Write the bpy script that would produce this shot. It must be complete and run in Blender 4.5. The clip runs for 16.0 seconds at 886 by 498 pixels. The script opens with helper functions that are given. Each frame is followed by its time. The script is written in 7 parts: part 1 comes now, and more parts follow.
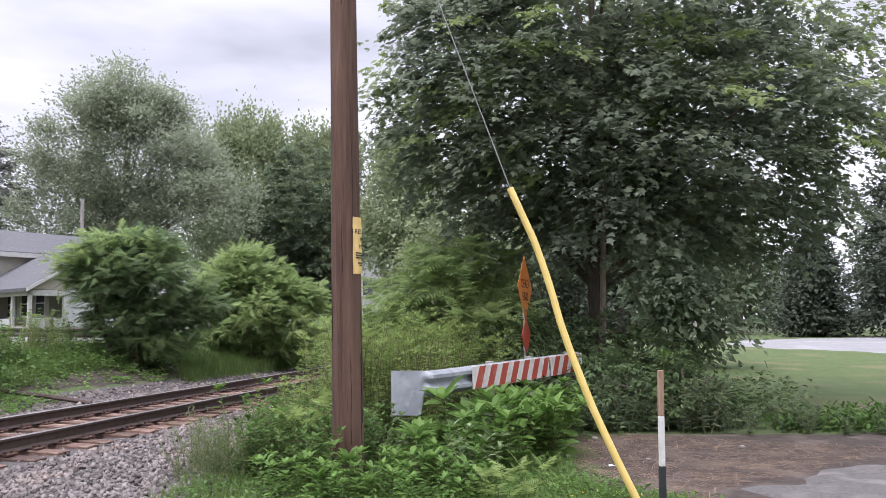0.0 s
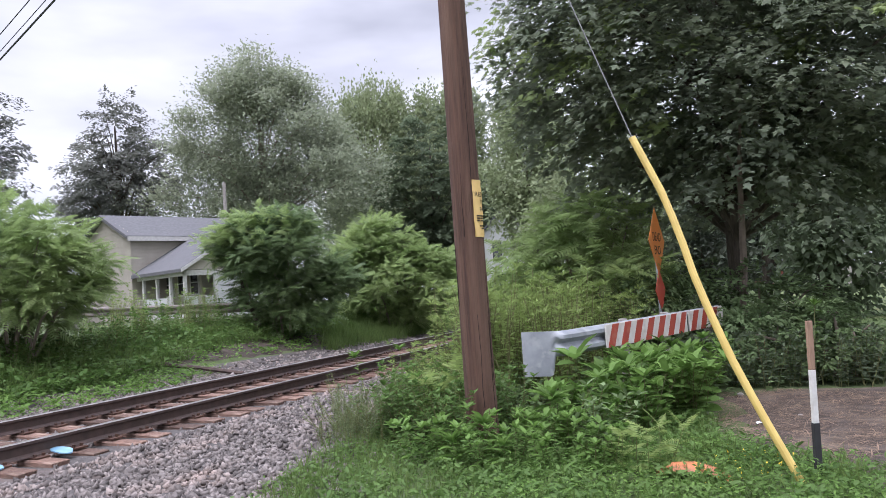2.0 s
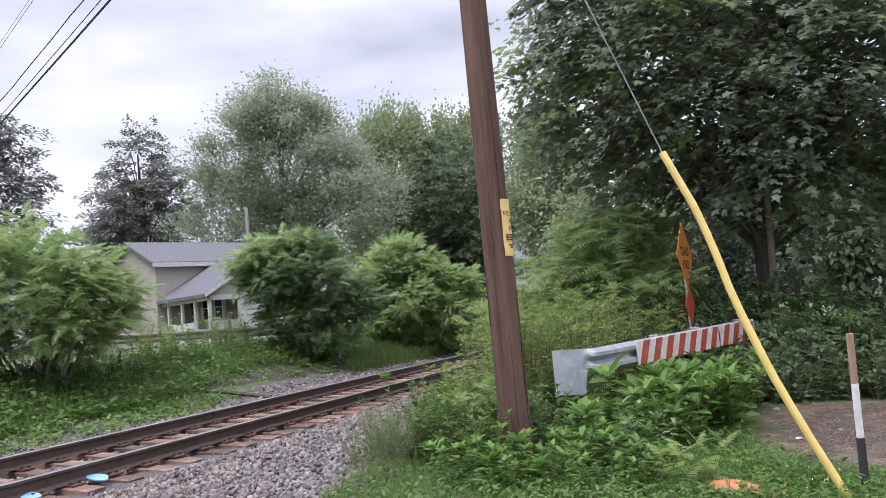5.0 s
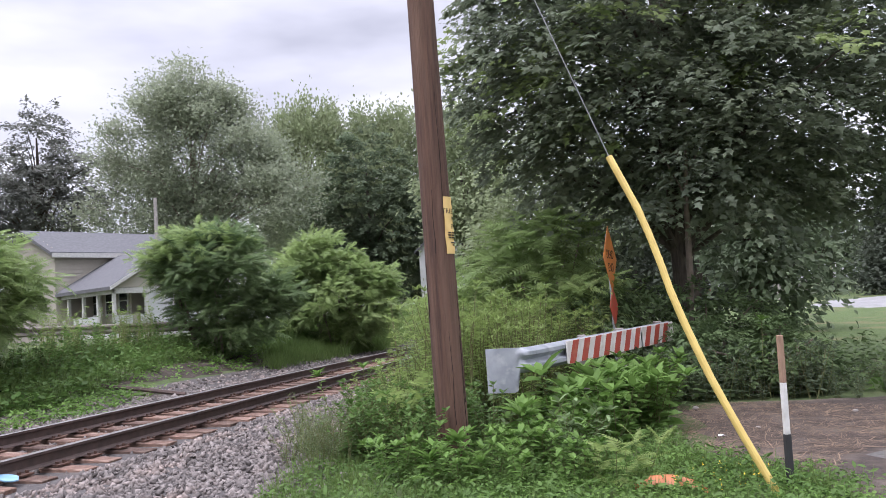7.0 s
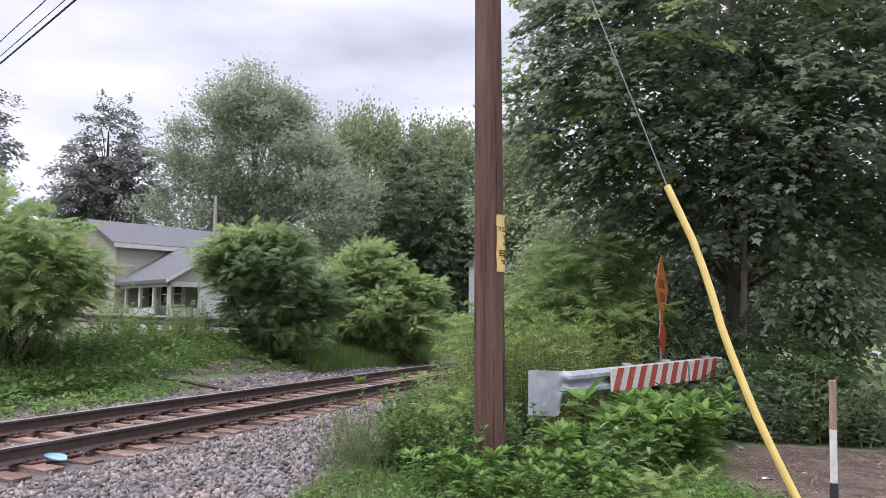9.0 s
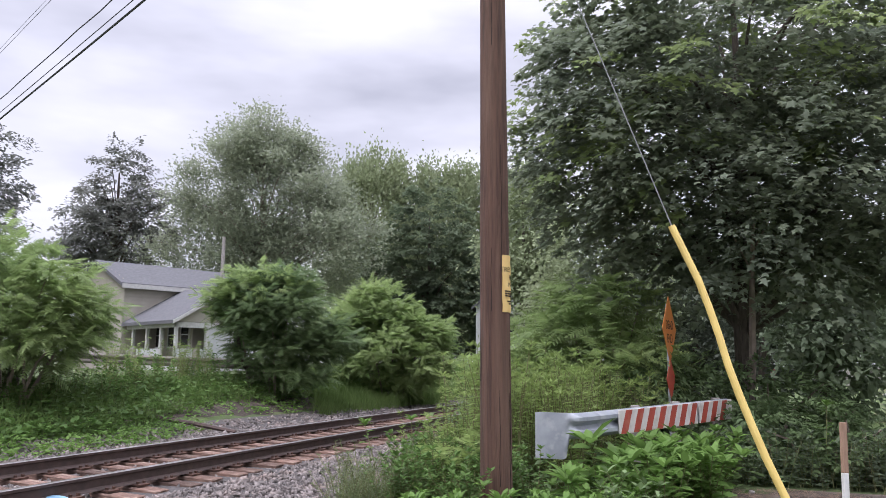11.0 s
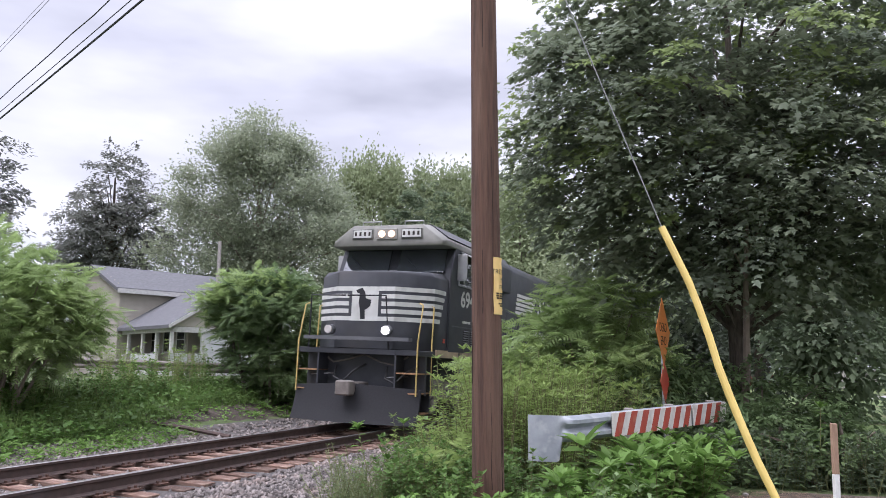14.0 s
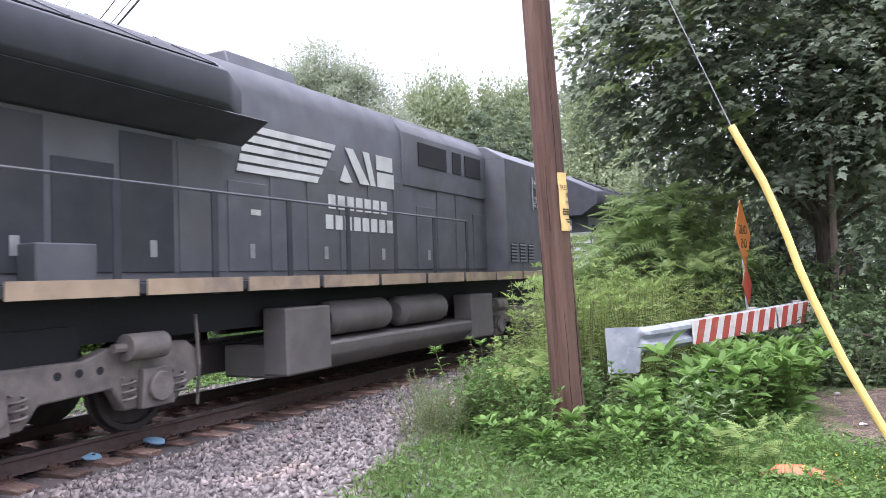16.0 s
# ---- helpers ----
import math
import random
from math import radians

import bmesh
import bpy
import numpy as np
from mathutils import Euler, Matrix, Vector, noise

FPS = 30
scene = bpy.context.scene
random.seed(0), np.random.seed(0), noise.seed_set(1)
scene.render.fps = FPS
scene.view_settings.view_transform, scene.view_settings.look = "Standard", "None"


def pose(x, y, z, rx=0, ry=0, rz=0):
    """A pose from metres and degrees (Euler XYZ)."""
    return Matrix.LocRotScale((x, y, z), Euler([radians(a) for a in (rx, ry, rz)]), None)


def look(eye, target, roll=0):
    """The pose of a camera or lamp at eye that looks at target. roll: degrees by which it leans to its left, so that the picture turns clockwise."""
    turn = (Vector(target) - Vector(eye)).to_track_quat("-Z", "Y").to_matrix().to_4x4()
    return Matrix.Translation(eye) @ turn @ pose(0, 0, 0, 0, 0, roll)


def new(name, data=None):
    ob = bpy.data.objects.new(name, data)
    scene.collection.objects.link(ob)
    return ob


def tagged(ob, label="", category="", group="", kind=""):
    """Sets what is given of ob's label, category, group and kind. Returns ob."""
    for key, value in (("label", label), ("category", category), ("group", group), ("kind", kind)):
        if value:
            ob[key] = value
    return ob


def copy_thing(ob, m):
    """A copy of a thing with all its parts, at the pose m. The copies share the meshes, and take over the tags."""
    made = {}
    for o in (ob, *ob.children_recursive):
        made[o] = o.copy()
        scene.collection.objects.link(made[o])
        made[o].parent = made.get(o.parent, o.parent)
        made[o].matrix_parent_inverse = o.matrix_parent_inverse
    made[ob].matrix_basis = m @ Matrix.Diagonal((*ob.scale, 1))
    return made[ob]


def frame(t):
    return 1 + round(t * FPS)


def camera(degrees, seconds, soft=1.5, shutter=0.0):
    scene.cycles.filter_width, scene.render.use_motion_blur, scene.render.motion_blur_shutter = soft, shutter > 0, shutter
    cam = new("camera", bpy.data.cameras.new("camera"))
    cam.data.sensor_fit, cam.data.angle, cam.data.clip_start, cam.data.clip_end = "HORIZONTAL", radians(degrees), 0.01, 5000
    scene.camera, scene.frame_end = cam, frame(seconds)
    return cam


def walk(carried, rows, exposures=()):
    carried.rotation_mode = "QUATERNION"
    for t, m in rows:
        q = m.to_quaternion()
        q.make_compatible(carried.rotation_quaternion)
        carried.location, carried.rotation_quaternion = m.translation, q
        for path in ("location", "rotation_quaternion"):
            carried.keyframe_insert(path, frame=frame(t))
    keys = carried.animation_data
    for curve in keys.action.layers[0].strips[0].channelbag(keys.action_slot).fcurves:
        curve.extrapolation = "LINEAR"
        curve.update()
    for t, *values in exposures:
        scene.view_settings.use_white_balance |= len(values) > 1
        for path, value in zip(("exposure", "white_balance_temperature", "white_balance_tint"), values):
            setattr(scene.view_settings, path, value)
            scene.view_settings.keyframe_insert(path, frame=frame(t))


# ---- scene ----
cam = camera(60.3, 16.0, soft=0.6, shutter=0.05)
PATH = [
    (0, (0.254, 0.291, 1.624), (0.191, 2.28, 1.821), -1.0),
    (0.5, (0.313, 0.356, 1.63), (0.234, 2.347, 1.807), -1.2),
    (0.8, (0.315, 0.438, 1.610), (0.150, 2.425, 1.766), -1.4),
    (1, (0.308, 0.391, 1.619), (0.055, 2.37, 1.758), -1.5),
    (1.5, (0.305, 0.391, 1.606), (-0.039, 2.359, 1.698), -1.4),
    (2, (0.315, 0.412, 1.62), (-0.088, 2.367, 1.733), -3.8),
    (2.5, (0.321, 0.39, 1.637), (-0.137, 2.33, 1.805), -4.5),
    (3, (0.317, 0.396, 1.637), (-0.139, 2.336, 1.807), -4.9),
    (5.5, (0.122, 0.382, 1.64), (-0.322, 2.325, 1.805), -5.1),
    (5.8, (-0.013, 0.343, 1.641), (-0.365, 2.305, 1.798), -5.3),
    (6, (-0.039, 0.38, 1.64), (-0.32, 2.355, 1.791), -5.4),
    (6.5, (-0.089, 0.366, 1.646), (-0.327, 2.346, 1.796), -5.0),
    (7, (-0.099, 0.365, 1.639), (-0.321, 2.347, 1.786), -4.0),
    (7.2, (-0.082, 0.386, 1.629), (-0.305, 2.368, 1.775), -3.2),
    (7.5, (-0.101, 0.366, 1.629), (-0.41, 2.334, 1.804), 0.4),
    (8, (-0.101, 0.345, 1.641), (-0.433, 2.309, 1.812), 0.4),
    (10.5, (-0.075, 0.308, 1.637), (-0.449, 2.254, 1.904), 0.9),
    (11, (-0.074, 0.313, 1.635), (-0.443, 2.256, 1.932), 0.5),
    (11.5, (-0.089, 0.289, 1.639), (-0.447, 2.231, 1.959), 0.3),
    (12, (-0.056, 0.311, 1.645), (-0.41, 2.251, 1.978), 0.0),
    (12.5, (-0.042, 0.308, 1.63), (-0.396, 2.247, 1.969), 0.1),
    (13, (-0.039, 0.293, 1.628), (-0.39, 2.233, 1.964), 0.0),
    (13.5, (-0.03, 0.329, 1.621), (-0.383, 2.27, 1.945), -0.0),
    (14, (-0.014, 0.349, 1.619), (-0.376, 2.292, 1.927), 0.3),
    (14.5, (-0.002, 0.354, 1.615), (-0.37, 2.3, 1.895), 0.5),
    (15, (-0.008, 0.406, 1.615), (-0.395, 2.352, 1.864), 0.6),
    (15.3, (-0.005, 0.350, 1.599), (-0.418, 2.293, 1.834), 0.9),
    (15.5, (0.016, 0.425, 1.637), (-0.43, 2.368, 1.803), -2.6),
    (15.7, (0.027, 0.447, 1.627), (-0.482, 2.377, 1.759), -3.6),
    (16, (0.076, 0.438, 1.642), (-0.487, 2.354, 1.751), -3.8),
]

EXPOSURE = [(0, 0.45, 6000, 22), (2.5, 0.39, 5850, 21), (5.5, 0.41, 5900, 21), (7.0, 0.43, 5950, 22), (10.5, 0.32, 5950, 22), (13.4, 0.29, 5950, 22), (14.0, 0.38, 5900, 22), (14.5, 0.5, 5850, 24), (15.0, 0.88, 5700, 24), (15.5, 1.06, 5600, 24), (16.0, 1.13, 5750, 25)]
walk(cam, [(t, look(e, g, r)) for t, e, g, r in PATH], EXPOSURE)

# ---- light ----
world = bpy.data.worlds.new("overcast_sky")
scene.world = world
world.use_nodes = True
wn, wl = world.node_tree.nodes, world.node_tree.links
wn.clear()
SUN_EL, SUN_AZ = radians(58), radians(215)
sky = wn.new("ShaderNodeTexSky")
sky.sky_type, sky.sun_disc = "NISHITA", False
sky.sun_elevation, sky.sun_rotation = SUN_EL, SUN_AZ
tc = wn.new("ShaderNodeTexCoord")
mp = wn.new("ShaderNodeMapping")
mp.inputs["Scale"].default_value = (1.0, 1.0, 3.2)
cloud = wn.new("ShaderNodeTexNoise")
cloud.inputs["Scale"].default_value, cloud.inputs["Detail"].default_value, cloud.inputs["Roughness"].default_value = 1.9, 5.0, 0.5
ramp = wn.new("ShaderNodeValToRGB")
ramp.color_ramp.elements[0].position, ramp.color_ramp.elements[0].color = 0.34, (4.5, 4.6, 4.85, 1)
ramp.color_ramp.elements[1].position, ramp.color_ramp.elements[1].color = 0.66, (8.8, 8.85, 8.9, 1)
mixw = wn.new("ShaderNodeMix")
mixw.data_type = "RGBA"
mixw.inputs["Factor"].default_value = 0.93
bg = wn.new("ShaderNodeBackground")
bg.inputs["Strength"].default_value = 0.11
wout = wn.new("ShaderNodeOutputWorld")
wl.new(tc.outputs["Generated"], mp.inputs["Vector"])
wl.new(mp.outputs["Vector"], cloud.inputs["Vector"])
wl.new(cloud.outputs["Fac"], ramp.inputs["Fac"])
wl.new(sky.outputs["Color"], mixw.inputs["A"])
wl.new(ramp.outputs["Color"], mixw.inputs["B"])
sep = wn.new("ShaderNodeSeparateXYZ")
lift = wn.new("ShaderNodeMapRange")
lift.inputs["From Min"].default_value, lift.inputs["From Max"].default_value = 0.45, 1.0
lift.inputs["To Min"].default_value, lift.inputs["To Max"].default_value = 1.0, 4.2
lit = wn.new("ShaderNodeVectorMath")
lit.operation = "SCALE"
wl.new(tc.outputs["Generated"], sep.inputs["Vector"])
wl.new(sep.outputs["Z"], lift.inputs["Value"])
wl.new(mixw.outputs["Result"], lit.inputs[0])
wl.new(lift.outputs["Result"], lit.inputs["Scale"])
wl.new(lit.outputs["Vector"], bg.inputs["Color"])
wl.new(bg.outputs["Background"], wout.inputs["Surface"])
sun = new("sun", bpy.data.lights.new("sun", "SUN"))
sun.data.energy, sun.data.angle, sun.data.color = 1.5, radians(25), (1.0, 0.97, 0.92)
sun.matrix_world = look((math.sin(SUN_AZ) * 50, math.cos(SUN_AZ) * 50, 50 * math.tan(SUN_EL)), (0, 0, 0))


# ---- materials ----
def material(name, c1, c2=None, scale=8.0, rough=0.7, metal=0.0, bump=0.0, bump_scale=40.0, c3=None, c3_scale=1.5, c3_at=(0.5, 0.7),
             island=0.0, stretch=None, thin=0.0, obj=0.0, spec=0.5):
    """A noise-mixed surface: c1 to c2 by fine noise, c3 in broad patches."""
    m = bpy.data.materials.new(name)
    m.use_nodes = True
    n, l = m.node_tree.nodes, m.node_tree.links
    b = n["Principled BSDF"]
    b.inputs["Roughness"].default_value, b.inputs["Metallic"].default_value = rough, metal
    b.inputs["Specular IOR Level"].default_value = spec
    co = n.new("ShaderNodeTexCoord")
    vec = co.outputs["Object"]
    if stretch:
        mpn = n.new("ShaderNodeMapping")
        mpn.inputs["Scale"].default_value = stretch
        l.new(vec, mpn.inputs["Vector"])
        vec = mpn.outputs["Vector"]

    def noise_fac(sc, lo, hi, detail=5.0):
        t = n.new("ShaderNodeTexNoise")
        t.inputs["Scale"].default_value, t.inputs["Detail"].default_value = sc, detail
        l.new(vec, t.inputs["Vector"])
        r = n.new("ShaderNodeMapRange")
        r.inputs["From Min"].default_value, r.inputs["From Max"].default_value = lo, hi
        l.new(t.outputs["Fac"], r.inputs["Value"])
        return r.outputs["Result"]

    def mix(fac, a, bcol):
        x = n.new("ShaderNodeMix")
        x.data_type = "RGBA"
        l.new(fac, x.inputs["Factor"])
        if isinstance(a, tuple):
            x.inputs["A"].default_value = (*a, 1)
        else:
            l.new(a, x.inputs["A"])
        x.inputs["B"].default_value = (*bcol, 1)
        return x.outputs["Result"]

    col = mix(noise_fac(scale, 0.32, 0.68), c1, c2 or tuple(v * 0.75 for v in c1))
    if c3:
        col = mix(noise_fac(c3_scale, *c3_at), col, c3)
    if island or obj:
        src = n.new("ShaderNodeNewGeometry").outputs["Random Per Island"] if island else n.new("ShaderNodeObjectInfo").outputs["Random"]
        amt = island or obj
        r = n.new("ShaderNodeMapRange")
        r.inputs["To Min"].default_value, r.inputs["To Max"].default_value = 1 - amt, 1 + amt
        l.new(src, r.inputs["Value"])
        h = n.new("ShaderNodeHueSaturation")
        l.new(r.outputs["Result"], h.inputs["Value"])
        l.new(col, h.inputs["Color"])
        col = h.outputs["Color"]
    l.new(col, b.inputs["Base Color"])
    if bump:
        t = n.new("ShaderNodeTexNoise")
        t.inputs["Scale"].default_value, t.inputs["Detail"].default_value = bump_scale, 6.0
        l.new(vec, t.inputs["Vector"])
        bp = n.new("ShaderNodeBump")
        bp.inputs["Strength"].default_value, bp.inputs["Distance"].default_value = bump, 0.02
        l.new(t.outputs["Fac"], bp.inputs["Height"])
        l.new(bp.outputs["Normal"], b.inputs["Normal"])
    if thin:
        tr = n.new("ShaderNodeBsdfTranslucent")
        l.new(col, tr.inputs["Color"])
        ms = n.new("ShaderNodeMixShader")
        ms.inputs["Fac"].default_value = thin
        l.new(b.outputs["BSDF"], ms.inputs[1])
        l.new(tr.outputs["BSDF"], ms.inputs[2])
        l.new(ms.outputs["Shader"], n["Material Output"].inputs["Surface"])
    return m


def leafy(name, dark, light, patch_scale=0.6, thin=0.3):
    dark, light = (tuple(v * 0.93 + 0.07 * sum(c) / 3 for v in c) for c in (dark, light))
    return material(name, dark, light, scale=patch_scale, rough=0.6, island=0.2, thin=thin, spec=0.25)


def glow(name, color, strength):
    m = bpy.data.materials.new(name)
    m.use_nodes = True
    b = m.node_tree.nodes["Principled BSDF"]
    b.inputs["Base Color"].default_value = (*color, 1)
    b.inputs["Emission Color"].default_value = (*color, 1)
    b.inputs["Emission Strength"].default_value = strength
    return m


def glass(name, tint, rough=0.06):
    m = bpy.data.materials.new(name)
    m.use_nodes = True
    b = m.node_tree.nodes["Principled BSDF"]
    b.inputs["Base Color"].default_value = (*tint, 1)
    b.inputs["Roughness"].default_value = rough
    b.inputs["Specular IOR Level"].default_value = 0.9
    return m


M_SOIL = material("soil_and_grass", (0.075, 0.105, 0.03), (0.05, 0.075, 0.022), 3.0, 0.95, bump=0.8, bump_scale=14, c3=(0.13, 0.11, 0.07), c3_scale=0.35, c3_at=(0.56, 0.72))
M_LAWN = material("mown_grass", (0.078, 0.116, 0.024), (0.05, 0.082, 0.017), 2.0, 0.9, bump=0.7, bump_scale=60, c3=(0.135, 0.12, 0.05), c3_scale=0.5, c3_at=(0.52, 0.7))
M_DIRT = material("needle_strewn_dirt", (0.076, 0.057, 0.044), (0.04, 0.03, 0.025), 9.0, 0.95, bump=1.0, bump_scale=45, c3=(0.15, 0.118, 0.094), c3_scale=1.6)
M_ASPHALT = material("worn_asphalt", (0.155, 0.145, 0.133), (0.09, 0.083, 0.076), 26.0, 0.92, bump=0.8, bump_scale=110, c3=(0.21, 0.195, 0.178), c3_scale=2.4)
M_ROAD = material("pale_road_surface", (0.25, 0.245, 0.24), (0.19, 0.187, 0.183), 3.0, 0.9, bump=0.3, bump_scale=30, c3=(0.3, 0.295, 0.29), c3_scale=0.4)
M_BALLAST = material("ballast_bed", (0.10, 0.088, 0.082), (0.055, 0.05, 0.046), 22.0, 0.95, bump=1.0, bump_scale=38, c3=(0.13, 0.10, 0.085), c3_scale=0.9)
M_STONE = material("crushed_stone", (0.21, 0.184, 0.168), (0.125, 0.109, 0.099), 18.0, 0.9, island=0.5, bump=0.3, bump_scale=60, c3=(0.25, 0.2, 0.172), c3_scale=1.2)
M_RAIL = material("rusty_rail_steel", (0.105, 0.072, 0.06), (0.07, 0.05, 0.044), 9.0, 0.75, 0.25, bump=0.25, bump_scale=60)
M_RAILTOP = material("polished_rail_head", (0.36, 0.34, 0.33), (0.26, 0.24, 0.23), 5.0, 0.32, 0.9)
M_TIE = material("weathered_tie_wood", (0.21, 0.125, 0.09), (0.10, 0.062, 0.047), 6.0, 0.92, bump=0.8, bump_scale=30, stretch=(1, 6, 6), obj=0.45, c3=(0.3, 0.22, 0.17), c3_scale=2.0)
M_PLATE = material("rusted_iron", (0.12, 0.062, 0.04), (0.07, 0.04, 0.03), 14.0, 0.85, 0.3, bump=0.3)
M_POLE = material("creosote_pole_wood", (0.132, 0.07, 0.046), (0.06, 0.032, 0.022), 5.0, 0.9, bump=1.0, bump_scale=16, stretch=(6, 6, 0.35), c3=(0.17, 0.1, 0.068), c3_scale=1.2)
M_CRACK = material("dark_check_in_wood", (0.03, 0.018, 0.014), rough=1.0)
M_YELLOWSIGN = material("yellow_sign_card", (0.80, 0.57, 0.22), (0.72, 0.49, 0.17), 9.0, 0.7)
M_INK = material("dark_ink", (0.035, 0.025, 0.02), rough=0.8)
M_GUARD = material("yellow_plastic", (0.70, 0.52, 0.16), (0.62, 0.45, 0.13), 7.0, 0.5, c3=(0.5, 0.36, 0.12), c3_scale=3.0, c3_at=(0.58, 0.8))
M_WIRE = material("galvanised_wire", (0.2, 0.2, 0.2), rough=0.6, metal=0.5)
M_CABLE = material("black_cable", (0.02, 0.02, 0.022), rough=0.6)
M_GALV = material("galvanised_steel", (0.36, 0.38, 0.4), (0.26, 0.28, 0.3), 5.0, 0.6, 0.15, c3=(0.42, 0.43, 0.44), c3_scale=7, bump=0.1, bump_scale=30)
M_REDSTRIPE = material("red_sheeting", (0.42, 0.065, 0.037), (0.34, 0.06, 0.036), 8.0, 0.5, c3=(0.5, 0.2, 0.13), c3_scale=4, c3_at=(0.6, 0.8))
M_WHITESTRIPE = material("white_sheeting", (0.66, 0.63, 0.58), (0.56, 0.52, 0.47), 8.0, 0.5, c3=(0.42, 0.35, 0.28), c3_scale=4, c3_at=(0.58, 0.8))
M_ORANGE = material("faded_orange_sign", (0.66, 0.21, 0.03), (0.58, 0.18, 0.03), 6.0, 0.5, c3=(0.5, 0.2, 0.06), c3_scale=3)
M_RED = material("faded_red_sign", (0.50, 0.06, 0.03), (0.42, 0.06, 0.03), 6.0, 0.5, c3=(0.4, 0.12, 0.06), c3_scale=5)
M_STAKEWOOD = material("bare_stake_wood", (0.34, 0.22, 0.15), (0.24, 0.15, 0.1), 8.0, 0.9, stretch=(8, 8, 1))
M_WHITEPAINT = material("chipped_white_paint", (0.66, 0.65, 0.62), (0.5, 0.48, 0.45), 14.0, 0.8)
M_BLACKPAINT = material("black_paint", (0.03, 0.03, 0.032), (0.02, 0.02, 0.02), 10.0, 0.75)
M_ORANGEPLASTIC = material("sunbleached_orange_plastic", (0.55, 0.19, 0.07), (0.42, 0.15, 0.065), 8.0, 0.7, c3=(0.3, 0.14, 0.08), c3_scale=6)
M_LITTER = material("white_plastic", (0.75, 0.76, 0.78), rough=0.5)
M_BLUE = material("blue_spray_paint", (0.15, 0.31, 0.44), (0.22, 0.36, 0.46), 12.0, 0.8)
M_SIDING = material("cream_siding", (0.37, 0.34, 0.285), (0.32, 0.295, 0.245), 1.5, 0.75)
M_WHITESIDING = material("white_siding", (0.48, 0.49, 0.48), (0.42, 0.43, 0.42), 1.5, 0.75)
M_SHINGLE = material("grey_shingle", (0.125, 0.125, 0.13), (0.09, 0.09, 0.095), 7.0, 0.95, bump=0.5, bump_scale=12)
M_TRIM = material("dull_white_trim", (0.55, 0.54, 0.51), rough=0.6)
M_PANE = glass("window_pane", (0.025, 0.03, 0.035))
M_FENCEWOOD = material("weathered_rail_wood", (0.24, 0.21, 0.19), (0.15, 0.13, 0.12), 8.0, 0.95, stretch=(2, 8, 8))
M_POSTWOOD = material("grey_post_wood", (0.36, 0.33, 0.3), (0.25, 0.23, 0.21), 8.0, 0.95)
M_BARK = material("grey_brown_bark", (0.13, 0.105, 0.085), (0.075, 0.06, 0.05), 7.0, 0.95, bump=1.0, bump_scale=14, stretch=(3, 3, 0.7))
M_TWIG = material("pale_twig_bark", (0.26, 0.21, 0.17), (0.18, 0.14, 0.11), 7.0, 0.95)
M_STEM = material("green_stem", (0.12, 0.16, 0.05), (0.16, 0.13, 0.06), 5.0, 0.8)
M_STRAW = material("dry_straw", (0.25, 0.175, 0.12), (0.12, 0.085, 0.058), 5.0, 0.95, island=0.3)
M_BIN = material("blue_steel_bin", (0.05, 0.085, 0.16), (0.035, 0.06, 0.12), 3.0, 0.6)
M_BRICKRED = material("dull_red_wall", (0.22, 0.075, 0.05), (0.17, 0.06, 0.04), 3.0, 0.9)

L_MAPLE = leafy("maple_leaf", (0.185, 0.222, 0.155), (0.25, 0.29, 0.18), 0.7, 0.5)
L_MAPLELIGHT = leafy("lit_maple_leaf", (0.22, 0.29, 0.11), (0.29, 0.36, 0.13), 0.9, 0.5)
L_FAR = leafy("far_leaf", (0.25, 0.3, 0.155), (0.32, 0.37, 0.2), 0.12, 0.5)
L_WILLOW = leafy("grey_green_leaf", (0.285, 0.325, 0.215), (0.35, 0.385, 0.265), 0.12, 0.5)
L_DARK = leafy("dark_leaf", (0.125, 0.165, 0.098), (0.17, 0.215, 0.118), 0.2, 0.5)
L_PURPLE = leafy("dull_bronze_leaf", (0.18, 0.19, 0.17), (0.235, 0.24, 0.2), 0.15, 0.5)
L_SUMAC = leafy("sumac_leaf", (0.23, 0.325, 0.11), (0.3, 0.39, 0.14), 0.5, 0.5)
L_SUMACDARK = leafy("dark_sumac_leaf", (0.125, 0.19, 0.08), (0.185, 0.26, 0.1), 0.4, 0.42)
L_WEED = leafy("weed_leaf", (0.082, 0.158, 0.034), (0.13, 0.22, 0.05), 0.9, 0.42)
L_GOLD = leafy("goldenrod_leaf", (0.225, 0.315, 0.085), (0.29, 0.375, 0.11), 0.8, 0.5)
L_POKE = leafy("broad_leaf", (0.12, 0.225, 0.042), (0.172, 0.29, 0.06), 1.2, 0.42)
L_FINE = leafy("fine_pale_leaf", (0.15, 0.2, 0.085), (0.21, 0.26, 0.11), 1.0, 0.4)
L_PALE = leafy("pale_broad_leaf", (0.17, 0.25, 0.10), (0.2, 0.28, 0.12), 1.2, 0.35)
L_GRASS = leafy("grass_blade", (0.118, 0.19, 0.045), (0.168, 0.24, 0.065), 0.8, 0.42)
L_CONIFER = leafy("conifer_needle", (0.085, 0.105, 0.075), (0.12, 0.14, 0.095), 0.2, 0.4)

# ---- geometry helpers ----
TRACK_AZ = radians(10.7)
TU = Vector((math.sin(TRACK_AZ), math.cos(TRACK_AZ), 0))
TN = Vector((-math.cos(TRACK_AZ), math.sin(TRACK_AZ), 0))
TRACK_OFF, RAIL_TOP = 8.21, 0.30
CANT = math.degrees(math.asin(0.055 / 1.51))


def on_track(s, off, z=0.0):
    """A place s metres along the line and off metres to its side."""
    p = TU * s + TN * off
    return Vector((p.x, p.y, z))


def smooth(a, b, x):
    k = min(1.0, max(0.0, (x - a) / (b - a)))
    return k * k * (3 - 2 * k)


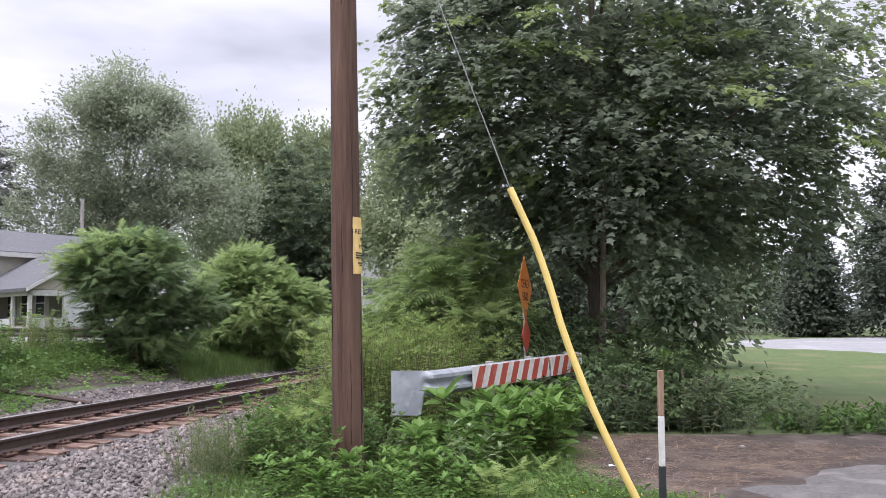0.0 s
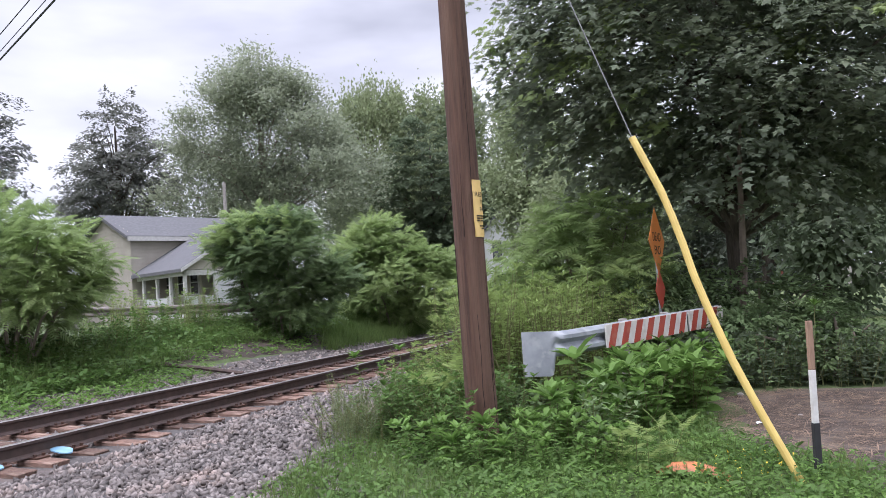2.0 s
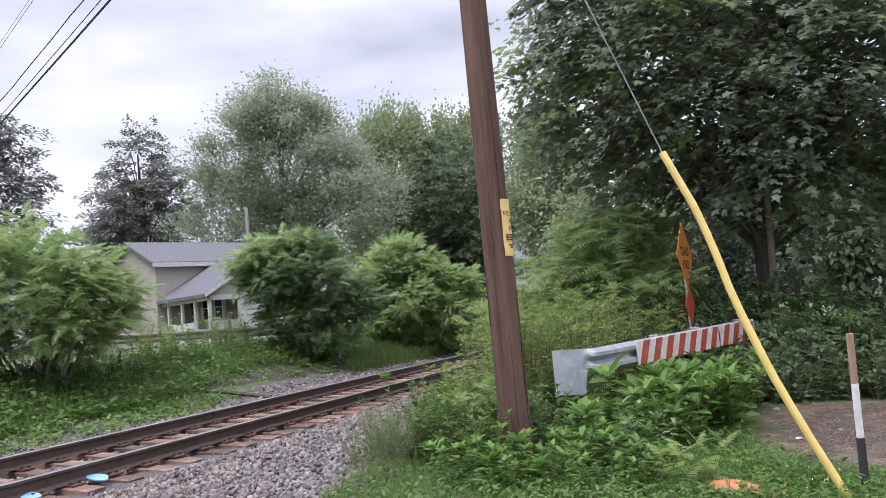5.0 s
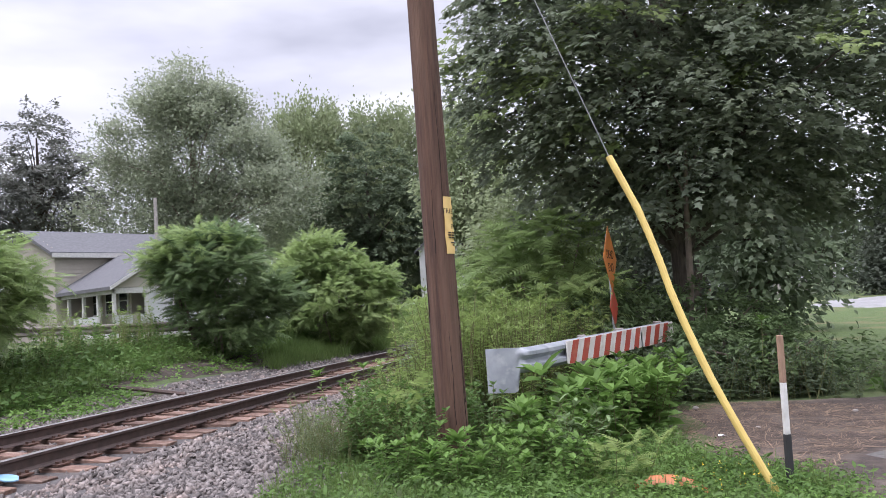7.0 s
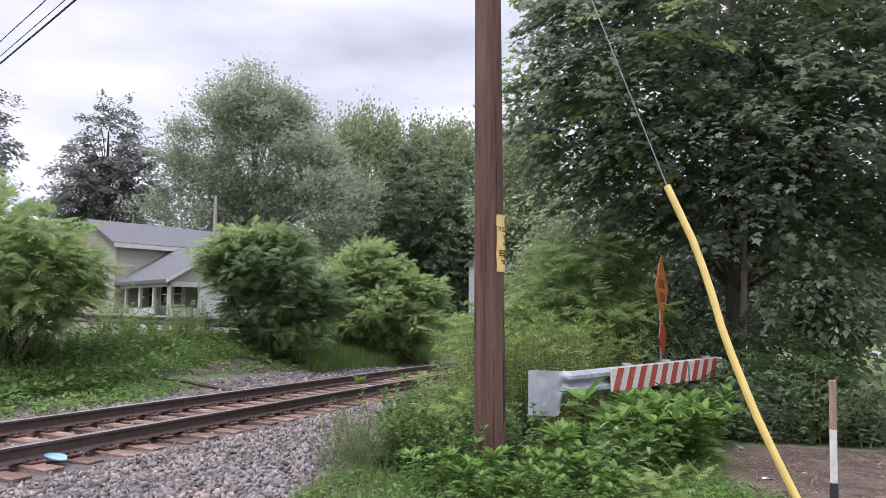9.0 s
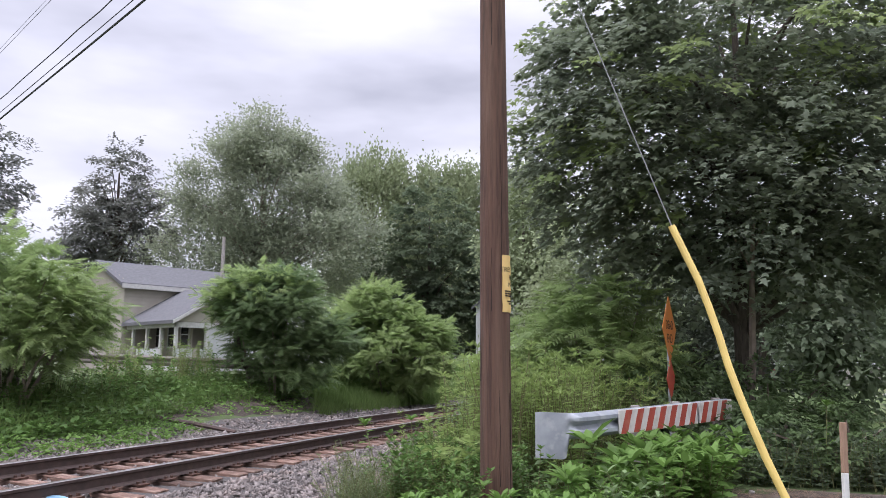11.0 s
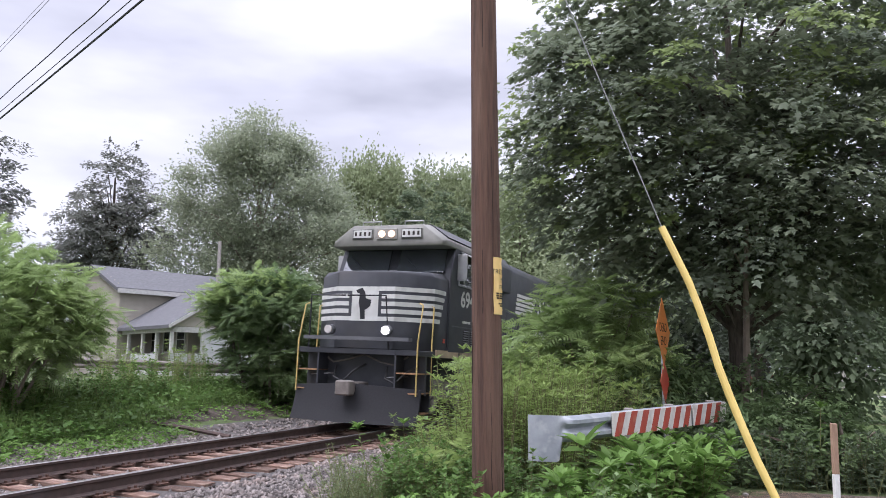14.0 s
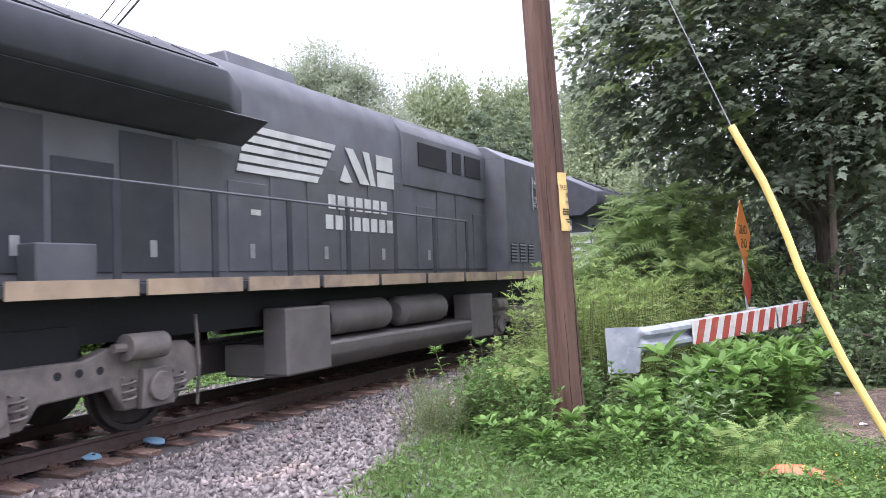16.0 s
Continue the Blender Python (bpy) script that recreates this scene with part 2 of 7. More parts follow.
def ground_z(x, y):
    """Height of the ground: a low bank rises beyond the line, the near side is almost level."""
    s, off = TU.x * x + TU.y * y, TN.x * x + TN.y * y
    z = 1.18 * smooth(10.6, 16.5, off)
    z += 0.05 * noise.noise((x * 0.35, y * 0.35, 0.0)) * (1 if abs(off - TRACK_OFF) > 3 else 0.2)
    return z


class Shape:
    """Collects closed solids into one mesh."""

    def __init__(self):
        self.v, self.f = [], []

    def add(self, verts, faces):
        k = len(self.v)
        self.v += [tuple(p) for p in verts]
        self.f += [tuple(i + k for i in face) for face in faces]
        return self

    def box(self, x0, y0, z0, x1, y1, z1, m=None):
        vs = [Vector(p) for p in ((x0, y0, z0), (x1, y0, z0), (x1, y1, z0), (x0, y1, z0), (x0, y0, z1), (x1, y0, z1), (x1, y1, z1), (x0, y1, z1))]
        if m:
            vs = [m @ p for p in vs]
        return self.add(vs, [(3, 2, 1, 0), (4, 5, 6, 7), (0, 1, 5, 4), (1, 2, 6, 5), (2, 3, 7, 6), (3, 0, 4, 7)])

    def prism(self, outline, axis, lo, hi, m=None):
        """Extrudes an outline along an axis; the outline's pairs are the other two axes in order."""
        n = len(outline)
        vs = []
        for d in (lo, hi):
            for a, b in outline:
                vs.append(Vector({"x": (d, a, b), "y": (a, d, b), "z": (a, b, d)}[axis]))
        if m:
            vs = [m @ p for p in vs]
        return self.add(vs, [tuple(range(n)), tuple(range(2 * n - 1, n - 1, -1))] + [(i, (i + 1) % n, n + (i + 1) % n, n + i) for i in range(n)])

    def loft(self, rings):
        n = len(rings[0])
        vs = [p for r in rings for p in r]
        fs = [(k * n + i, k * n + (i + 1) % n, (k + 1) * n + (i + 1) % n, (k + 1) * n + i) for k in range(len(rings) - 1) for i in range(n)]
        fs += [tuple(range(n))[::-1], tuple(range(len(vs) - n, len(vs)))]
        return self.add(vs, fs)

    def tube(self, pts, r, n=8, r1=None):
        pts = [Vector(p) for p in pts]
        rings = []
        for i, p in enumerate(pts):
            d = (pts[min(i + 1, len(pts) - 1)] - pts[max(i - 1, 0)]).normalized()
            a = d.orthogonal().normalized() if abs(d.z) > 0.95 else d.cross(Vector((0, 0, 1))).normalized()
            b = d.cross(a)
            k = i / max(1, len(pts) - 1)
            rad = r + ((r1 if r1 is not None else r) - r) * k
            rings.append([p + (a * math.cos(w) + b * math.sin(w)) * rad for w in (2 * math.pi * j / n for j in range(n))])
        return self.loft(rings)

    def disc(self, p0, p1, r, n=20):
        return self.tube([p0, p1], r, n)

    def mesh(self, name, bevel=0.0, smooth_angle=35):
        bm = bmesh.new()
        vs = [bm.verts.new(p) for p in self.v]
        for f in self.f:
            try:
                bm.faces.new([vs[i] for i in f])
            except ValueError:
                pass
        bmesh.ops.recalc_face_normals(bm, faces=bm.faces)
        if bevel:
            bmesh.ops.bevel(bm, geom=[e for e in bm.edges if e.is_manifold and e.calc_face_angle(0) > 0.6], offset=bevel, segments=1, affect="EDGES", profile=0.6)
        me = bpy.data.meshes.new(name)
        bm.to_mesh(me)
        bm.free()
        if smooth_angle:
            me.polygons.foreach_set("use_smooth", [True] * len(me.polygons))
            me.set_sharp_from_angle(angle=radians(smooth_angle))
        return me


def part(name, shape, mat, parent=None, label="", bevel=0.0, m=None, smooth_angle=35):
    """Links a shape (or mesh) as one mesh object under a thing or part."""
    me = shape if isinstance(shape, bpy.types.Mesh) else shape.mesh(name, bevel, smooth_angle)
    if mat and not me.materials:
        me.materials.append(mat)
    ob = new(name, me)
    if m:
        ob.matrix_basis = m
    if parent:
        ob.parent = parent
    if label:
        tagged(ob, label)
    return ob


def thing(name, m, label, category, group="", kind=""):
    ob = new(name)
    ob.empty_display_size = 0.2
    ob.matrix_basis = m
    return tagged(ob, label, category, group, kind)


def tri_mesh(name, verts, tris, mat):
    verts, tris = np.asarray(verts, np.float32), np.asarray(tris, np.int32)
    me = bpy.data.meshes.new(name)
    me.vertices.add(len(verts))
    me.vertices.foreach_set("co", verts.ravel())
    me.loops.add(tris.size)
    me.loops.foreach_set("vertex_index", tris.ravel())
    me.polygons.add(len(tris))
    me.polygons.foreach_set("loop_start", np.arange(0, tris.size, 3, dtype=np.int32))
    me.update(calc_edges=True)
    me.materials.append(mat)
    return me


# Leaf outlines: along x from the stalk, across y, bent in z.
OVAL = (np.array([(0, 0, 0), (0.3, 0.2, 0.05), (0.68, 0.17, 0.03), (1, 0, -0.1), (0.68, -0.17, 0.03), (0.3, -0.2, 0.05), (0.5, 0, -0.01)]),
        np.array([(0, 6, 1), (1, 6, 2), (2, 6, 3), (3, 6, 4), (4, 6, 5), (5, 6, 0)]))
LANCE = (np.array([(0, 0, 0), (0.45, 0.1, 0.03), (1, 0, -0.15), (0.45, -0.1, 0.03)]), np.array([(0, 2, 1), (0, 3, 2)]))
POINTED = (np.array([(0, 0, 0), (0.35, 0.13, 0.07), (0.7, 0.1, 0.02), (1, 0, -0.16), (0.7, -0.1, 0.02), (0.35, -0.13, 0.07), (0.5, 0, 0.0)]), OVAL[1])
SPRIG = (np.array([(0, 0, 0), (0.45, 0.3, 0.06), (1, 0, -0.1), (0.45, -0.3, 0.06)]), np.array([(0, 2, 1), (0, 3, 2)]))
MAPLE = (np.array([(0, 0, 0), (0.02, 0.34, -0.05), (0.3, 0.24, 0.02), (0.45, 0.56, -0.06), (0.58, 0.2, 0.02), (1, 0, -0.1),
                   (0.58, -0.2, 0.02), (0.45, -0.56, -0.06), (0.3, -0.24, 0.02), (0.02, -0.34, -0.05)]),
         np.array([(0, 2, 1), (2, 4, 3), (0, 8, 2), (2, 8, 4), (4, 8, 6), (4, 6, 5), (6, 8, 7), (0, 9, 8)]))
BLADE = (np.array([(0, 0.02, 0), (0, -0.02, 0), (0.55, 0.016, 0.06), (0.55, -0.016, 0.06), (1, 0, 0)]), np.array([(0, 1, 2), (1, 3, 2), (2, 3, 4)]))


def frond_outline(pairs=7):
    """A feathered leaf: pairs of narrow leaflets along a slightly arched stalk."""
    v, f = [], []
    for i in range(pairs * 2 + 1):
        k, side = (i // 2 + 0.6) / (pairs + 0.4), (1 if i % 2 else -1)
        x, z = k, -0.14 * k * k
        ln = 0.36 * (1 - 0.6 * abs(k - 0.4))
        dx, dy = (0.4 * ln, side * ln) if i < pairs * 2 else (ln, 0.0)
        px, py = (0.058, 0.0) if i < pairs * 2 else (0.0, 0.058)
        b = len(v)
        v += [(x + px, py, z), (x + dx, dy, z - 0.07), (x - px, -py, z)]
        f.append((b, b + 1, b + 2))
    return np.array(v), np.array(f)


FROND = frond_outline()


def place_leaves(P, D, N, size, outline):
    """Vertices and triangles of one outline set at places P, pointing along D, facing N."""
    P, D, N = (np.asarray(a, float) for a in (P, D, N))
    D = D / np.maximum(1e-6, np.linalg.norm(D, axis=1, keepdims=True))
    B = np.cross(N, D)
    B /= np.maximum(1e-6, np.linalg.norm(B, axis=1, keepdims=True))
    U = np.cross(D, B)
    ov, of = outline
    size = np.broadcast_to(np.asarray(size, float), (len(P),))
    V = P[:, None, :] + size[:, None, None] * (ov[None, :, 0:1] * D[:, None, :] + ov[None, :, 1:2] * B[:, None, :] + ov[None, :, 2:3] * U[:, None, :])
    F = of[None] + (np.arange(len(P)) * len(ov))[:, None, None]
    return V.reshape(-1, 3), F.reshape(-1, 3)


def joined(chunks):
    vs, fs, k = [], [], 0
    for v, f in chunks:
        vs.append(v)
        fs.append(f + k)
        k += len(v)
    return np.concatenate(vs), np.concatenate(fs)


def clumps_in(rng, blobs, count, inner=0.55):
    """Clump centres and outward ways in the shells of a set of ellipsoids (centre, radii)."""
    vol = np.array([r[0] * r[1] * r[2] for _, r in blobs]) ** 0.67
    which = rng.choice(len(blobs), count, p=vol / vol.sum())
    d = rng.normal(size=(count, 3))
    d /= np.linalg.norm(d, axis=1, keepdims=True)
    rad = inner + (1 - inner) * rng.random(count) ** 0.6
    C = np.array([b[0] for b in blobs])[which]
    R = np.array([b[1] for b in blobs])[which]
    return C + d * R * rad[:, None], d


def crown(rng, blobs, clumps, per, spread, leaf, outline, droop=0.35, inner=0.55, upright=0.0, floor=None):
    """Leaves in many small uneven tufts over the shells of the blobs."""
    C, d = clumps_in(rng, blobs, clumps, inner)
    if floor is not None:
        keep = C[:, 2] > floor
        C, d = C[keep], d[keep]
    k = len(C)
    out = d * np.array([1, 1, 0.35]) + np.array([0, 0, 0.15])
    out /= np.linalg.norm(out, axis=1, keepdims=True)
    cnt = per
    jit = rng.normal(size=(k, cnt, 3)) * spread * np.array([1, 1, 0.38 + upright]) * (0.6 + 0.8 * rng.random((k, 1, 1)))
    P = C[:, None] + jit
    P[..., 2] -= droop * (jit[..., 0] ** 2 + jit[..., 1] ** 2) / max(spread, 1e-3)
    P = P.reshape(-1, 3)
    D = (np.repeat(out, cnt, 0) * 0.8 + rng.normal(size=P.shape) * 0.6 + np.array([0, 0, -0.25 + upright]))
    N = np.array([0, 0, 1.0]) + rng.normal(size=P.shape) * 0.4 + np.repeat(d, cnt, 0) * 0.5
    return place_leaves(P, D, N, leaf * (0.65 + 0.7 * rng.random(len(P))), outline), C


def lobes(seed, blobs, count, size, low=0.0):
    """Small uneven lobes over the upper shells of a set of ellipsoids, for a broken outline."""
    rng = np.random.default_rng(seed)
    C, d = clumps_in(rng, blobs, count, 0.85)
    keep = d[:, 2] > low - 0.4
    return blobs + [(tuple(c), tuple(size * rng.uniform(0.6, 1.3) * np.array([1, 1, 0.75]))) for c in C[keep]]


def spray_crown(rng, blobs, sprays, per, reach, leaf, outline, droop=0.35, inner=0.5, floor=None, flat=0.06, ragged=0.0):
    """Leaves set in flat drooping sprays that fan outward in tiers, as a broadleaf crown carries them."""
    C, d = clumps_in(rng, blobs, sprays, inner)
    C = C + d * (ragged * rng.random((len(C), 1)) ** 3)
    if floor is not None:
        keep = C[:, 2] > floor + 0.5 * rng.normal(size=len(C))
        C, d = C[keep], d[keep]
    k = len(C)
    out = d * np.array([1, 1, 0.25]) + rng.normal(size=d.shape) * np.array([0.3, 0.3, 0.12])
    out /= np.linalg.norm(out, axis=1, keepdims=True)
    side = np.cross(out, np.array([0, 0, 1.0]))
    side /= np.linalg.norm(side, axis=1, keepdims=True)
    L = reach * (0.55 + 0.8 * rng.random((k, 1, 1)))
    a, u = rng.random((k, per, 1)), rng.uniform(-1, 1, (k, per, 1))
    P = C[:, None] + out[:, None] * (a - 0.35) * L + side[:, None] * u * (0.55 - 0.35 * a) * L
    P = P + rng.normal(size=P.shape) * np.array([0.03, 0.03, flat]) * L
    P[..., 2:] -= droop * a * a * L
    D = out[:, None] * 0.7 + side[:, None] * u * 0.9 + rng.normal(size=P.shape) * 0.3 + np.array([0, 0, 0.05 - 0.8 * droop])
    N = np.array([0, 0, 1.0]) + out[:, None] * 0.45 + rng.normal(size=P.shape) * 0.28
    P, D, N = (q.reshape(-1, 3) for q in (P, D, N))
    return place_leaves(P, D, N, leaf * (0.65 + 0.7 * rng.random(len(P))), outline), C


def limb_shape(rng, base, top, r, ends, n=7):
    """A tapered trunk with limbs that reach toward the given ends."""
    sh = Shape()
    base, top = Vector(base), Vector(top)
    mid = [base.lerp(top, k) + Vector((rng.normal() * 0.06, rng.normal() * 0.06, 0)) * (1 if 0 < k < 1 else 0) * r * 8 for k in (0, 0.08, 0.35, 0.65, 1)]
    radii = [r * 1.35, r, r * 0.85, r * 0.6, r * 0.18]
    for i in range(4):
        sh.tube([mid[i], mid[i + 1]], radii[i], n, radii[i + 1])
    for e in ends:
        e = Vector(e)
        k = min(0.9, max(0.25, (e.z - base.z) / max(0.1, (top.z - base.z)) - 0.25))
        st = base.lerp(top, k)
        bend = st.lerp(e, 0.5) + Vector((0, 0, (e - st).length * 0.12))
        rr = r * (1 - 0.75 * k) * 0.5
        sh.tube([st, bend, e], rr, 5, rr * 0.2)
    return sh


def tree(name, label, base, height, blobs, seed, clumps, per, spread, leaf, outline, mat, bark=M_BARK, radius=0.3, limbs=14, category="tree", group="", grow=crown, **kw):
    """A tree: trunk with limbs, and a crown of many small leaves. Blobs are relative to the base."""
    rng = np.random.default_rng(seed)
    t = thing(name, pose(*base), label, category, group)
    (v, f), C = grow(rng, blobs, clumps, per, spread, leaf, outline, **kw)
    part("crown", tri_mesh("crown", v, f, mat), None, t)
    ends = C[rng.choice(len(C), min(limbs, len(C)), replace=False)]
    part("trunk", limb_shape(rng, (0, 0, -0.3), (blobs[0][0][0] * 0.7, blobs[0][0][1] * 0.7, height * 0.85), radius, ends), bark, t)
    return t

# ---- ground ----
def build_ground():
    def ticks(lo, hi, fine_lo, fine_hi, step):
        a = list(np.arange(fine_lo, fine_hi, step))
        k, p = step, fine_lo
        while p > lo:
            k *= 1.35
            p -= k
            a.insert(0, p)
        k, p = step, a[-1]
        while p < hi:
            k *= 1.35
            p += k
            a.append(p)
        return a
    xs, ys = ticks(-2500, 2500, -18, 10, 0.5), ticks(-2500, 2500, -2, 34, 0.5)
    v = [(x, y, ground_z(x, y)) for y in ys for x in xs]
    n = len(xs)
    t = []
    for j in range(len(ys) - 1):
        for i in range(n - 1):
            a = j * n + i
            t += [(a, a + 1, a + n + 1), (a, a + n + 1, a + n)]
    me = tri_mesh("ground", v, t, M_SOIL)
    me.polygons.foreach_set("use_smooth", [True] * len(me.polygons))
    tagged(new("ground", me), "green weedy ground with bare soil", "ground", kind="structure")


def sheet(name, outline, lift, mat, label, cat, step=0.4, edge=0.25, seed=3):
    """A thin sheet over the ground inside a ragged outline, with a small edge."""
    if sum(a[0] * b[1] - b[0] * a[1] for a, b in zip(outline, outline[1:] + outline[:1])) < 0:
        outline = outline[::-1]
    rng = np.random.default_rng(seed)
    cx, cy = np.mean([p[0] for p in outline]), np.mean([p[1] for p in outline])
    ring = []
    m = len(outline)
    for i in range(m):
        a, b = Vector((*outline[i], 0)), Vector((*outline[(i + 1) % m], 0))
        k = max(1, int((b - a).length / step))
        for j in range(k):
            p = a.lerp(b, j / k)
            w = edge * noise.noise((p.x * 1.7, p.y * 1.7, seed))
            d = (p - Vector((cx, cy, 0))).normalized()
            ring.append((p.x + d.x * w, p.y + d.y * w))
    v, t = [], []
    rings = 8
    for r in range(rings + 1):
        q = 1 - r / rings
        for x, y in ring:
            px, py = cx + (x - cx) * q, cy + (y - cy) * q
            v.append((px, py, ground_z(px, py) + (lift if r else -0.02)))
    n = len(ring)
    for r in range(rings):
        for i in range(n):
            a, b = r * n + i, r * n + (i + 1) % n
            t += [(a, b, b + n), (a, b + n, a + n)]
    return tagged(new(name, tri_mesh(name, v, t, mat)), label, cat, kind="structure")


def veg_edge(s):
    """How near to the line the weeds reach at s metres along it."""
    return float(np.interp(s, (-20, 3, 5.5, 7.5, 9.5, 12, 60), (2.9, 2.9, 3.3, 4.0, 4.7, 4.9, 5.0)))


def ballast_height(off):
    """Top of the stones across the line."""
    d = abs(off - TRACK_OFF)
    side = -1 if off < TRACK_OFF else 1
    base = RAIL_TOP - 0.262 + 0.036 * (off - TRACK_OFF) * (1 if d < 1.6 else 0) + (0.036 * 1.6 * side if d >= 1.6 else 0)
    return base - 0.02 * max(0, d - 1.5) - 0.02


def build_ballast():
    v, t = [], []
    ss = list(np.arange(-30, 45, 0.3)) + list(np.arange(45, 420, 8.0))
    offs = np.concatenate([np.arange(2.6, 6, 0.3), np.arange(6, 10.6, 0.15), np.arange(10.6, 12.6, 0.25)])
    for s in ss:
        for i, off in enumerate(offs):
            o = max(off, veg_edge(s) - 0.2) if off < 6 else min(off, 11.9 + 0.9 * smooth(12, 16, s) * (1 - smooth(30, 34, s)))
            p = on_track(s, o)
            h = ballast_height(o) + 0.03 * noise.noise((p.x * 2.2, p.y * 2.2, 5.0)) + 0.02 * noise.noise((p.x * 9, p.y * 9, 2.0))
            h = max(h, ground_z(p.x, p.y) + 0.012)
            if i in (0, len(offs) - 1):
                h = ground_z(p.x, p.y) - 0.03
            v.append((p.x, p.y, h))
    n = len(offs)
    for j in range(len(ss) - 1):
        for i in range(n - 1):
            a = j * n + i
            t += [(a, a + 1, a + n + 1), (a, a + n + 1, a + n)]
    tagged(new("ballast", tri_mesh("ballast", v, t, M_BALLAST)), "grey crushed stone ballast bed under the track", "ballast", kind="structure")
    # loose stones
    rng = np.random.default_rng(11)
    lump = np.array([(1, 0, 0), (-1, 0, 0), (0, 1, 0), (0, -1, 0), (0, 0, 1), (0, 0, -1)])
    tri = np.array([(0, 2, 4), (2, 1, 4), (1, 3, 4), (3, 0, 4), (2, 0, 5), (1, 2, 5), (3, 1, 5), (0, 3, 5)])
    n1, n2 = 44000, 13000
    n = n1 + n2
    s = np.concatenate([2.0 + 12.5 * rng.random(n1), 14 + 26 * rng.random(n2) ** 1.4])
    off = 2.6 + rng.random(n) * 9.4
    edge = np.interp(s, (-20, 3, 5.5, 7.5, 9.5, 12, 60), (2.9, 2.9, 3.3, 4.0, 4.7, 4.9, 5.0))
    keep = (off > edge + 0.25 * rng.normal(size=n)) & ~((np.abs(off - TRACK_OFF) < 0.9) & (rng.random(n) < 0.35))
    s, off = s[keep], off[keep]
    n = len(s)
    P = np.array([on_track(a, b) for a, b in zip(s, off)])
    P[:, 2] = [max(ballast_height(b), ground_z(p[0], p[1]) + 0.01) for b, p in zip(off, P)]
    P[:, 2] += 0.012 * rng.normal(size=n)
    beside = np.abs(off - TRACK_OFF)
    P[:, 2] -= 0.05 * ((beside > 0.7) & (beside < 1.42))
    size = 0.026 + 0.026 * rng.random(n) + 0.014 * (s > 14)
    V = lump[None] * (0.7 + 0.55 * rng.random((n, 6, 1))) + 0.28 * rng.normal(size=(n, 6, 3))
    V[..., 2] *= 0.7
    q = rng.normal(size=(n, 4))
    q /= np.linalg.norm(q, axis=1, keepdims=True)
    w, x, y, z = q.T
    R = np.stack([1 - 2 * (y * y + z * z), 2 * (x * y - w * z), 2 * (x * z + w * y), 2 * (x * y + w * z), 1 - 2 * (x * x + z * z), 2 * (y * z - w * x),
                  2 * (x * z - w * y), 2 * (y * z + w * x), 1 - 2 * (x * x + y * y)], 1).reshape(n, 3, 3)
    V = np.einsum("nij,nkj->nki", R, V) * size[:, None, None] + P[:, None]
    F = tri[None] + (np.arange(n) * 6)[:, None, None]
    tagged(new("gravel", tri_mesh("gravel", V.reshape(-1, 3), F.reshape(-1, 3), M_STONE)), "loose grey and pinkish crushed stones along the railway", "gravel", kind="stuff")


# ---- railway track ----
def build_track():
    base = on_track(0, TRACK_OFF, RAIL_TOP)
    tr = tagged(new("railway_track"), "single railway track with rusty rails on wooden ties", "railway track", kind="structure")
    rot = math.degrees(-TRACK_AZ)
    tr.matrix_basis = pose(*base, 0, CANT, rot)
    # local frame: y along the line, x toward the camera's side, z up from the rail heads
    foot = [(-0.075, -0.175), (0.075, -0.175), (0.07, -0.163), (0.012, -0.14), (0.01, -0.05), (0.036, -0.035), (0.037, -0.004), (-0.037, -0.004), (-0.036, -0.035), (-0.01, -0.05), (-0.012, -0.14), (-0.07, -0.163)]
    head = [(-0.037, -0.004), (0.037, -0.004), (0.03, 0.002), (-0.03, 0.002)]
    for x in (0.755, -0.755):
        r = part("rail", Shape().prism([(a + x, b) for a, b in foot], "y", -60, 420), M_RAIL, tr, "rust-brown steel rail", smooth_angle=0)
        part("rail_head", Shape().prism([(a + x, b) for a, b in head], "y", -60, 420), M_RAILTOP, r, "shiny worn running surface", smooth_angle=0)
    rng = random.Random(5)
    ties = []
    for k in range(3):
        sh = Shape()
        sh.prism([(-1.3 - 0.03 * k, -0.115), (1.29, -0.115), (1.31, -0.01), (1.3, 0), (-1.28, 0.004), (-1.3, -0.01)], "y", -0.115, 0.115)
        ties.append(sh.mesh("tie", 0.012))
    plate = Shape().box(-0.18, -0.09, 0, 0.18, 0.09, 0.02)
    for sx in (-0.11, 0.11):
        for sy in (-0.055, 0.055):
            plate.box(sx - 0.014, sy - 0.014, 0.02, sx + 0.014, sy + 0.014, 0.05)
    plate = plate.mesh("tie_plate")
    y = -22.0
    while y < 46:
        tie = part("tie", ties[rng.randrange(3)], M_TIE, tr, m=pose(rng.uniform(-0.06, 0.06), y, -0.2 + rng.uniform(-0.012, 0.008), 0, rng.uniform(-0.5, 0.5), rng.uniform(-2.2, 2.2)))
        if -4 < y < 32:
            for x in (0.755, -0.755):
                part("tie_plate", plate, M_PLATE, tr, m=pose(x, y + rng.uniform(-0.01, 0.01), -0.196))
        y += 0.5 + rng.uniform(-0.035, 0.035)
    far = Shape()
    while y < 300:
        far.box(-1.3, y - 0.115, -0.35, 1.3, y + 0.115, -0.2)
        y += 0.5
    ft = part("far_ties", far, M_TIE, tr, smooth_angle=0)
    tagged(ft, kind="stuff")


# ---- pole, wires, guy ----
POLE = Vector((-1.02, 8.35, 0))


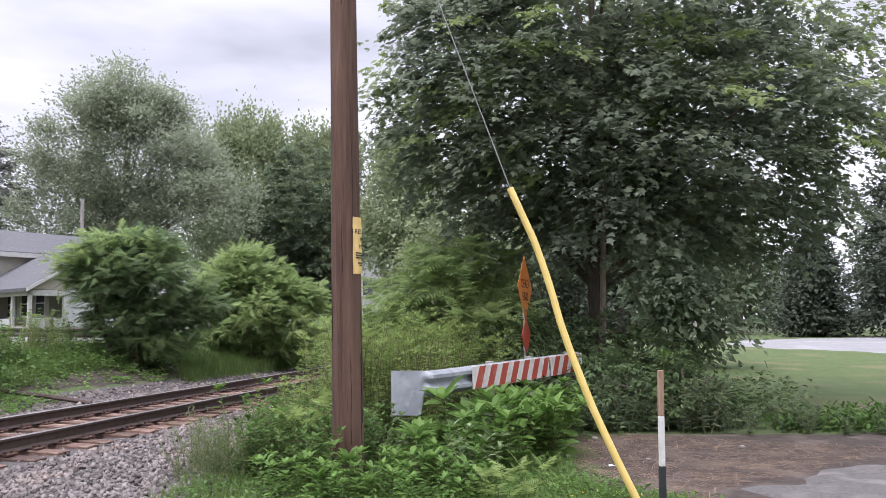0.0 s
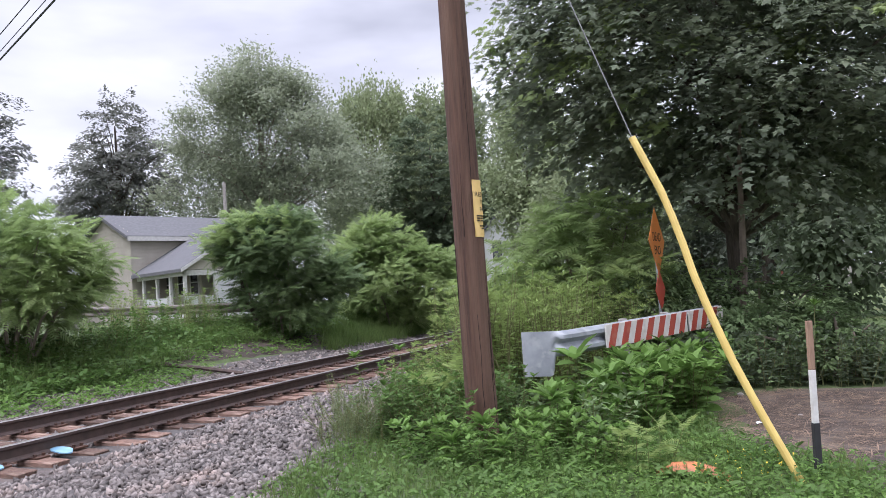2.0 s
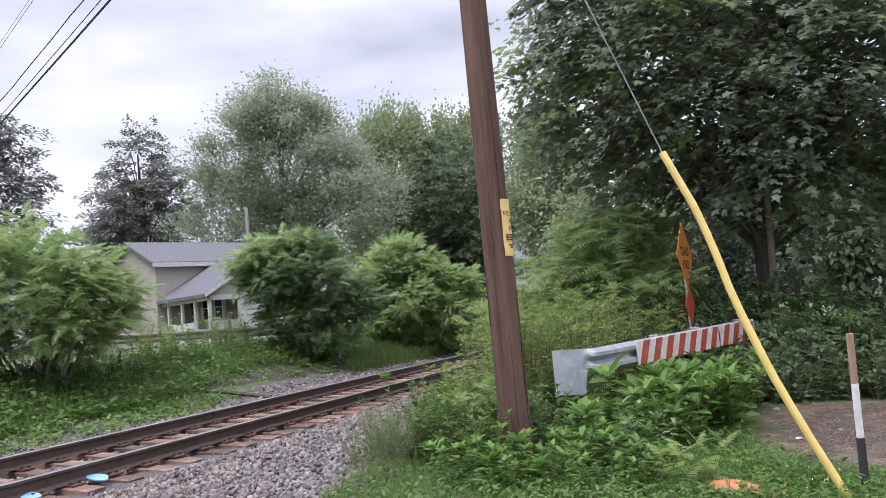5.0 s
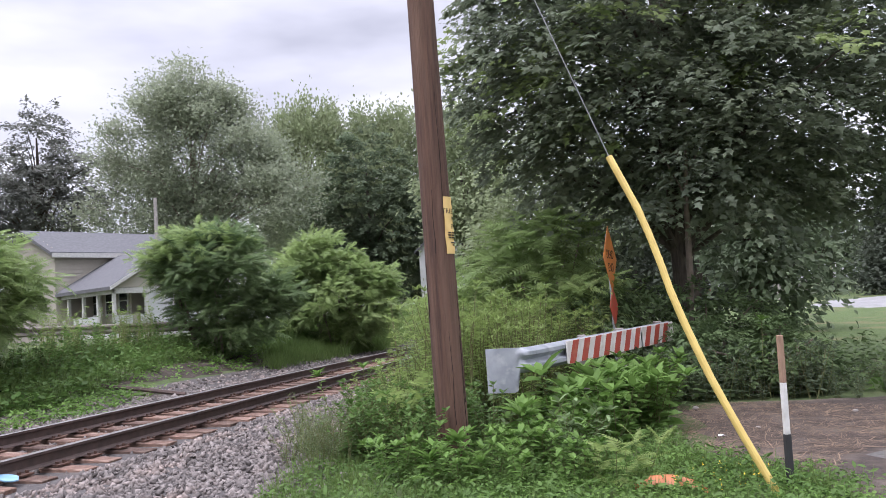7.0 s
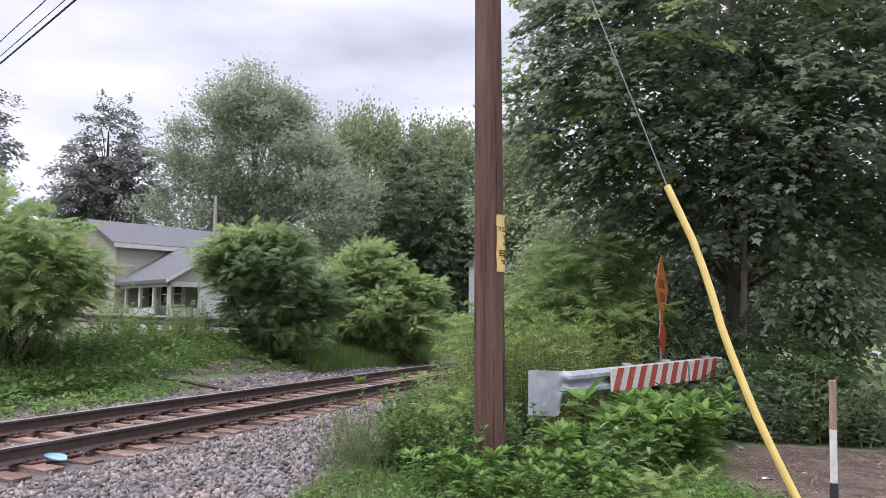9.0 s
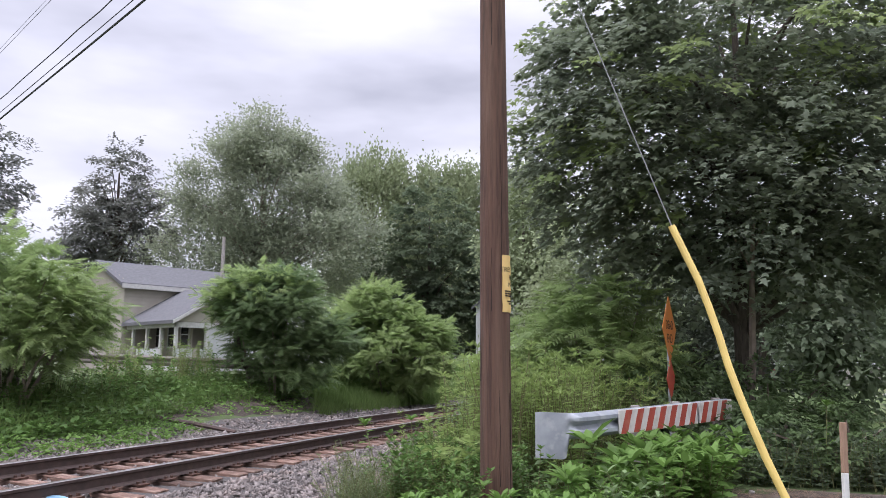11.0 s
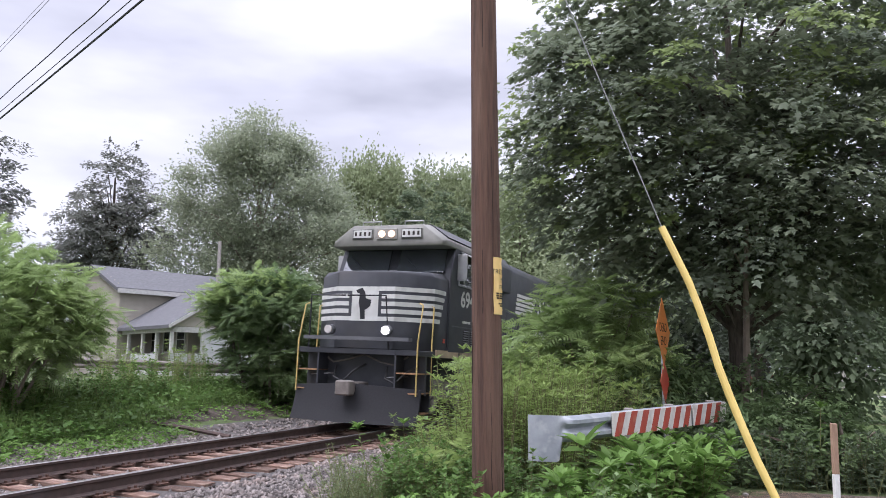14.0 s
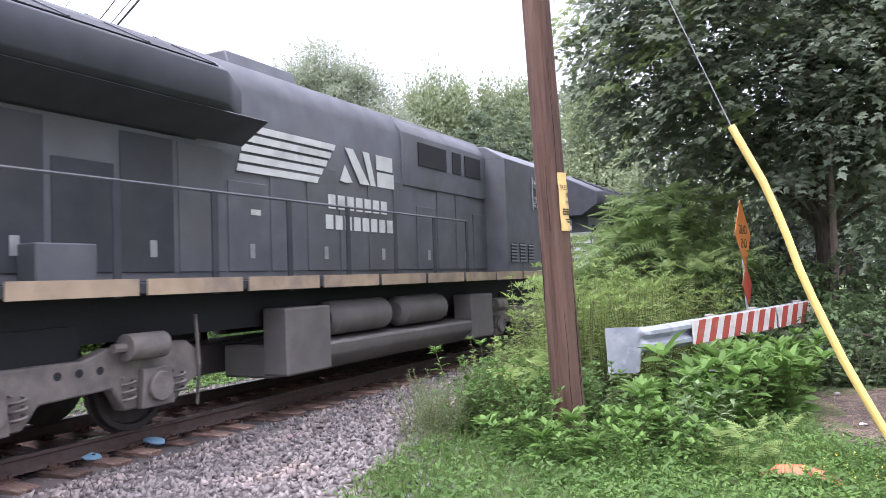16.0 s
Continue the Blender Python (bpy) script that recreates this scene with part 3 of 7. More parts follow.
def build_pole():
    t = thing("utility_pole", pose(POLE.x, POLE.y, 0), "brown weathered wooden utility pole standing in weeds", "utility pole")
    sh = Shape()
    rings = []
    H, n = 12.4, 26
    for i in range(49):
        z = -0.3 + (H + 0.3) * i / 48
        r = 0.168 - 0.0048 * max(0, z)
        rings.append([(0.012 * z * -0.55 + (r + 0.006 * noise.noise((math.cos(a) * 3, math.sin(a) * 3, z * 0.25))) * math.cos(a),
                       (r + 0.006 * noise.noise((math.cos(a) * 3, math.sin(a) * 3, z * 0.25))) * math.sin(a), z) for a in (2 * math.pi * k / n for k in range(n))])
    sh.loft(rings)
    part("shaft", sh, M_POLE, t, smooth_angle=60)
    rng = random.Random(9)
    for k in range(7):
        a = rng.uniform(math.pi, 2 * math.pi)
        z0, ln = rng.uniform(0.2, 5.5), rng.uniform(0.5, 1.7)
        c = Shape()
        pts = []
        for j in range(6):
            z = z0 + ln * j / 5
            r = 0.168 - 0.0048 * z + 0.002
            aa = a + 0.03 * math.sin(j * 1.7 + k)
            pts.append((-0.0066 * z + r * math.cos(aa), r * math.sin(aa), z))
        c.tube(pts, 0.0045, 5, 0.002)
        part("crack", c, M_CRACK, t, "dark drying crack")
    # bolted bracket for the guy, above
    part("guy_bracket", Shape().box(-0.05 - 0.05, -0.2, 8.05, 0.0, -0.1, 8.3), M_GALV, t, "grey steel bracket", bevel=0.01)


def text_mesh(words, size, depth, name="lettering", bold=0.0):
    cu = bpy.data.curves.new(name, "FONT")
    cu.body, cu.size, cu.extrude, cu.offset, cu.align_x, cu.align_y = words, size, depth, bold, "CENTER", "CENTER"
    ob = bpy.data.objects.new(name, cu)
    scene.collection.objects.link(ob)
    me = bpy.data.meshes.new_from_object(ob.evaluated_get(bpy.context.evaluated_depsgraph_get()))
    bpy.data.objects.remove(ob)
    bpy.data.curves.remove(cu)
    me.name = name
    me.materials.clear()
    return me


def build_pole_sign():
    """A card wrapped round the pole's side."""
    R = 0.160
    mid, half, z0, z1 = radians(-27), 0.50, 2.17, 2.77
    t = thing("warning_card", pose(POLE.x - 0.016, POLE.y, 0), "yellow printed warning card nailed round the pole", "sign")
    sh = Shape()
    rows, cols = 10, 8
    V = []
    for lay in (0.0, 0.006):
        for i in range(rows + 1):
            for j in range(cols + 1):
                a = mid - half + 2 * half * j / cols
                wob = 0.004 * math.sin(i * 1.9) + 0.006 * (1 if j == 0 else 0) * (1 + math.sin(i * 1.3))
                z = z0 + (z1 - z0) * i / rows
                V.append(((R + lay + wob) * math.cos(a), (R + lay + wob) * math.sin(a), z))
    F, k = [], (rows + 1) * (cols + 1)
    for i in range(rows):
        for j in range(cols):
            a = i * (cols + 1) + j
            F.append((k + a, k + a + 1, k + a + cols + 2, k + a + cols + 1))
            F.append((a, a + cols + 1, a + cols + 2, a + 1))
    sh.add(V, F)
    part("card", sh, M_YELLOWSIGN, t, smooth_angle=60)

    def wrapped(me, start, z):
        for v in me.vertices:
            a = start + v.co.x / R
            r = R + 0.0115 + 0.002 * v.co.z
            v.co = Vector((r * math.cos(a), r * math.sin(a), z + v.co.y))
        return me
    left = mid - half
    for words, size, z, a0 in (("TRES", 0.072, 2.615, 0.33), ("P", 0.066, 2.535, 0.70), ("PR", 0.066, 2.455, 0.70)):
        part("lettering", wrapped(text_mesh(words, size, 0.001), left + a0, z), M_INK, t, "dark printed letters")
    for z, a0, a1 in ((2.39, 0.2, 0.98), (2.365, 0.2, 0.95), (2.34, 0.22, 0.98), (2.285, 0.4, 0.9), (2.26, 0.55, 0.8)):
        b = Shape()
        k = 10
        for i in range(k):
            if i % 4 == 3:
                continue
            p, q = left + a0 + (a1 - a0) * i / k, left + a0 + (a1 - a0) * (i + 1) / k
            b.add([((R + d) * math.cos(a), (R + d) * math.sin(a), zz) for a in (p, q) for d in (0.009, 0.0125) for zz in (z - 0.007, z + 0.007)],
                  [(0, 1, 3, 2), (4, 6, 7, 5), (0, 4, 5, 1), (2, 3, 7, 6), (0, 2, 6, 4), (1, 5, 7, 3)])
        part("print_line", b, M_INK, t, "line of small illegible print", smooth_angle=0)


def build_guy():
    a = Vector((1.665, 6.61, 0.0))
    top = Vector((0.645, 6.96, 2.81))
    att = Vector((POLE.x - 0.04, POLE.y - 0.15, 8.17))
    t = thing("guy_wire_guard", pose(*a), "yellow plastic guard bowed round a guy wire in the weeds", "guy wire")
    sh = Shape()
    pts = []
    for i in range(13):
        k = i / 12
        p = (top - a) * k
        w = float(np.interp(k, (0, 0.2, 0.35, 0.55, 0.7, 0.82, 1), (0, -0.05, -0.07, -0.055, 0, 0.022, 0)))
        pts.append(p + Vector((w, 0, 0)))
    sh.tube(pts, 0.031, 10)
    part("guard", sh, M_GUARD, t)
    part("wire", Shape().tube([pts[-2], top - a, (top - a).lerp(att - a, 0.5) + Vector((0, 0, -0.03)), att - a], 0.0055, 6), M_WIRE, t, "thin steel guy strand")
    part("anchor_rod", Shape().tube([(0.1, -0.03, -0.25), pts[0], pts[1]], 0.014, 6), M_PLATE, t, "rusty anchor rod")


def build_overhead_wires():
    az = radians(-54.5)
    way = Vector((math.sin(az), math.cos(az), 0))
    specs = ((9.37, 0.026, 0.0), (9.62, 0.012, 0.02), (10.1, 0.015, 0.02), (11.82, 0.008, 0.0), (12.05, 0.006, 0.06))
    for i, (z, r, side) in enumerate(specs):
        p0 = Vector((POLE.x - 0.06 + side, POLE.y, z))
        pts = []
        for k in range(41):
            d = -3 + 63 * k / 40
            sag = 0.25 * (((d - 28) / 32) ** 2 - 0.77)
            p = p0 + way * d + Vector((0, 0, sag))
            if i == 2:
                p += Vector((0, 0, 0.035 * math.sin(k * 2.9)))
            pts.append(p)
        ob = part("overhead_wire", Shape().tube(pts, r, 6), M_CABLE)
        tagged(ob, "thick black overhead cable" if r > 0.02 else "thin dark overhead wire", "wire", "overhead wires")


# ---- guard rail with stripes, dead end sign, stake, litter ----
W_BEAM = [(-0.155, 0.0), (-0.13, 0.03), (-0.105, 0.075), (-0.06, 0.075), (-0.03, 0.02), (0.0, 0.0), (0.03, 0.02), (0.06, 0.075), (0.105, 0.075), (0.13, 0.03), (0.155, 0.0)]


def beam_shape(pts, thick=0.012, scale=None):
    """A W-section beam along pts; each point: place, side way. Height 0.31 m."""
    rings = []
    for i, (p, side) in enumerate(pts):
        p, side = Vector(p), Vector(side).normalized()
        k = scale[i] if scale else 1.0
        hh = 1.0
        ring = [p + side * (d * k) + Vector((0, 0, h * hh)) for h, d in W_BEAM]
        ring += [p + side * (d * k - thick) + Vector((0, 0, h * hh)) for h, d in reversed(W_BEAM)]
        rings.append(ring)
    return Shape().loft(rings)


def build_striped_rail():
    a, b = Vector((-0.13, 10.05, 0.9)), Vector((2.08, 13.28, 0.97))
    d = (b - a).normalized()
    side = Vector((d.y, -d.x, 0)).normalized()
    t = thing("striped_guard_rail", pose(a.x, a.y, 0), "galvanised guard rail with red and white striped boards, overgrown", "guard rail")
    o = Vector((a.x, a.y, 0))
    A, B = a - o, b - o
    part("beam", beam_shape([(A, side), (A.lerp(B, 0.5), side), (B, side)]), M_GALV, t, "galvanised corrugated beam", smooth_angle=40)
    # flared end wing: the section flattens out into a plate that turns across
    rings, p = [], A.copy()
    for i in range(21):
        w = i / 20
        ang = radians(70) * smooth(0.3, 0.6, w)
        base_way = Vector((-d.x, -d.y, 0)).normalized()
        dv = Matrix.Rotation(-ang, 3, "Z") @ base_way
        if i:
            p = p + dv * (0.0275 if w < 0.55 else 0.043)
        s2 = Vector((-dv.y, dv.x, 0))
        top, low = 1.055, 0.745 - 0.24 * smooth(0.5, 0.56, w)
        flat = 1 - smooth(0.35, 0.58, w)
        ring = []
        for back in (0.0, 0.012):
            half = [Vector((p.x, p.y, low + (top - low) * (h + 0.155) / 0.31)) + s2 * (dd * flat - back) for h, dd in W_BEAM]
            ring += half if back == 0 else half[::-1]
        rings.append(ring)
    part("end_wing", Shape().loft(rings), M_GALV, t, "flared flat steel end wing", smooth_angle=50)
    # striped boards
    L = (B - A).length
    m = Matrix(((d.x, side.x, 0, 0), (d.y, side.y, 0, 0), (d.z, 0, 1, 0), (0, 0, 0, 1)))
    for lo, hi in ((0.62, 2.72), (2.78, 3.86)):
        bd = part("striped_board", Shape().box(lo, 0.08, -0.15, hi, 0.1, 0.15, Matrix.Translation(A) @ m), M_WHITESTRIPE, t, "white reflective board with slanted red stripes", bevel=0.004)
        x = lo + 0.03
        i = 0
        while x < hi - 0.2:
            w, sl = 0.15, 0.13
            st = Shape().prism([(x, -0.147), (min(hi, x + w), -0.147), (min(hi, x + w + sl), 0.147), (min(hi - 0.002, x + sl), 0.147)], "y", 0.1, 0.1035, Matrix.Translation(A) @ m)
            part("stripe", st, M_REDSTRIPE, bd, "faded red stripe", smooth_angle=0)
            x += 0.30
    for k in (0.34, 0.62, 0.95):
        q = A.lerp(B, k) - side * 0.1
        part("post", Shape().box(q.x - 0.06, q.y - 0.08, -0.3, q.x + 0.06, q.y + 0.08, q.z + 0.17), M_POSTWOOD, t, "grey wooden post", bevel=0.01)


def build_dead_end_sign():
    c = Vector((1.18, 12.85, 0))
    t = thing("dead_end_sign", pose(c.x, c.y, 0, 0, 0, 73), "faded orange diamond sign over a red diamond marker, half overgrown", "road sign")
    # local: x across the sign, -y its front
    part("post", Shape().box(-0.03, 0.0, -0.3, 0.03, 0.035, 2.6), M_GALV, t, "steel sign post", bevel=0.005)

    def diamond(h, z, y):
        return [(0, z + h), (h, z), (0, z - h), (-h, z)]
    part("orange_diamond", Shape().prism(diamond(0.53, 2.2, 0), "y", -0.012, -0.006), M_ORANGE, t, "faded orange diamond plate", smooth_angle=0)
    for words, z in (("DEAD", 2.26), ("END", 2.05)):
        part("lettering", text_mesh(words, 0.2, 0.001), M_INK, t, "black letters", m=pose(0, -0.0145, z, 90, 0, 0))
    part("red_diamond", Shape().prism(diamond(0.33, 1.43, 0), "y", -0.012, -0.006), M_RED, t, "faded red diamond plate", smooth_angle=0)


def build_stake():
    t = thing("marker_stake", pose(1.83, 6.84, 0, 0.5, 1.2, 20), "thin wooden stake painted white and black in bands", "stake")
    for nm, z0, z1, mat, lab in (("black_foot", -0.15, 0.42, M_BLACKPAINT, "black painted foot"), ("white_band", 0.42, 0.83, M_WHITEPAINT, "chipped white band"), ("bare_top", 0.83, 1.21, M_STAKEWOOD, "bare brown wood")):
        w = 0.026 if nm == "black_foot" else 0.0225
        part(nm, Shape().box(-w, -w * 0.8, z0, w, w * 0.8, z1), mat, t, lab, bevel=0.004)


def build_litter():
    pts = [(0.0, 0.0, 0.05), (0.14, -0.02, 0.1), (0.3, -0.06, 0.11), (0.45, -0.1, 0.08), (0.56, -0.15, 0.02)]
    rings = []
    for i, p in enumerate(pts):
        w = (0.03, 0.085, 0.1, 0.075, 0.03)[i]
        rings.append([(p[0], p[1] - w, p[2] - 0.03), (p[0], p[1] - w * 0.3, p[2] + 0.012), (p[0], p[1] + w * 0.5, p[2] + 0.02), (p[0], p[1] + w, p[2] - 0.02),
                      (p[0], p[1] + w * 0.5, p[2] + 0.008), (p[0], p[1] - w * 0.3, p[2])])
    ob = part("orange_plastic_scrap", Shape().loft(rings), M_ORANGEPLASTIC, m=pose(0.62, 6.92, 0.0), smooth_angle=60)
    tagged(ob, "bent piece of bleached orange plastic lying in weeds", "litter")
    ob = part("white_litter", Shape().loft([[(x, y * (0.4 + 0.6 * math.sin(3.1 * k)), 0.03 * math.sin(9 * y + 4 * k)) for x, y in ((0.3 * k, -0.05), (0.3 * k, 0.0), (0.3 * k + 0.02, 0.06), (0.3 * k + 0.01, 0.01))] for k in (0.1, 0.35, 0.65, 0.95)]), M_LITTER, m=pose(1.75, 8.95, 0.04, 8, 5, 20) @ Matrix.Scale(0.5, 4))
    tagged(ob, "crumpled white plastic litter on the ground", "litter")
    for i, (x, y, s) in enumerate(((1.95, 11.0, 0.045), (3.7, 10.3, 0.035), (2.3, 9.4, 0.028))):
        ob = part("pale_stone", Shape().loft([[(s * r * math.cos(a) * (1 + 0.2 * math.sin(3 * a + i)), s * r * math.sin(a), s * z) for a in (k * math.pi / 4 for k in range(8))] for r, z in ((0.5, -0.3), (1, 0.2), (0.85, 0.6), (0.35, 0.85))]), M_POSTWOOD, m=pose(x, y, ground_z(x, y) + 0.01))
        tagged(ob, "pale stone lying on bare dirt", "stone", "pale stones")


def build_paint_marks():
    """Blue sprayed marks on tie ends."""
    for s, off in ((6.1, 7.5), (6.92, 7.42)):
        rng = random.Random(int(s * 10))
        ring = [(0.17 * math.cos(a) * rng.uniform(0.75, 1.1), 0.10 * math.sin(a) * rng.uniform(0.75, 1.1)) for a in (k * math.pi / 6 for k in range(12))]
        p = on_track(s, off - 0.12, 0.10)
        ob = part("paint_mark", Shape().prism(ring, "z", 0, 0.014), M_BLUE, m=pose(*p, 4, 8, -10.7), smooth_angle=0)
        tagged(ob, "light blue sprayed paint mark beside the rail", "paint mark", "paint marks")


build_ground()
build_ballast()
build_track()
build_pole()
build_pole_sign()
build_guy()
build_overhead_wires()
build_striped_rail()
build_dead_end_sign()
build_stake()
build_litter()
build_paint_marks()
sheet("dirt_patch", [(1.4, 8.2), (1.55, 11.1), (2.6, 11.8), (4.4, 11.8), (7.6, 11.2), (7.6, 4.0), (2.6, 4.0)], 0.012, M_DIRT, "bare brown dirt strewn with needles", "dirt", edge=0.35)
sheet("far_dirt", [tuple(on_track(s, o))[:2] for s, o in ((13.2, 12.7), (18.0, 12.2), (22.5, 12.4), (22, 13.5), (19, 14.1), (15, 13.7))], 0.03, M_DIRT, "bare stony dirt beyond the railway", "dirt", edge=0.3, seed=9)
sheet("asphalt", [(2.65, 7.9), (4.4, 9.35), (8.0, 9.0), (9.5, 2.0), (3.0, 2.0)], 0.03, M_ASPHALT, "worn grey asphalt edge", "asphalt", step=0.15, edge=0.35)
sheet("lawn", [(4.6, 12.6), (8, 11.6), (30, 9), (60, 30), (60, 90), (14, 90), (8.0, 40), (5.2, 18)], 0.05, M_LAWN, "mown green lawn with dry patches", "lawn", step=1.5)
sheet("road", [(13.5, 47.5), (16.5, 33.5), (60, 12), (70, 20), (60, 52), (27, 62), (19, 60)], 0.085, M_ROAD, "pale grey road beyond the lawn", "road", step=1.5)

# ---- houses and fences beyond the line ----
def siding(w, h, step=0.2, out=0.02):
    """Lapped boards over a wall w wide and h high, standing on x, facing -y."""
    boards = []
    z = 0.0
    while z < h - 0.01:
        z1 = min(h, z + step)
        boards.append(Shape().prism([(0.0, z), (-out, z), (-0.004, z1), (0.0, z1)], "x", 0, w))
        z = z1
    return boards


def window_parts(parent, m, w, h):
    fr = part("window_frame", Shape().box(-w / 2 - 0.08, -0.05, -0.08, -w / 2, 0.02, h + 0.08).box(w / 2, -0.05, -0.08, w / 2 + 0.08, 0.02, h + 0.08)
              .box(-w / 2, -0.05, h, w / 2, 0.02, h + 0.08).box(-w / 2, -0.06, -0.08, w / 2, 0.02, 0).box(-w / 2, -0.045, h / 2 - 0.025, w / 2, 0.0, h / 2 + 0.025), M_TRIM, parent, "white window frame", m=m, smooth_angle=0)
    part("pane", Shape().box(-w / 2, -0.02, 0, w / 2, -0.012, h), M_PANE, fr, smooth_angle=0)


def build_cream_house():
    """Main block with its corner toward the line, and a gabled porch wing out of its front."""
    t = thing("cream_house", pose(-24.3, 37.0, 1.45, 0, 0, 57), "cream sided house with grey shingle roofs and a front porch", "house")
    W, D, H, R = 7.6, 6.6, 4.3, 5.6
    part("wall", Shape().prism([(0, -0.4), (D, -0.4), (D, H), (D * 0.5, R), (0, H)], "x", 0, W), M_SIDING, t, smooth_angle=0)
    for b in siding(W, H):
        part("siding_board", b, M_SIDING, t, smooth_angle=0)
    z = 0.0
    while z < R - 0.25:
        half = D * 0.5 if z < H else (R - z) / (R - H) * D * 0.5
        part("siding_board", Shape().prism([(0.0, z), (-0.02, z), (-0.004, z + 0.2), (0.0, z + 0.2)], "y", D * 0.5 - half, D * 0.5 + half), M_SIDING, t, smooth_angle=0)
        z += 0.2
    rf = Shape()
    for a, b in ((-0.35, D * 0.5), (D + 0.35, D * 0.5)):
        rf.prism([(a, H - 0.2), (b, R + 0.02), (b, R + 0.2), (a, H - 0.02)], "x", -0.35, W + 0.35)
    part("roof", rf, M_SHINGLE, t, "grey asphalt shingle roof", smooth_angle=0)
    part("fascia", Shape().box(-0.3, -0.38, H - 0.3, W + 0.3, -0.35, H - 0.06), M_TRIM, t, "white eave board", smooth_angle=0)
    # wing: ridge runs out from the front wall
    X0, X1, Y, E, T = 0.25, 6.2, -5.4, 2.1, 3.95
    xm = (X0 + X1) / 2
    wr = Shape()
    for a in (X0 - 0.3, X1 + 0.3):
        wr.prism([(a, E - 0.12), (xm, T), (xm, T + 0.16), (a, E + 0.05)], "y", Y - 0.3, -0.02)
    part("wing_roof", wr, M_SHINGLE, t, "grey shingle wing roof", smooth_angle=0)
    part("gable_end", Shape().prism([(X0, E), (X1, E), (xm, T)], "y", Y, Y + 0.15), M_SIDING, t, "cream gable above the porch", smooth_angle=0)
    part("bargeboard", Shape().prism([(X0 - 0.3, E - 0.14), (xm, T - 0.02), (xm, T + 0.14), (X0 - 0.3, E + 0.04)], "y", Y - 0.34, Y - 0.31)
         .prism([(X1 + 0.3, E - 0.14), (xm, T - 0.02), (xm, T + 0.14), (X1 + 0.3, E + 0.04)], "y", Y - 0.34, Y - 0.31), M_TRIM, t, "white gable edge board", smooth_angle=0)
    part("porch_beam", Shape().box(X0, Y, E - 0.28, X0 + 0.16, 0, E - 0.02).box(X0, Y, E - 0.28, X1, Y + 0.16, E - 0.02), M_TRIM, t, "white porch beam", smooth_angle=0)
    part("porch_floor", Shape().box(X0, Y, -0.4, X1, -0.03, 0.2), M_TRIM, t, "painted porch floor", smooth_angle=0)
    part("wing_wall", Shape().box(X0 + 1.7, Y + 1.5, 0.2, X1, -0.02, E), M_SIDING, t, "cream inner wall of the porch", smooth_angle=0)
    for x, y in ((X0 + 0.08, Y + 0.08), (X0 + 0.08, Y + 1.6), (X0 + 0.08, Y + 3.1), (X0 + 0.08, Y + 4.7), (X0 + 1.7, Y + 0.08)):
        part("porch_post", Shape().box(x - 0.08, y - 0.08, 0.2, x + 0.08, y + 0.08, E - 0.2), M_TRIM, t, "white porch post", bevel=0.02)
    part("porch_parapet", Shape().box(X0, Y + 1.6, 0.2, X0 + 0.1, -0.1, 0.8).box(X0, Y, 0.2, X0 + 1.7, Y + 0.1, 0.8), M_WHITESIDING, t, "white boarded porch parapet", smooth_angle=0)
    for b in siding(X1 - X0 - 1.7, E):
        part("siding_board", b, M_WHITESIDING, t, smooth_angle=0, m=pose(X0 + 1.7, Y + 0.05, 0))
    part("front_wall", Shape().box(X0 + 1.7, Y + 0.05, -0.4, X1, Y + 0.2, E), M_WHITESIDING, t, "white sided front of the wing", smooth_angle=0)
    for y in (Y + 2.2, Y + 3.6, Y + 5.0):
        window_parts(t, pose(X0 + 1.68, y, 0.95, 0, 0, -90), 0.8, 1.2)
    window_parts(t, pose(X0 + 3.6, Y + 0.02, 0.9), 0.85, 1.2)


def build_white_house():
    t = thing("white_house", pose(-9.0, 62.0, 0.9, 0, 0, 4), "white two-storey house with dark windows behind trees", "house")
    W, D, H = 4.2, 8.0, 5.4
    part("wall", Shape().prism([(0, -0.5), (W, -0.5), (W, H), (W / 2, H + 1.9), (0, H)], "y", 0, D), M_WHITESIDING, t, smooth_angle=0)
    for b in siding(W, H, 0.25):
        part("siding_board", b, M_WHITESIDING, t, smooth_angle=0)
    rf = Shape()
    for sx, ex in ((-0.35, W / 2), (W + 0.35, W / 2)):
        rf.prism([(sx, H - 0.3), (ex, H + 1.95), (ex, H + 2.1), (sx, H - 0.12)], "y", -0.3, D + 0.3)
    part("roof", rf, M_SHINGLE, t, "grey shingle roof", smooth_angle=0)
    for x, z in ((1.1, 0.7), (3.1, 0.7), (1.1, 3.2), (3.1, 3.2)):
        window_parts(t, pose(x, -0.03, z), 0.75, 1.35)


def build_roadside_rail():
    a, b = Vector((-17.6, 20.6, 0)), Vector((-10.55, 23.6, 0))
    t = thing("roadside_guard_rail", pose(a.x, a.y, 0), "weathered grey guard rail on posts beyond the railway", "guard rail")
    d = (b - a).normalized()
    side = Vector((d.y, -d.x, 0))
    za, zb = ground_z(a.x, a.y) + 0.62, ground_z(b.x, b.y) + 0.62
    part("beam", beam_shape([(Vector((0, 0, za)), side), (b - a + Vector((0, 0, zb)), side)]), M_FENCEWOOD, t, "dull weathered beam", smooth_angle=40)
    n = 4
    for i in range(n + 1):
        p = (b - a) * (i / n) - side * 0.09
        gx = ground_z(a.x + p.x, a.y + p.y)
        part("post", Shape().box(p.x - 0.09, p.y - 0.09, gx - 0.3, p.x + 0.09, p.y + 0.09, gx + 0.84), M_POSTWOOD, t, "pale grey wooden post", bevel=0.02)


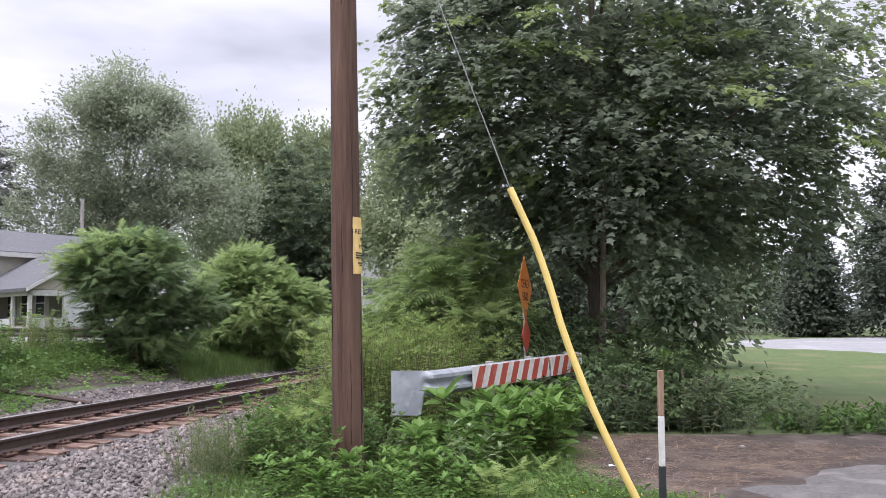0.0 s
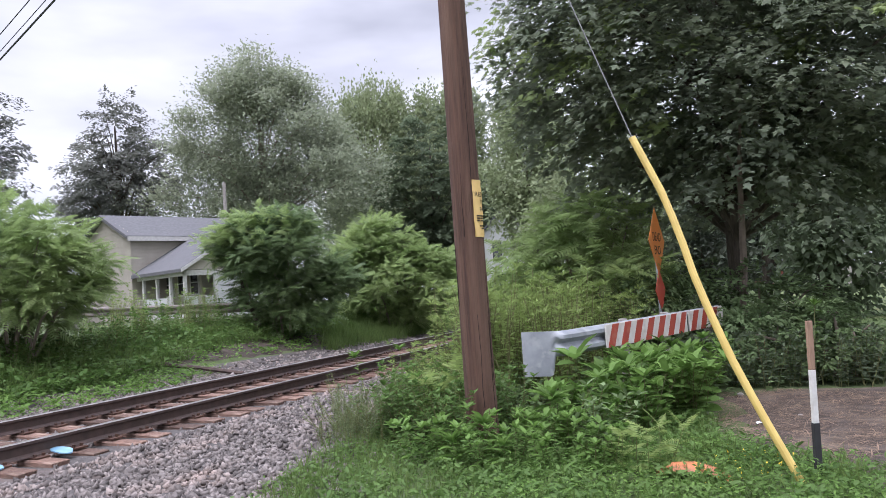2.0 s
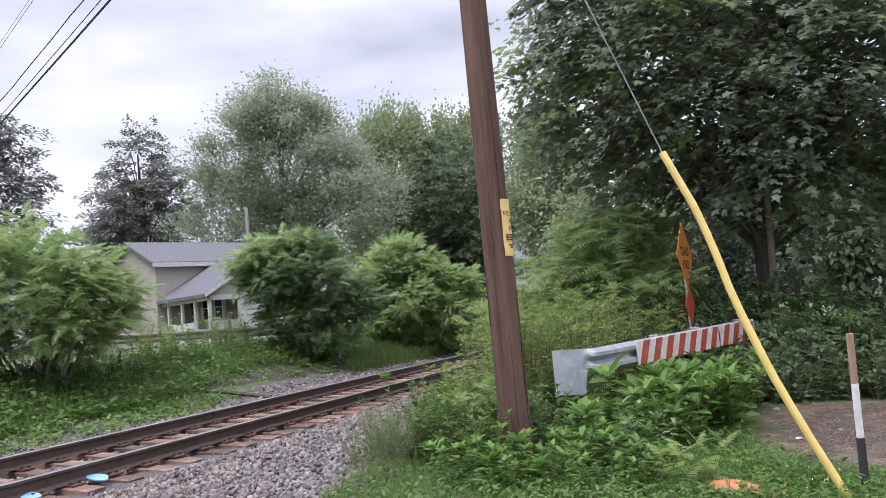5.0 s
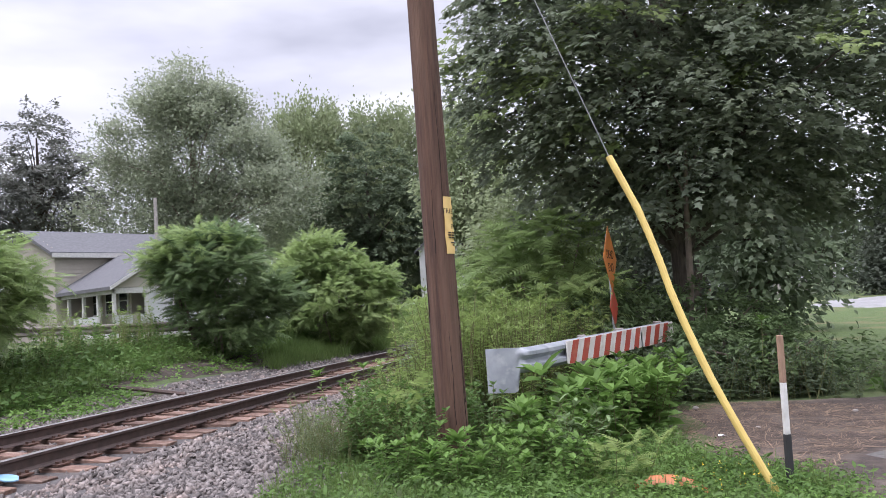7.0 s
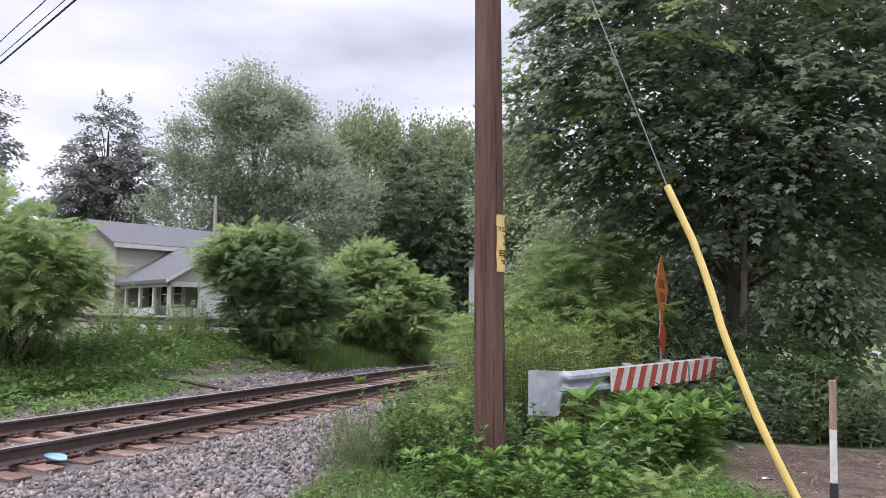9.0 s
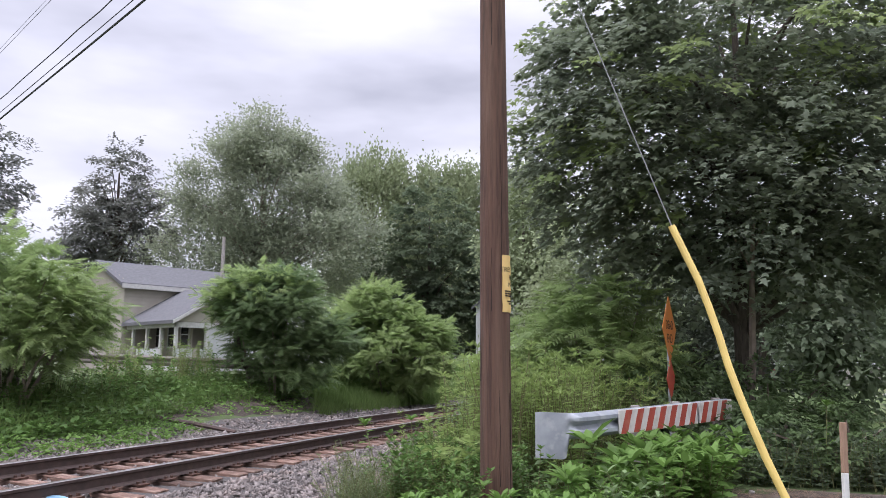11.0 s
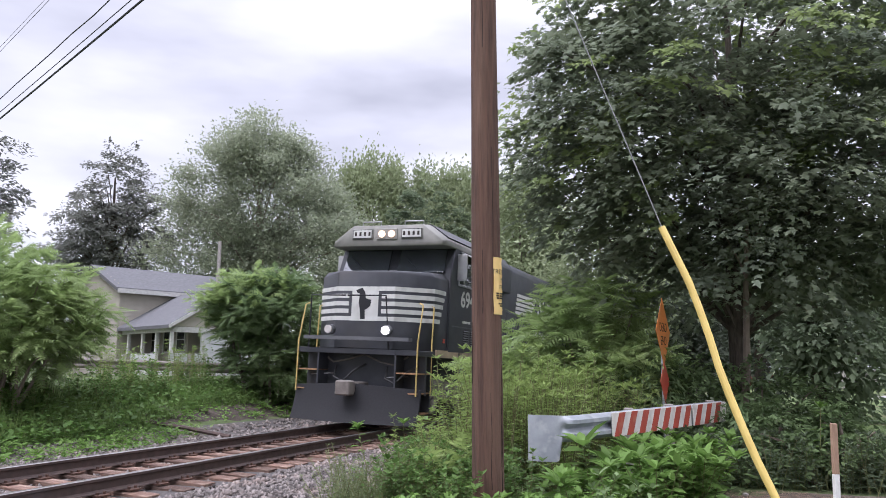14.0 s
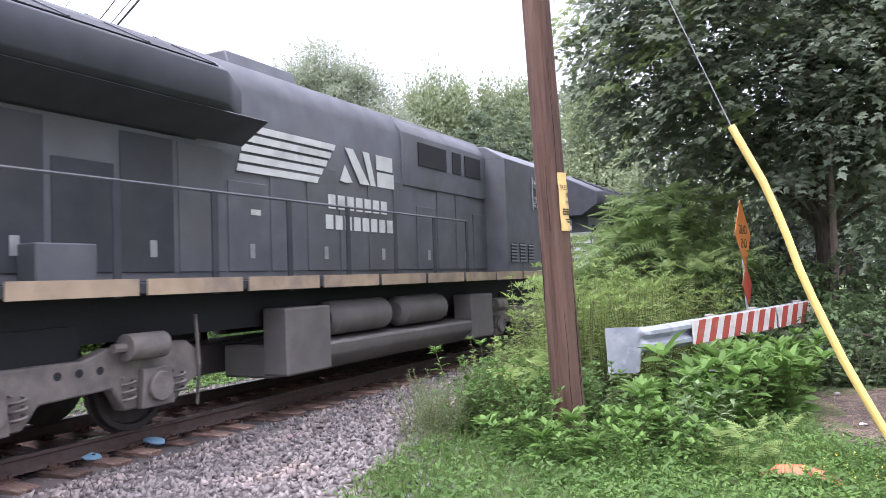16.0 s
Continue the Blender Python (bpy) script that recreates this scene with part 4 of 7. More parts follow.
def build_far_pole():
    t = thing("far_utility_pole", pose(-21.6, 42.6, 1.1), "thin grey wooden utility pole before the trees", "utility pole")
    part("shaft", Shape().tube([(0, 0, -0.3), (0, 0, 8.0)], 0.14, 10, 0.1), M_POSTWOOD, t)


def build_bin_yard():
    t = thing("blue_bin", pose(17.0, 69.9, 0.02, 0, 0, -12), "dark blue steel waste bin beside a fence", "waste bin")
    part("body", Shape().prism([(-0.85, 0.1), (0.85, 0.1), (0.95, 1.25), (-0.95, 1.25)], "y", -0.6, 0.6), M_BIN, t, bevel=0.03)
    part("lid", Shape().prism([(-0.98, 1.25), (0.98, 1.25), (0.98, 1.33), (-0.98, 1.42)], "y", -0.65, 0.65), M_BLACKPAINT, t, "black lid", bevel=0.02)
    t = thing("stockade_fence", pose(18.5, 70.7, 0, 0, 0, -12), "grey weathered board fence", "fence")
    x = 0.0
    rng = random.Random(4)
    mesh = Shape().prism([(0, 0), (0.17, 0), (0.17, 1.55), (0.085, 1.66), (0, 1.55)], "y", 0, 0.03).mesh("fence_board")
    while x < 5.2:
        part("fence_board", mesh, M_POSTWOOD, t, m=pose(x, rng.uniform(-0.02, 0.02), rng.uniform(-0.06, 0.04)))
        x += 0.2
    t = thing("red_shed", pose(14.3, 71.6, 0, 0, 0, -12), "low dull red shed wall under trees", "shed")
    part("wall", Shape().box(-1.0, 0, 0, 1.6, 2.0, 1.75), M_BRICKRED, t, smooth_angle=0)
    part("roof", Shape().prism([(-0.2, 1.7), (1.0, 2.5), (2.2, 1.7), (2.2, 1.8), (1.0, 2.62), (-0.2, 1.8)], "x", -1.2, 1.8), M_SHINGLE, t, smooth_angle=0)


# ---- trees and bushes ----
def build_trees():
    tree("maple_tree", "large maple with dense dark green lobed leaves", (2.85, 15.7, 0), 11.5,
         [((0.1, 0, 6.6), (4.1, 4.2, 4.6)), ((-1.6, -0.9, 6.0), (2.5, 2.5, 2.3)), ((2.5, -0.8, 5.0), (2.6, 2.6, 2.2)), ((0.4, -1.6, 4.5), (2.7, 2.2, 1.7)), ((0.4, 0, 8.6), (3.3, 3.2, 2.6)), ((2.9, -0.6, 4.2), (2.2, 2.0, 1.0)), ((0.6, 1.0, 3.6), (3.0, 2.4, 1.2)), ((-2.6, -1.4, 6.9), (1.3, 1.2, 1.1)), ((-2.9, -0.8, 5.2), (1.0, 1.0, 0.8)), ((3.9, -0.4, 6.6), (1.5, 1.6, 1.3))],
         21, 1700, 42, 0.95, 0.135, MAPLE, L_MAPLE, M_BARK, 0.17, 26, grow=spray_crown, droop=0.4, inner=0.5, floor=2.95, ragged=0.4)
    maple = bpy.data.objects["maple_tree"]
    # Lighter leaf colour on the upper outer sprays paints in the daylight there.
    (v, f), _ = spray_crown(np.random.default_rng(78), [((1.4, -0.6, 6.9), (3.9, 4.4, 4.9)), ((2.9, -0.9, 5.4), (2.6, 2.9, 2.9)), ((-1.2, -0.9, 7.2), (2.8, 2.8, 3.0))], 380, 44, 0.85, 0.13, MAPLE, droop=0.45, inner=0.95, floor=4.8, ragged=0.4)
    part("young_spray", tri_mesh("young_spray", v, f, L_MAPLELIGHT), None, maple, "lighter leaves on outer twigs, daylight put into their colour")
    part("second_stem", limb_shape(np.random.default_rng(5), (-0.35, -1.5, -0.2), (0.1, -1.2, 5.2), 0.075, [(-0.9, -1.6, 4.6), (0.9, -1.4, 5.0)]), M_TWIG, maple, "slim pale second stem")
    tree("airy_tree", "tall airy grey-green tree with visible branches", (-25.5, 57.5, 1.2), 21,
         lobes(8, [((-0.6, 0, 13.0), (7.2, 4.5, 6.6)), ((-4.6, 0, 9.2), (4.6, 4, 5.0)), ((4.2, 0, 10.0), (5.2, 4, 5.2)), ((-0.4, 0, 17.6), (3.8, 3.2, 3.6))], 46, 1.35),
         31, 1900, 44, 0.62, 0.25, SPRIG, L_WILLOW, M_TWIG, 0.26, 60, inner=0.35, upright=0.35, droop=0.1)
    tree("bronze_tree", "dark bronze-green tree with open sprays", (-39.8, 58.5, 1.2), 19.5,
         [((0, 0, 11.5), (4.2, 4, 4.0)), ((0.2, 0, 16.2), (2.2, 2.2, 3.4)), ((-2.6, 0, 9.6), (3.4, 3, 2.4)), ((3.4, 0, 12.6), (2.6, 2.6, 3.4)), ((-1.6, 0, 13.6), (2.2, 2, 2))],
         32, 480, 44, 1.5, 0.3, SPRIG, L_PURPLE, M_BARK, 0.35, 30, grow=spray_crown, inner=0.25, droop=0.3, flat=0.1, ragged=0.8)
    tree("bronze_tree", "dark leafy tree at the edge of the yard", (-35.3, 37.0, 1.2), 17,
         [((0, 0, 9.5), (3.8, 3, 5.0)), ((-2.5, 0, 7), (3, 3, 3.5)), ((-0.8, 0, 13.4), (2.6, 2.4, 3.2))], 33, 520, 40, 1.2, 0.27, SPRIG, L_PURPLE, M_BARK, 0.3, 20, grow=spray_crown, inner=0.3, flat=0.1, ragged=0.6)
    for i, (x, y, h, rx) in enumerate(((-22.5, 78, 23.2, 5.2), (-14.5, 80, 22.6, 5.0), (-6.0, 82, 22.0, 4.6))):
        tree("tall_maple", "tall upright green tree with feathery top shoots", (x, y, 0.8), h,
             [((0, 0, h - 7), (rx, 4, 6.2)), ((0, 0, h - 13), (rx * 1.05, 4.4, 6)), ((-rx * 0.5, 0, h - 3.6), (1.5, 1.5, 3.2)), ((rx * 0.45, 0, h - 3.6), (1.5, 1.5, 3.2)), ((0, 0, h - 3.0), (1.5, 1.5, 3.2))],
             40 + i, 1000, 32, 0.5, 0.36, SPRIG, L_FAR, M_BARK, 0.35, 26, inner=0.35, upright=1.3, droop=0.0, group="tall maples")
    tree("dark_round_tree", "dense dark green round-crowned tree", (-13.6, 65, 0.9), 16,
         [((0, 0, 9.5), (4.6, 4, 7.0)), ((-2.2, 0, 7.5), (3.6, 3.5, 5.5)), ((2.0, 0, 7), (3.2, 3.5, 5.5))], 45, 900, 44, 0.9, 0.3, SPRIG, L_DARK, M_BARK, 0.3, 10, grow=spray_crown, inner=0.5, flat=0.1, ragged=0.4)
    tree("slender_tree", "slender green tree with light gaps", (-4.6, 55, 0.6), 16,
         [((0, 0, 10), (3.0, 3, 6.0)), ((1.5, 0, 6), (3.2, 3, 4.0))], 46, 420, 30, 0.6, 0.34, SPRIG, L_FAR, M_BARK, 0.2, 24, inner=0.3)
    tree("slender_tree", "green tree beside the railway", (1.0, 34, 0.2), 10,
         [((0, 0, 6), (3.0, 3, 4.0)), ((-1.0, 0, 4), (2.6, 3, 3.0))], 47, 330, 30, 0.6, 0.26, SPRIG, L_FAR, M_BARK, 0.2, 14, inner=0.4)
    # woods behind the lawn and along the line
    rng = np.random.default_rng(5)
    spots = []
    for i in range(26):
        spots.append((6 + i * 3.6 + rng.uniform(-1, 1), 84 + rng.uniform(-6, 14) - max(0, i - 12) * 1.6, rng.uniform(11, 17)))
    for i in range(9):
        spots.append((5.0 + rng.uniform(-2, 3), 26 + i * 6.0, rng.uniform(5.5, 9)))
    for i in range(14):
        spots.append((-62 + i * 4.4 + rng.uniform(-1, 1), 92 + rng.uniform(-4, 8), rng.uniform(11, 16)))
    for i, (x, y, h) in enumerate(spots):
        near = min(1.0, max(0.45, y / 80))
        mat = (L_DARK, L_FAR, L_CONIFER)[int(rng.integers(3))] if y > 82 else (L_DARK, L_CONIFER)[int(rng.integers(2))]
        tree("wood_tree", "tree in the woods at the back", (x, y, 0.2), h,
             [((0, 0, h * 0.62), (h * 0.25, h * 0.25, h * 0.4)), ((h * 0.1, 0, h * 0.35), (h * 0.26, h * 0.25, h * 0.3))], 100 + i, int(95 / near), 20, 0.8 * near, 0.66 * near, SPRIG, mat, M_BARK, 0.2, 6, inner=0.4, group="back woods")
    for i, (x, y, h) in enumerate(((33.5, 60, 17), (39, 58, 15), (29.5, 66, 12))):
        blobs = [((0, 0, h * k), (h * 0.27 * (1.08 - k), h * 0.27 * (1.08 - k), h * 0.09)) for k in (0.15, 0.28, 0.41, 0.54, 0.67, 0.8, 0.92)]
        tree("conifer", "tall dark grey-green conifer with drooping boughs", (x, y, 0), h, blobs, 150 + i, 420, 30, 0.6, 0.4, SPRIG, L_CONIFER, M_BARK, 0.25, 20, inner=0.2, droop=0.5, category="tree", group="conifers")


def bush(name, label, base, blobs, seed, clumps, per, spread, leaf, outline, mat, stems=9, category="bush", stem_mat=M_TWIG, grow=crown, **kw):
    rng = np.random.default_rng(seed)
    t = thing(name, pose(*base), label, category)
    (v, f), C = grow(rng, blobs, clumps, per, spread, leaf, outline, **kw)
    part("foliage", tri_mesh("foliage", v, f, mat), None, t)
    for c in C[rng.choice(len(C), stems, replace=False)]:
        st = Vector((c[0] * 0.25 + rng.normal() * 0.15, c[1] * 0.25 + rng.normal() * 0.15, -0.15))
        part("stem", Shape().tube([st, st.lerp(Vector(c), 0.5) + Vector((0, 0, 0.3)), c], 0.045, 5, 0.012), stem_mat, t)
    return t


def build_bushes():
    z = ground_z(-9.6, 22.6)
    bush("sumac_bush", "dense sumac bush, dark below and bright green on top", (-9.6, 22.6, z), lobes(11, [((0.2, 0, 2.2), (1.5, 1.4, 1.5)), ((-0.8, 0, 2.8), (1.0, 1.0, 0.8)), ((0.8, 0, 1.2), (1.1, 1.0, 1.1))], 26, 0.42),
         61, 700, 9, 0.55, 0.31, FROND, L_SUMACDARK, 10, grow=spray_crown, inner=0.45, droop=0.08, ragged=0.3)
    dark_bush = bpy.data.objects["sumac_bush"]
    # Brighter leaf copy over the dark foliage paints a lit top above shade.
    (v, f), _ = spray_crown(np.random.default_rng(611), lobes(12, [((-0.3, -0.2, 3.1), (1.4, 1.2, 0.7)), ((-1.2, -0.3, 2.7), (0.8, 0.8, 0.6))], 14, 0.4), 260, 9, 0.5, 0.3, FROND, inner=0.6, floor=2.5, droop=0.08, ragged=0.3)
    part("bright_top", tri_mesh("bright_top", v, f, L_SUMAC), None, dark_bush, "bright yellow-green top leaves, light put into their colour")
    part("leaning_stem", Shape().tube([(-0.55, -0.2, -0.2), (-0.6, -0.2, 0.6), (-0.95, -0.25, 1.2), (-1.1, -0.3, 2.2)], 0.09, 7, 0.04), M_BARK, dark_bush, "dark leaning stem")
    z = ground_z(-7.3, 27.6)
    bush("sumac_bush", "rounded bright green sumac bush with feathery leaves", (-7.45, 28.0, z + 0.12), lobes(13, [((0, 0, 1.9), (1.95, 1.7, 1.8)), ((-1.1, 0, 2.5), (1.1, 1.2, 1.2)), ((1.1, 0, 1.6), (1.0, 1.2, 1.3)), ((-0.2, 0, 3.2), (1.1, 1.0, 0.8))], 34, 0.45),
         62, 1050, 9, 0.55, 0.31, FROND, L_SUMAC, 14, grow=spray_crown, inner=0.5, droop=0.08, ragged=0.3)
    z = ground_z(-11.6, 14.2)
    bush("sumac_bush", "wide green sumac thicket with drooping leaves", (-11.8, 14.3, z), lobes(14, [((0, 0, 1.9), (1.6, 1.6, 1.3)), ((-1.6, 0.2, 2.2), (1.6, 1.5, 1.4)), ((0.9, 0, 1.6), (0.9, 1.1, 0.9)), ((-2.8, -1.2, 1.7), (1.5, 1.5, 1.3))], 40, 0.45),
         63, 1000, 8, 0.55, 0.33, FROND, L_SUMAC, 16, grow=spray_crown, inner=0.5, droop=0.12, ragged=0.3, floor=0.8)
    z = ground_z(-16.5, 13.5)
    bush("sumac_bush", "green sumac thicket beside the bank", (-16.5, 13.0, z), [((0, 0, 1.9), (2.6, 1.8, 2.1)), ((-2.6, 0, 2.0), (2.4, 1.6, 1.9))],
         64, 420, 7, 0.6, 0.42, FROND, L_SUMACDARK, 14, grow=spray_crown, inner=0.5, droop=0.25)
    bush("sumac_bush", "bright green sumac shrub behind the dead end sign", (-0.1, 14.4, 0), lobes(15, [((0, 0, 1.9), (1.25, 1.1, 1.2)), ((0.3, 0, 2.6), (0.8, 0.8, 0.6)), ((-0.7, 0.2, 1.3), (0.9, 1.0, 0.9))], 16, 0.36),
         65, 300, 8, 0.55, 0.34, FROND, L_SUMAC, 10, grow=spray_crown, inner=0.5, droop=0.2, ragged=0.25)
    bush("viny_shrub", "dark tangled shrub with vines round the sign post", (1.0, 13.5, 0), [((0, 0, 1.0), (0.75, 0.6, 0.95)), ((-0.6, 0.2, 0.8), (0.8, 0.6, 0.85)), ((0.3, 0.2, 1.6), (0.45, 0.4, 0.5))],
         69, 260, 26, 0.4, 0.1, OVAL, L_SUMACDARK, 8, grow=spray_crown, inner=0.4, droop=0.5)
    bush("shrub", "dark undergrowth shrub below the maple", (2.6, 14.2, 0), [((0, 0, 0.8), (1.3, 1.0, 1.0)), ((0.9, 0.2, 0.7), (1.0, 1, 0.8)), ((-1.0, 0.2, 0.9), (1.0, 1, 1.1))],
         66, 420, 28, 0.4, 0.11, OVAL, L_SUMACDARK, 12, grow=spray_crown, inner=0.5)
    bush("shrub", "dark weedy shrub at the lawn's edge", (3.45, 12.5, 0), [((0, 0, 0.4), (0.9, 0.7, 0.55)), ((-0.9, 0.2, 0.45), (0.9, 0.7, 0.75)), ((0.0, 0, 0.7), (0.4, 0.4, 0.5))],
         67, 300, 26, 0.3, 0.1, OVAL, L_SUMACDARK, 12, grow=spray_crown, inner=0.4)
    bush("shrub", "low weeds along the lawn's edge", (6.6, 11.9, 0), [((0, 0, 0.1), (1.9, 0.7, 0.2))], 68, 200, 26, 0.2, 0.11, OVAL, L_WEED, 8, inner=0.3)


build_cream_house()
build_white_house()
build_roadside_rail()
build_far_pole()
build_bin_yard()
build_trees()
build_bushes()

# ---- locomotives ----
M_BODY = material("grimy_black_loco_paint", (0.05, 0.052, 0.058), (0.035, 0.037, 0.043), 3.0, 0.5, spec=0.35, bump=0.05, bump_scale=12, c3=(0.055, 0.052, 0.05), c3_scale=0.8, c3_at=(0.5, 0.75))
M_BODYGREY = material("faded_grey_loco_paint", (0.125, 0.127, 0.132), (0.09, 0.093, 0.099), 2.5, 0.6, spec=0.35, bump=0.05, bump_scale=12, c3=(0.095, 0.09, 0.085), c3_scale=0.7, c3_at=(0.5, 0.75))
M_DARKGRILLE = material("black_grille", (0.014, 0.014, 0.016), (0.02, 0.02, 0.022), 30.0, 0.8)
M_STRIPE = material("off_white_loco_stripe", (0.62, 0.62, 0.58), (0.5, 0.5, 0.46), 4.0, 0.55, c3=(0.36, 0.35, 0.32), c3_scale=2.5, c3_at=(0.55, 0.8))
M_SILL = material("dirty_buff_sill", (0.42, 0.315, 0.205), (0.3, 0.225, 0.15), 3.0, 0.7, c3=(0.2, 0.16, 0.13), c3_scale=1.5, c3_at=(0.5, 0.7))
M_TRUCK = material("dusty_truck_frame", (0.2, 0.178, 0.155), (0.125, 0.11, 0.097), 5.0, 0.9, bump=0.3, bump_scale=25, c3=(0.23, 0.2, 0.175), c3_scale=1.4)
M_TANK = material("dusty_tank_steel", (0.165, 0.152, 0.138), (0.125, 0.113, 0.1), 2.5, 0.65, c3=(0.13, 0.12, 0.11), c3_scale=1.0)
M_WHEEL = material("worn_wheel_steel", (0.07, 0.06, 0.055), (0.045, 0.04, 0.037), 8.0, 0.6, 0.5)
M_YRAIL = material("yellow_grab_rail", (0.58, 0.43, 0.14), (0.45, 0.33, 0.11), 6.0, 0.5)
M_STEPEDGE = material("orange_step_edge", (0.34, 0.19, 0.09), (0.25, 0.14, 0.07), 6.0, 0.7)
M_BAND = material("grey_cab_band", (0.25, 0.245, 0.215), (0.18, 0.176, 0.155), 3.0, 0.6)
M_LOCOGLASS = glass("loco_glass", (0.05, 0.058, 0.066), 0.03)
M_LOCOGLASS.node_tree.nodes["Principled BSDF"].inputs["IOR"].default_value = 1.9
M_LAMP = glow("warm_headlight", (1.0, 0.72, 0.5), 1.0)
M_DITCH = glow("white_ditch_light", (1.0, 0.97, 0.9), 4.0)
M_UNLIT = material("unlit_lamp_glass", (0.55, 0.52, 0.48), rough=0.2)
M_FRAMEWHITE = material("light_window_frame", (0.4, 0.4, 0.39), (0.3, 0.3, 0.3), 5.0, 0.5, 0.4)
M_HOSE = material("rubber_hose", (0.03, 0.03, 0.03), rough=0.6)

WHEELSETS = []


def wheelset(parent, x, r=0.508):
    """Two wheels on an axle; turns about its own y."""
    ax = part("wheelset", Shape().tube([(0, -0.9, 0), (0, 0.9, 0)], 0.09, 12), M_WHEEL, parent, m=pose(x, 0, r))
    prof = [(r + 0.03, -0.06), (r + 0.028, -0.035), (r, -0.03), (r - 0.005, 0.075), (r - 0.07, 0.075), (r - 0.09, 0.03), (0.17, 0.01), (0.16, 0.07), (0.08, 0.07)]
    for side in (1, -1):
        sh = Shape()
        rings = []
        n = 28
        for rr, w in prof:
            rings.append([(rr * math.cos(a), side * (0.755 + w), rr * math.sin(a)) for a in (2 * math.pi * k / n for k in range(n))])
        sh.loft(rings)
        part("wheel", sh, M_WHEEL, ax, "dark steel wheel")
    WHEELSETS.append((ax, x, r))
    return ax


def truck(parent, xc, style, wheel_r=0.508, base=2.05):
    """A three-axle truck: side frames, journal boxes, springs, brake cylinders, wheels."""
    for k in (-1, 0, 1):
        wheelset(parent, xc + k * base, wheel_r)
    for side in (1, -1):
        y0, y1 = side * 0.98, side * 1.16
        L = base + 0.72
        # top edge
        if style == "cast":
            top = [(-L, 0.92), (-L + 0.25, 1.06), (-1.0, 1.08), (-0.6, 0.98), (0.6, 0.98), (1.0, 1.08), (L - 0.25, 1.06), (L, 0.92)]
            bot = [(L, 0.66), (base + 0.42, 0.62), (base + 0.3, 0.38), (base - 0.3, 0.38), (base - 0.45, 0.66), (0.5, 0.56), (0.34, 0.36), (-0.34, 0.36), (-0.5, 0.56), (-base + 0.45, 0.66), (-base + 0.3, 0.38), (-base - 0.3, 0.38), (-base - 0.42, 0.62), (-L, 0.66)]
        else:
            top = [(-L, 0.86), (-L + 0.2, 1.0), (-1.4, 1.0), (-1.1, 0.9), (1.1, 0.9), (1.4, 1.0), (L - 0.2, 1.0), (L, 0.86)]
            bot = [(L, 0.58), (base + 0.45, 0.42), (base + 0.35, 0.3), (base - 0.4, 0.3), (base - 0.55, 0.56), (0.6, 0.52), (0.42, 0.3), (-0.42, 0.3), (-0.6, 0.52), (-base + 0.55, 0.56), (-base + 0.4, 0.3), (-base - 0.35, 0.3), (-base - 0.45, 0.42), (-L, 0.58)]
        fr = part("side_frame", Shape().prism([(xc + a, b) for a, b in top + bot], "y", min(y0, y1), max(y0, y1)), M_TRUCK, parent, "dusty cast truck side frame", bevel=0.02)
        for k in (-1, 0, 1):
            jb = Shape()
            x = xc + k * base
            jb.prism([(x - 0.24, 0.3), (x + 0.24, 0.3), (x + 0.2, 0.74), (x - 0.2, 0.74)], "y", min(y1, y1 + side * 0.1), max(y1, y1 + side * 0.1))
            jb.tube([(x, y1 + side * 0.1, wheel_r), (x, y1 + side * 0.17, wheel_r)], 0.17, 16)
            part("journal_box", jb, M_TRUCK, fr, bevel=0.012)
            for dx in (-0.36, 0.36):
                coil = [(x + dx + 0.07 * math.cos(w), y1 + side * 0.03 + 0.07 * math.sin(w), 0.42 + 0.042 * w / 3.14159) for w in (k * 0.7 for k in range(28))]
                part("spring", Shape().tube(coil, 0.02, 5), M_TRUCK, fr)
        for dx in (-L + 0.45, L - 0.35) if style == "cast" else (-base + 0.2, base + 0.1):
            cy = Shape().tube([(xc + dx - 0.26, y1 + side * 0.1, 1.0), (xc + dx + 0.26, y1 + side * 0.1, 1.0)], 0.15, 14)
            cy.tube([(xc + dx + 0.26, y1 + side * 0.1, 1.0), (xc + dx + 0.42, y1 + side * 0.1, 1.0)], 0.05, 8)
            part("brake_cylinder", cy, M_TRUCK, fr, "buff dusty brake cylinder")
        for k in (-1.3, -1.05, -0.8, 0.8, 1.05, 1.3):
            part("frame_hole", Shape().tube([(xc + k, y1 - side * 0.01, 0.78), (xc + k, y1 + side * 0.006, 0.78)], 0.045, 10), M_DARKGRILLE, fr, "dark lightening hole")
        part("sand_pipe", Shape().tube([(xc - L + 0.1, y1 + side * 0.05, 1.3), (xc - L + 0.05, y1 + side * 0.05, 0.7), (xc - L - 0.05, y1 - side * 0.1, 0.2)], 0.025, 6), M_TRUCK, fr)
    part("bolster", Shape().box(xc - 1.2, -0.95, 0.75, xc + 1.2, 0.95, 1.25), M_DARKGRILLE, parent, "dark truck bolster")


def rail_line(parent, pts, r=0.021, mat=None, label="dark handrail"):
    return part("handrail", Shape().tube(pts, r, 6), mat or M_BODY, parent, label)


def louvre(parent, x0, x1, z0, z1, y, rows):
    lv = part("louvre", Shape().box(x0, y - 0.004, z0, x1, y + 0.006, z1), M_DARKGRILLE, parent, "dark louvred opening", smooth_angle=0)
    h = (z1 - z0) / rows
    sh = Shape()
    for i in range(rows):
        sh.prism([(y + 0.006, z0 + i * h + 0.2 * h), (y + 0.028, z0 + i * h + 0.2 * h), (y + 0.006, z0 + i * h + 0.75 * h)], "x", x0, x1)
    part("slats", sh, M_BODYGREY, lv, "grey slats", smooth_angle=0)


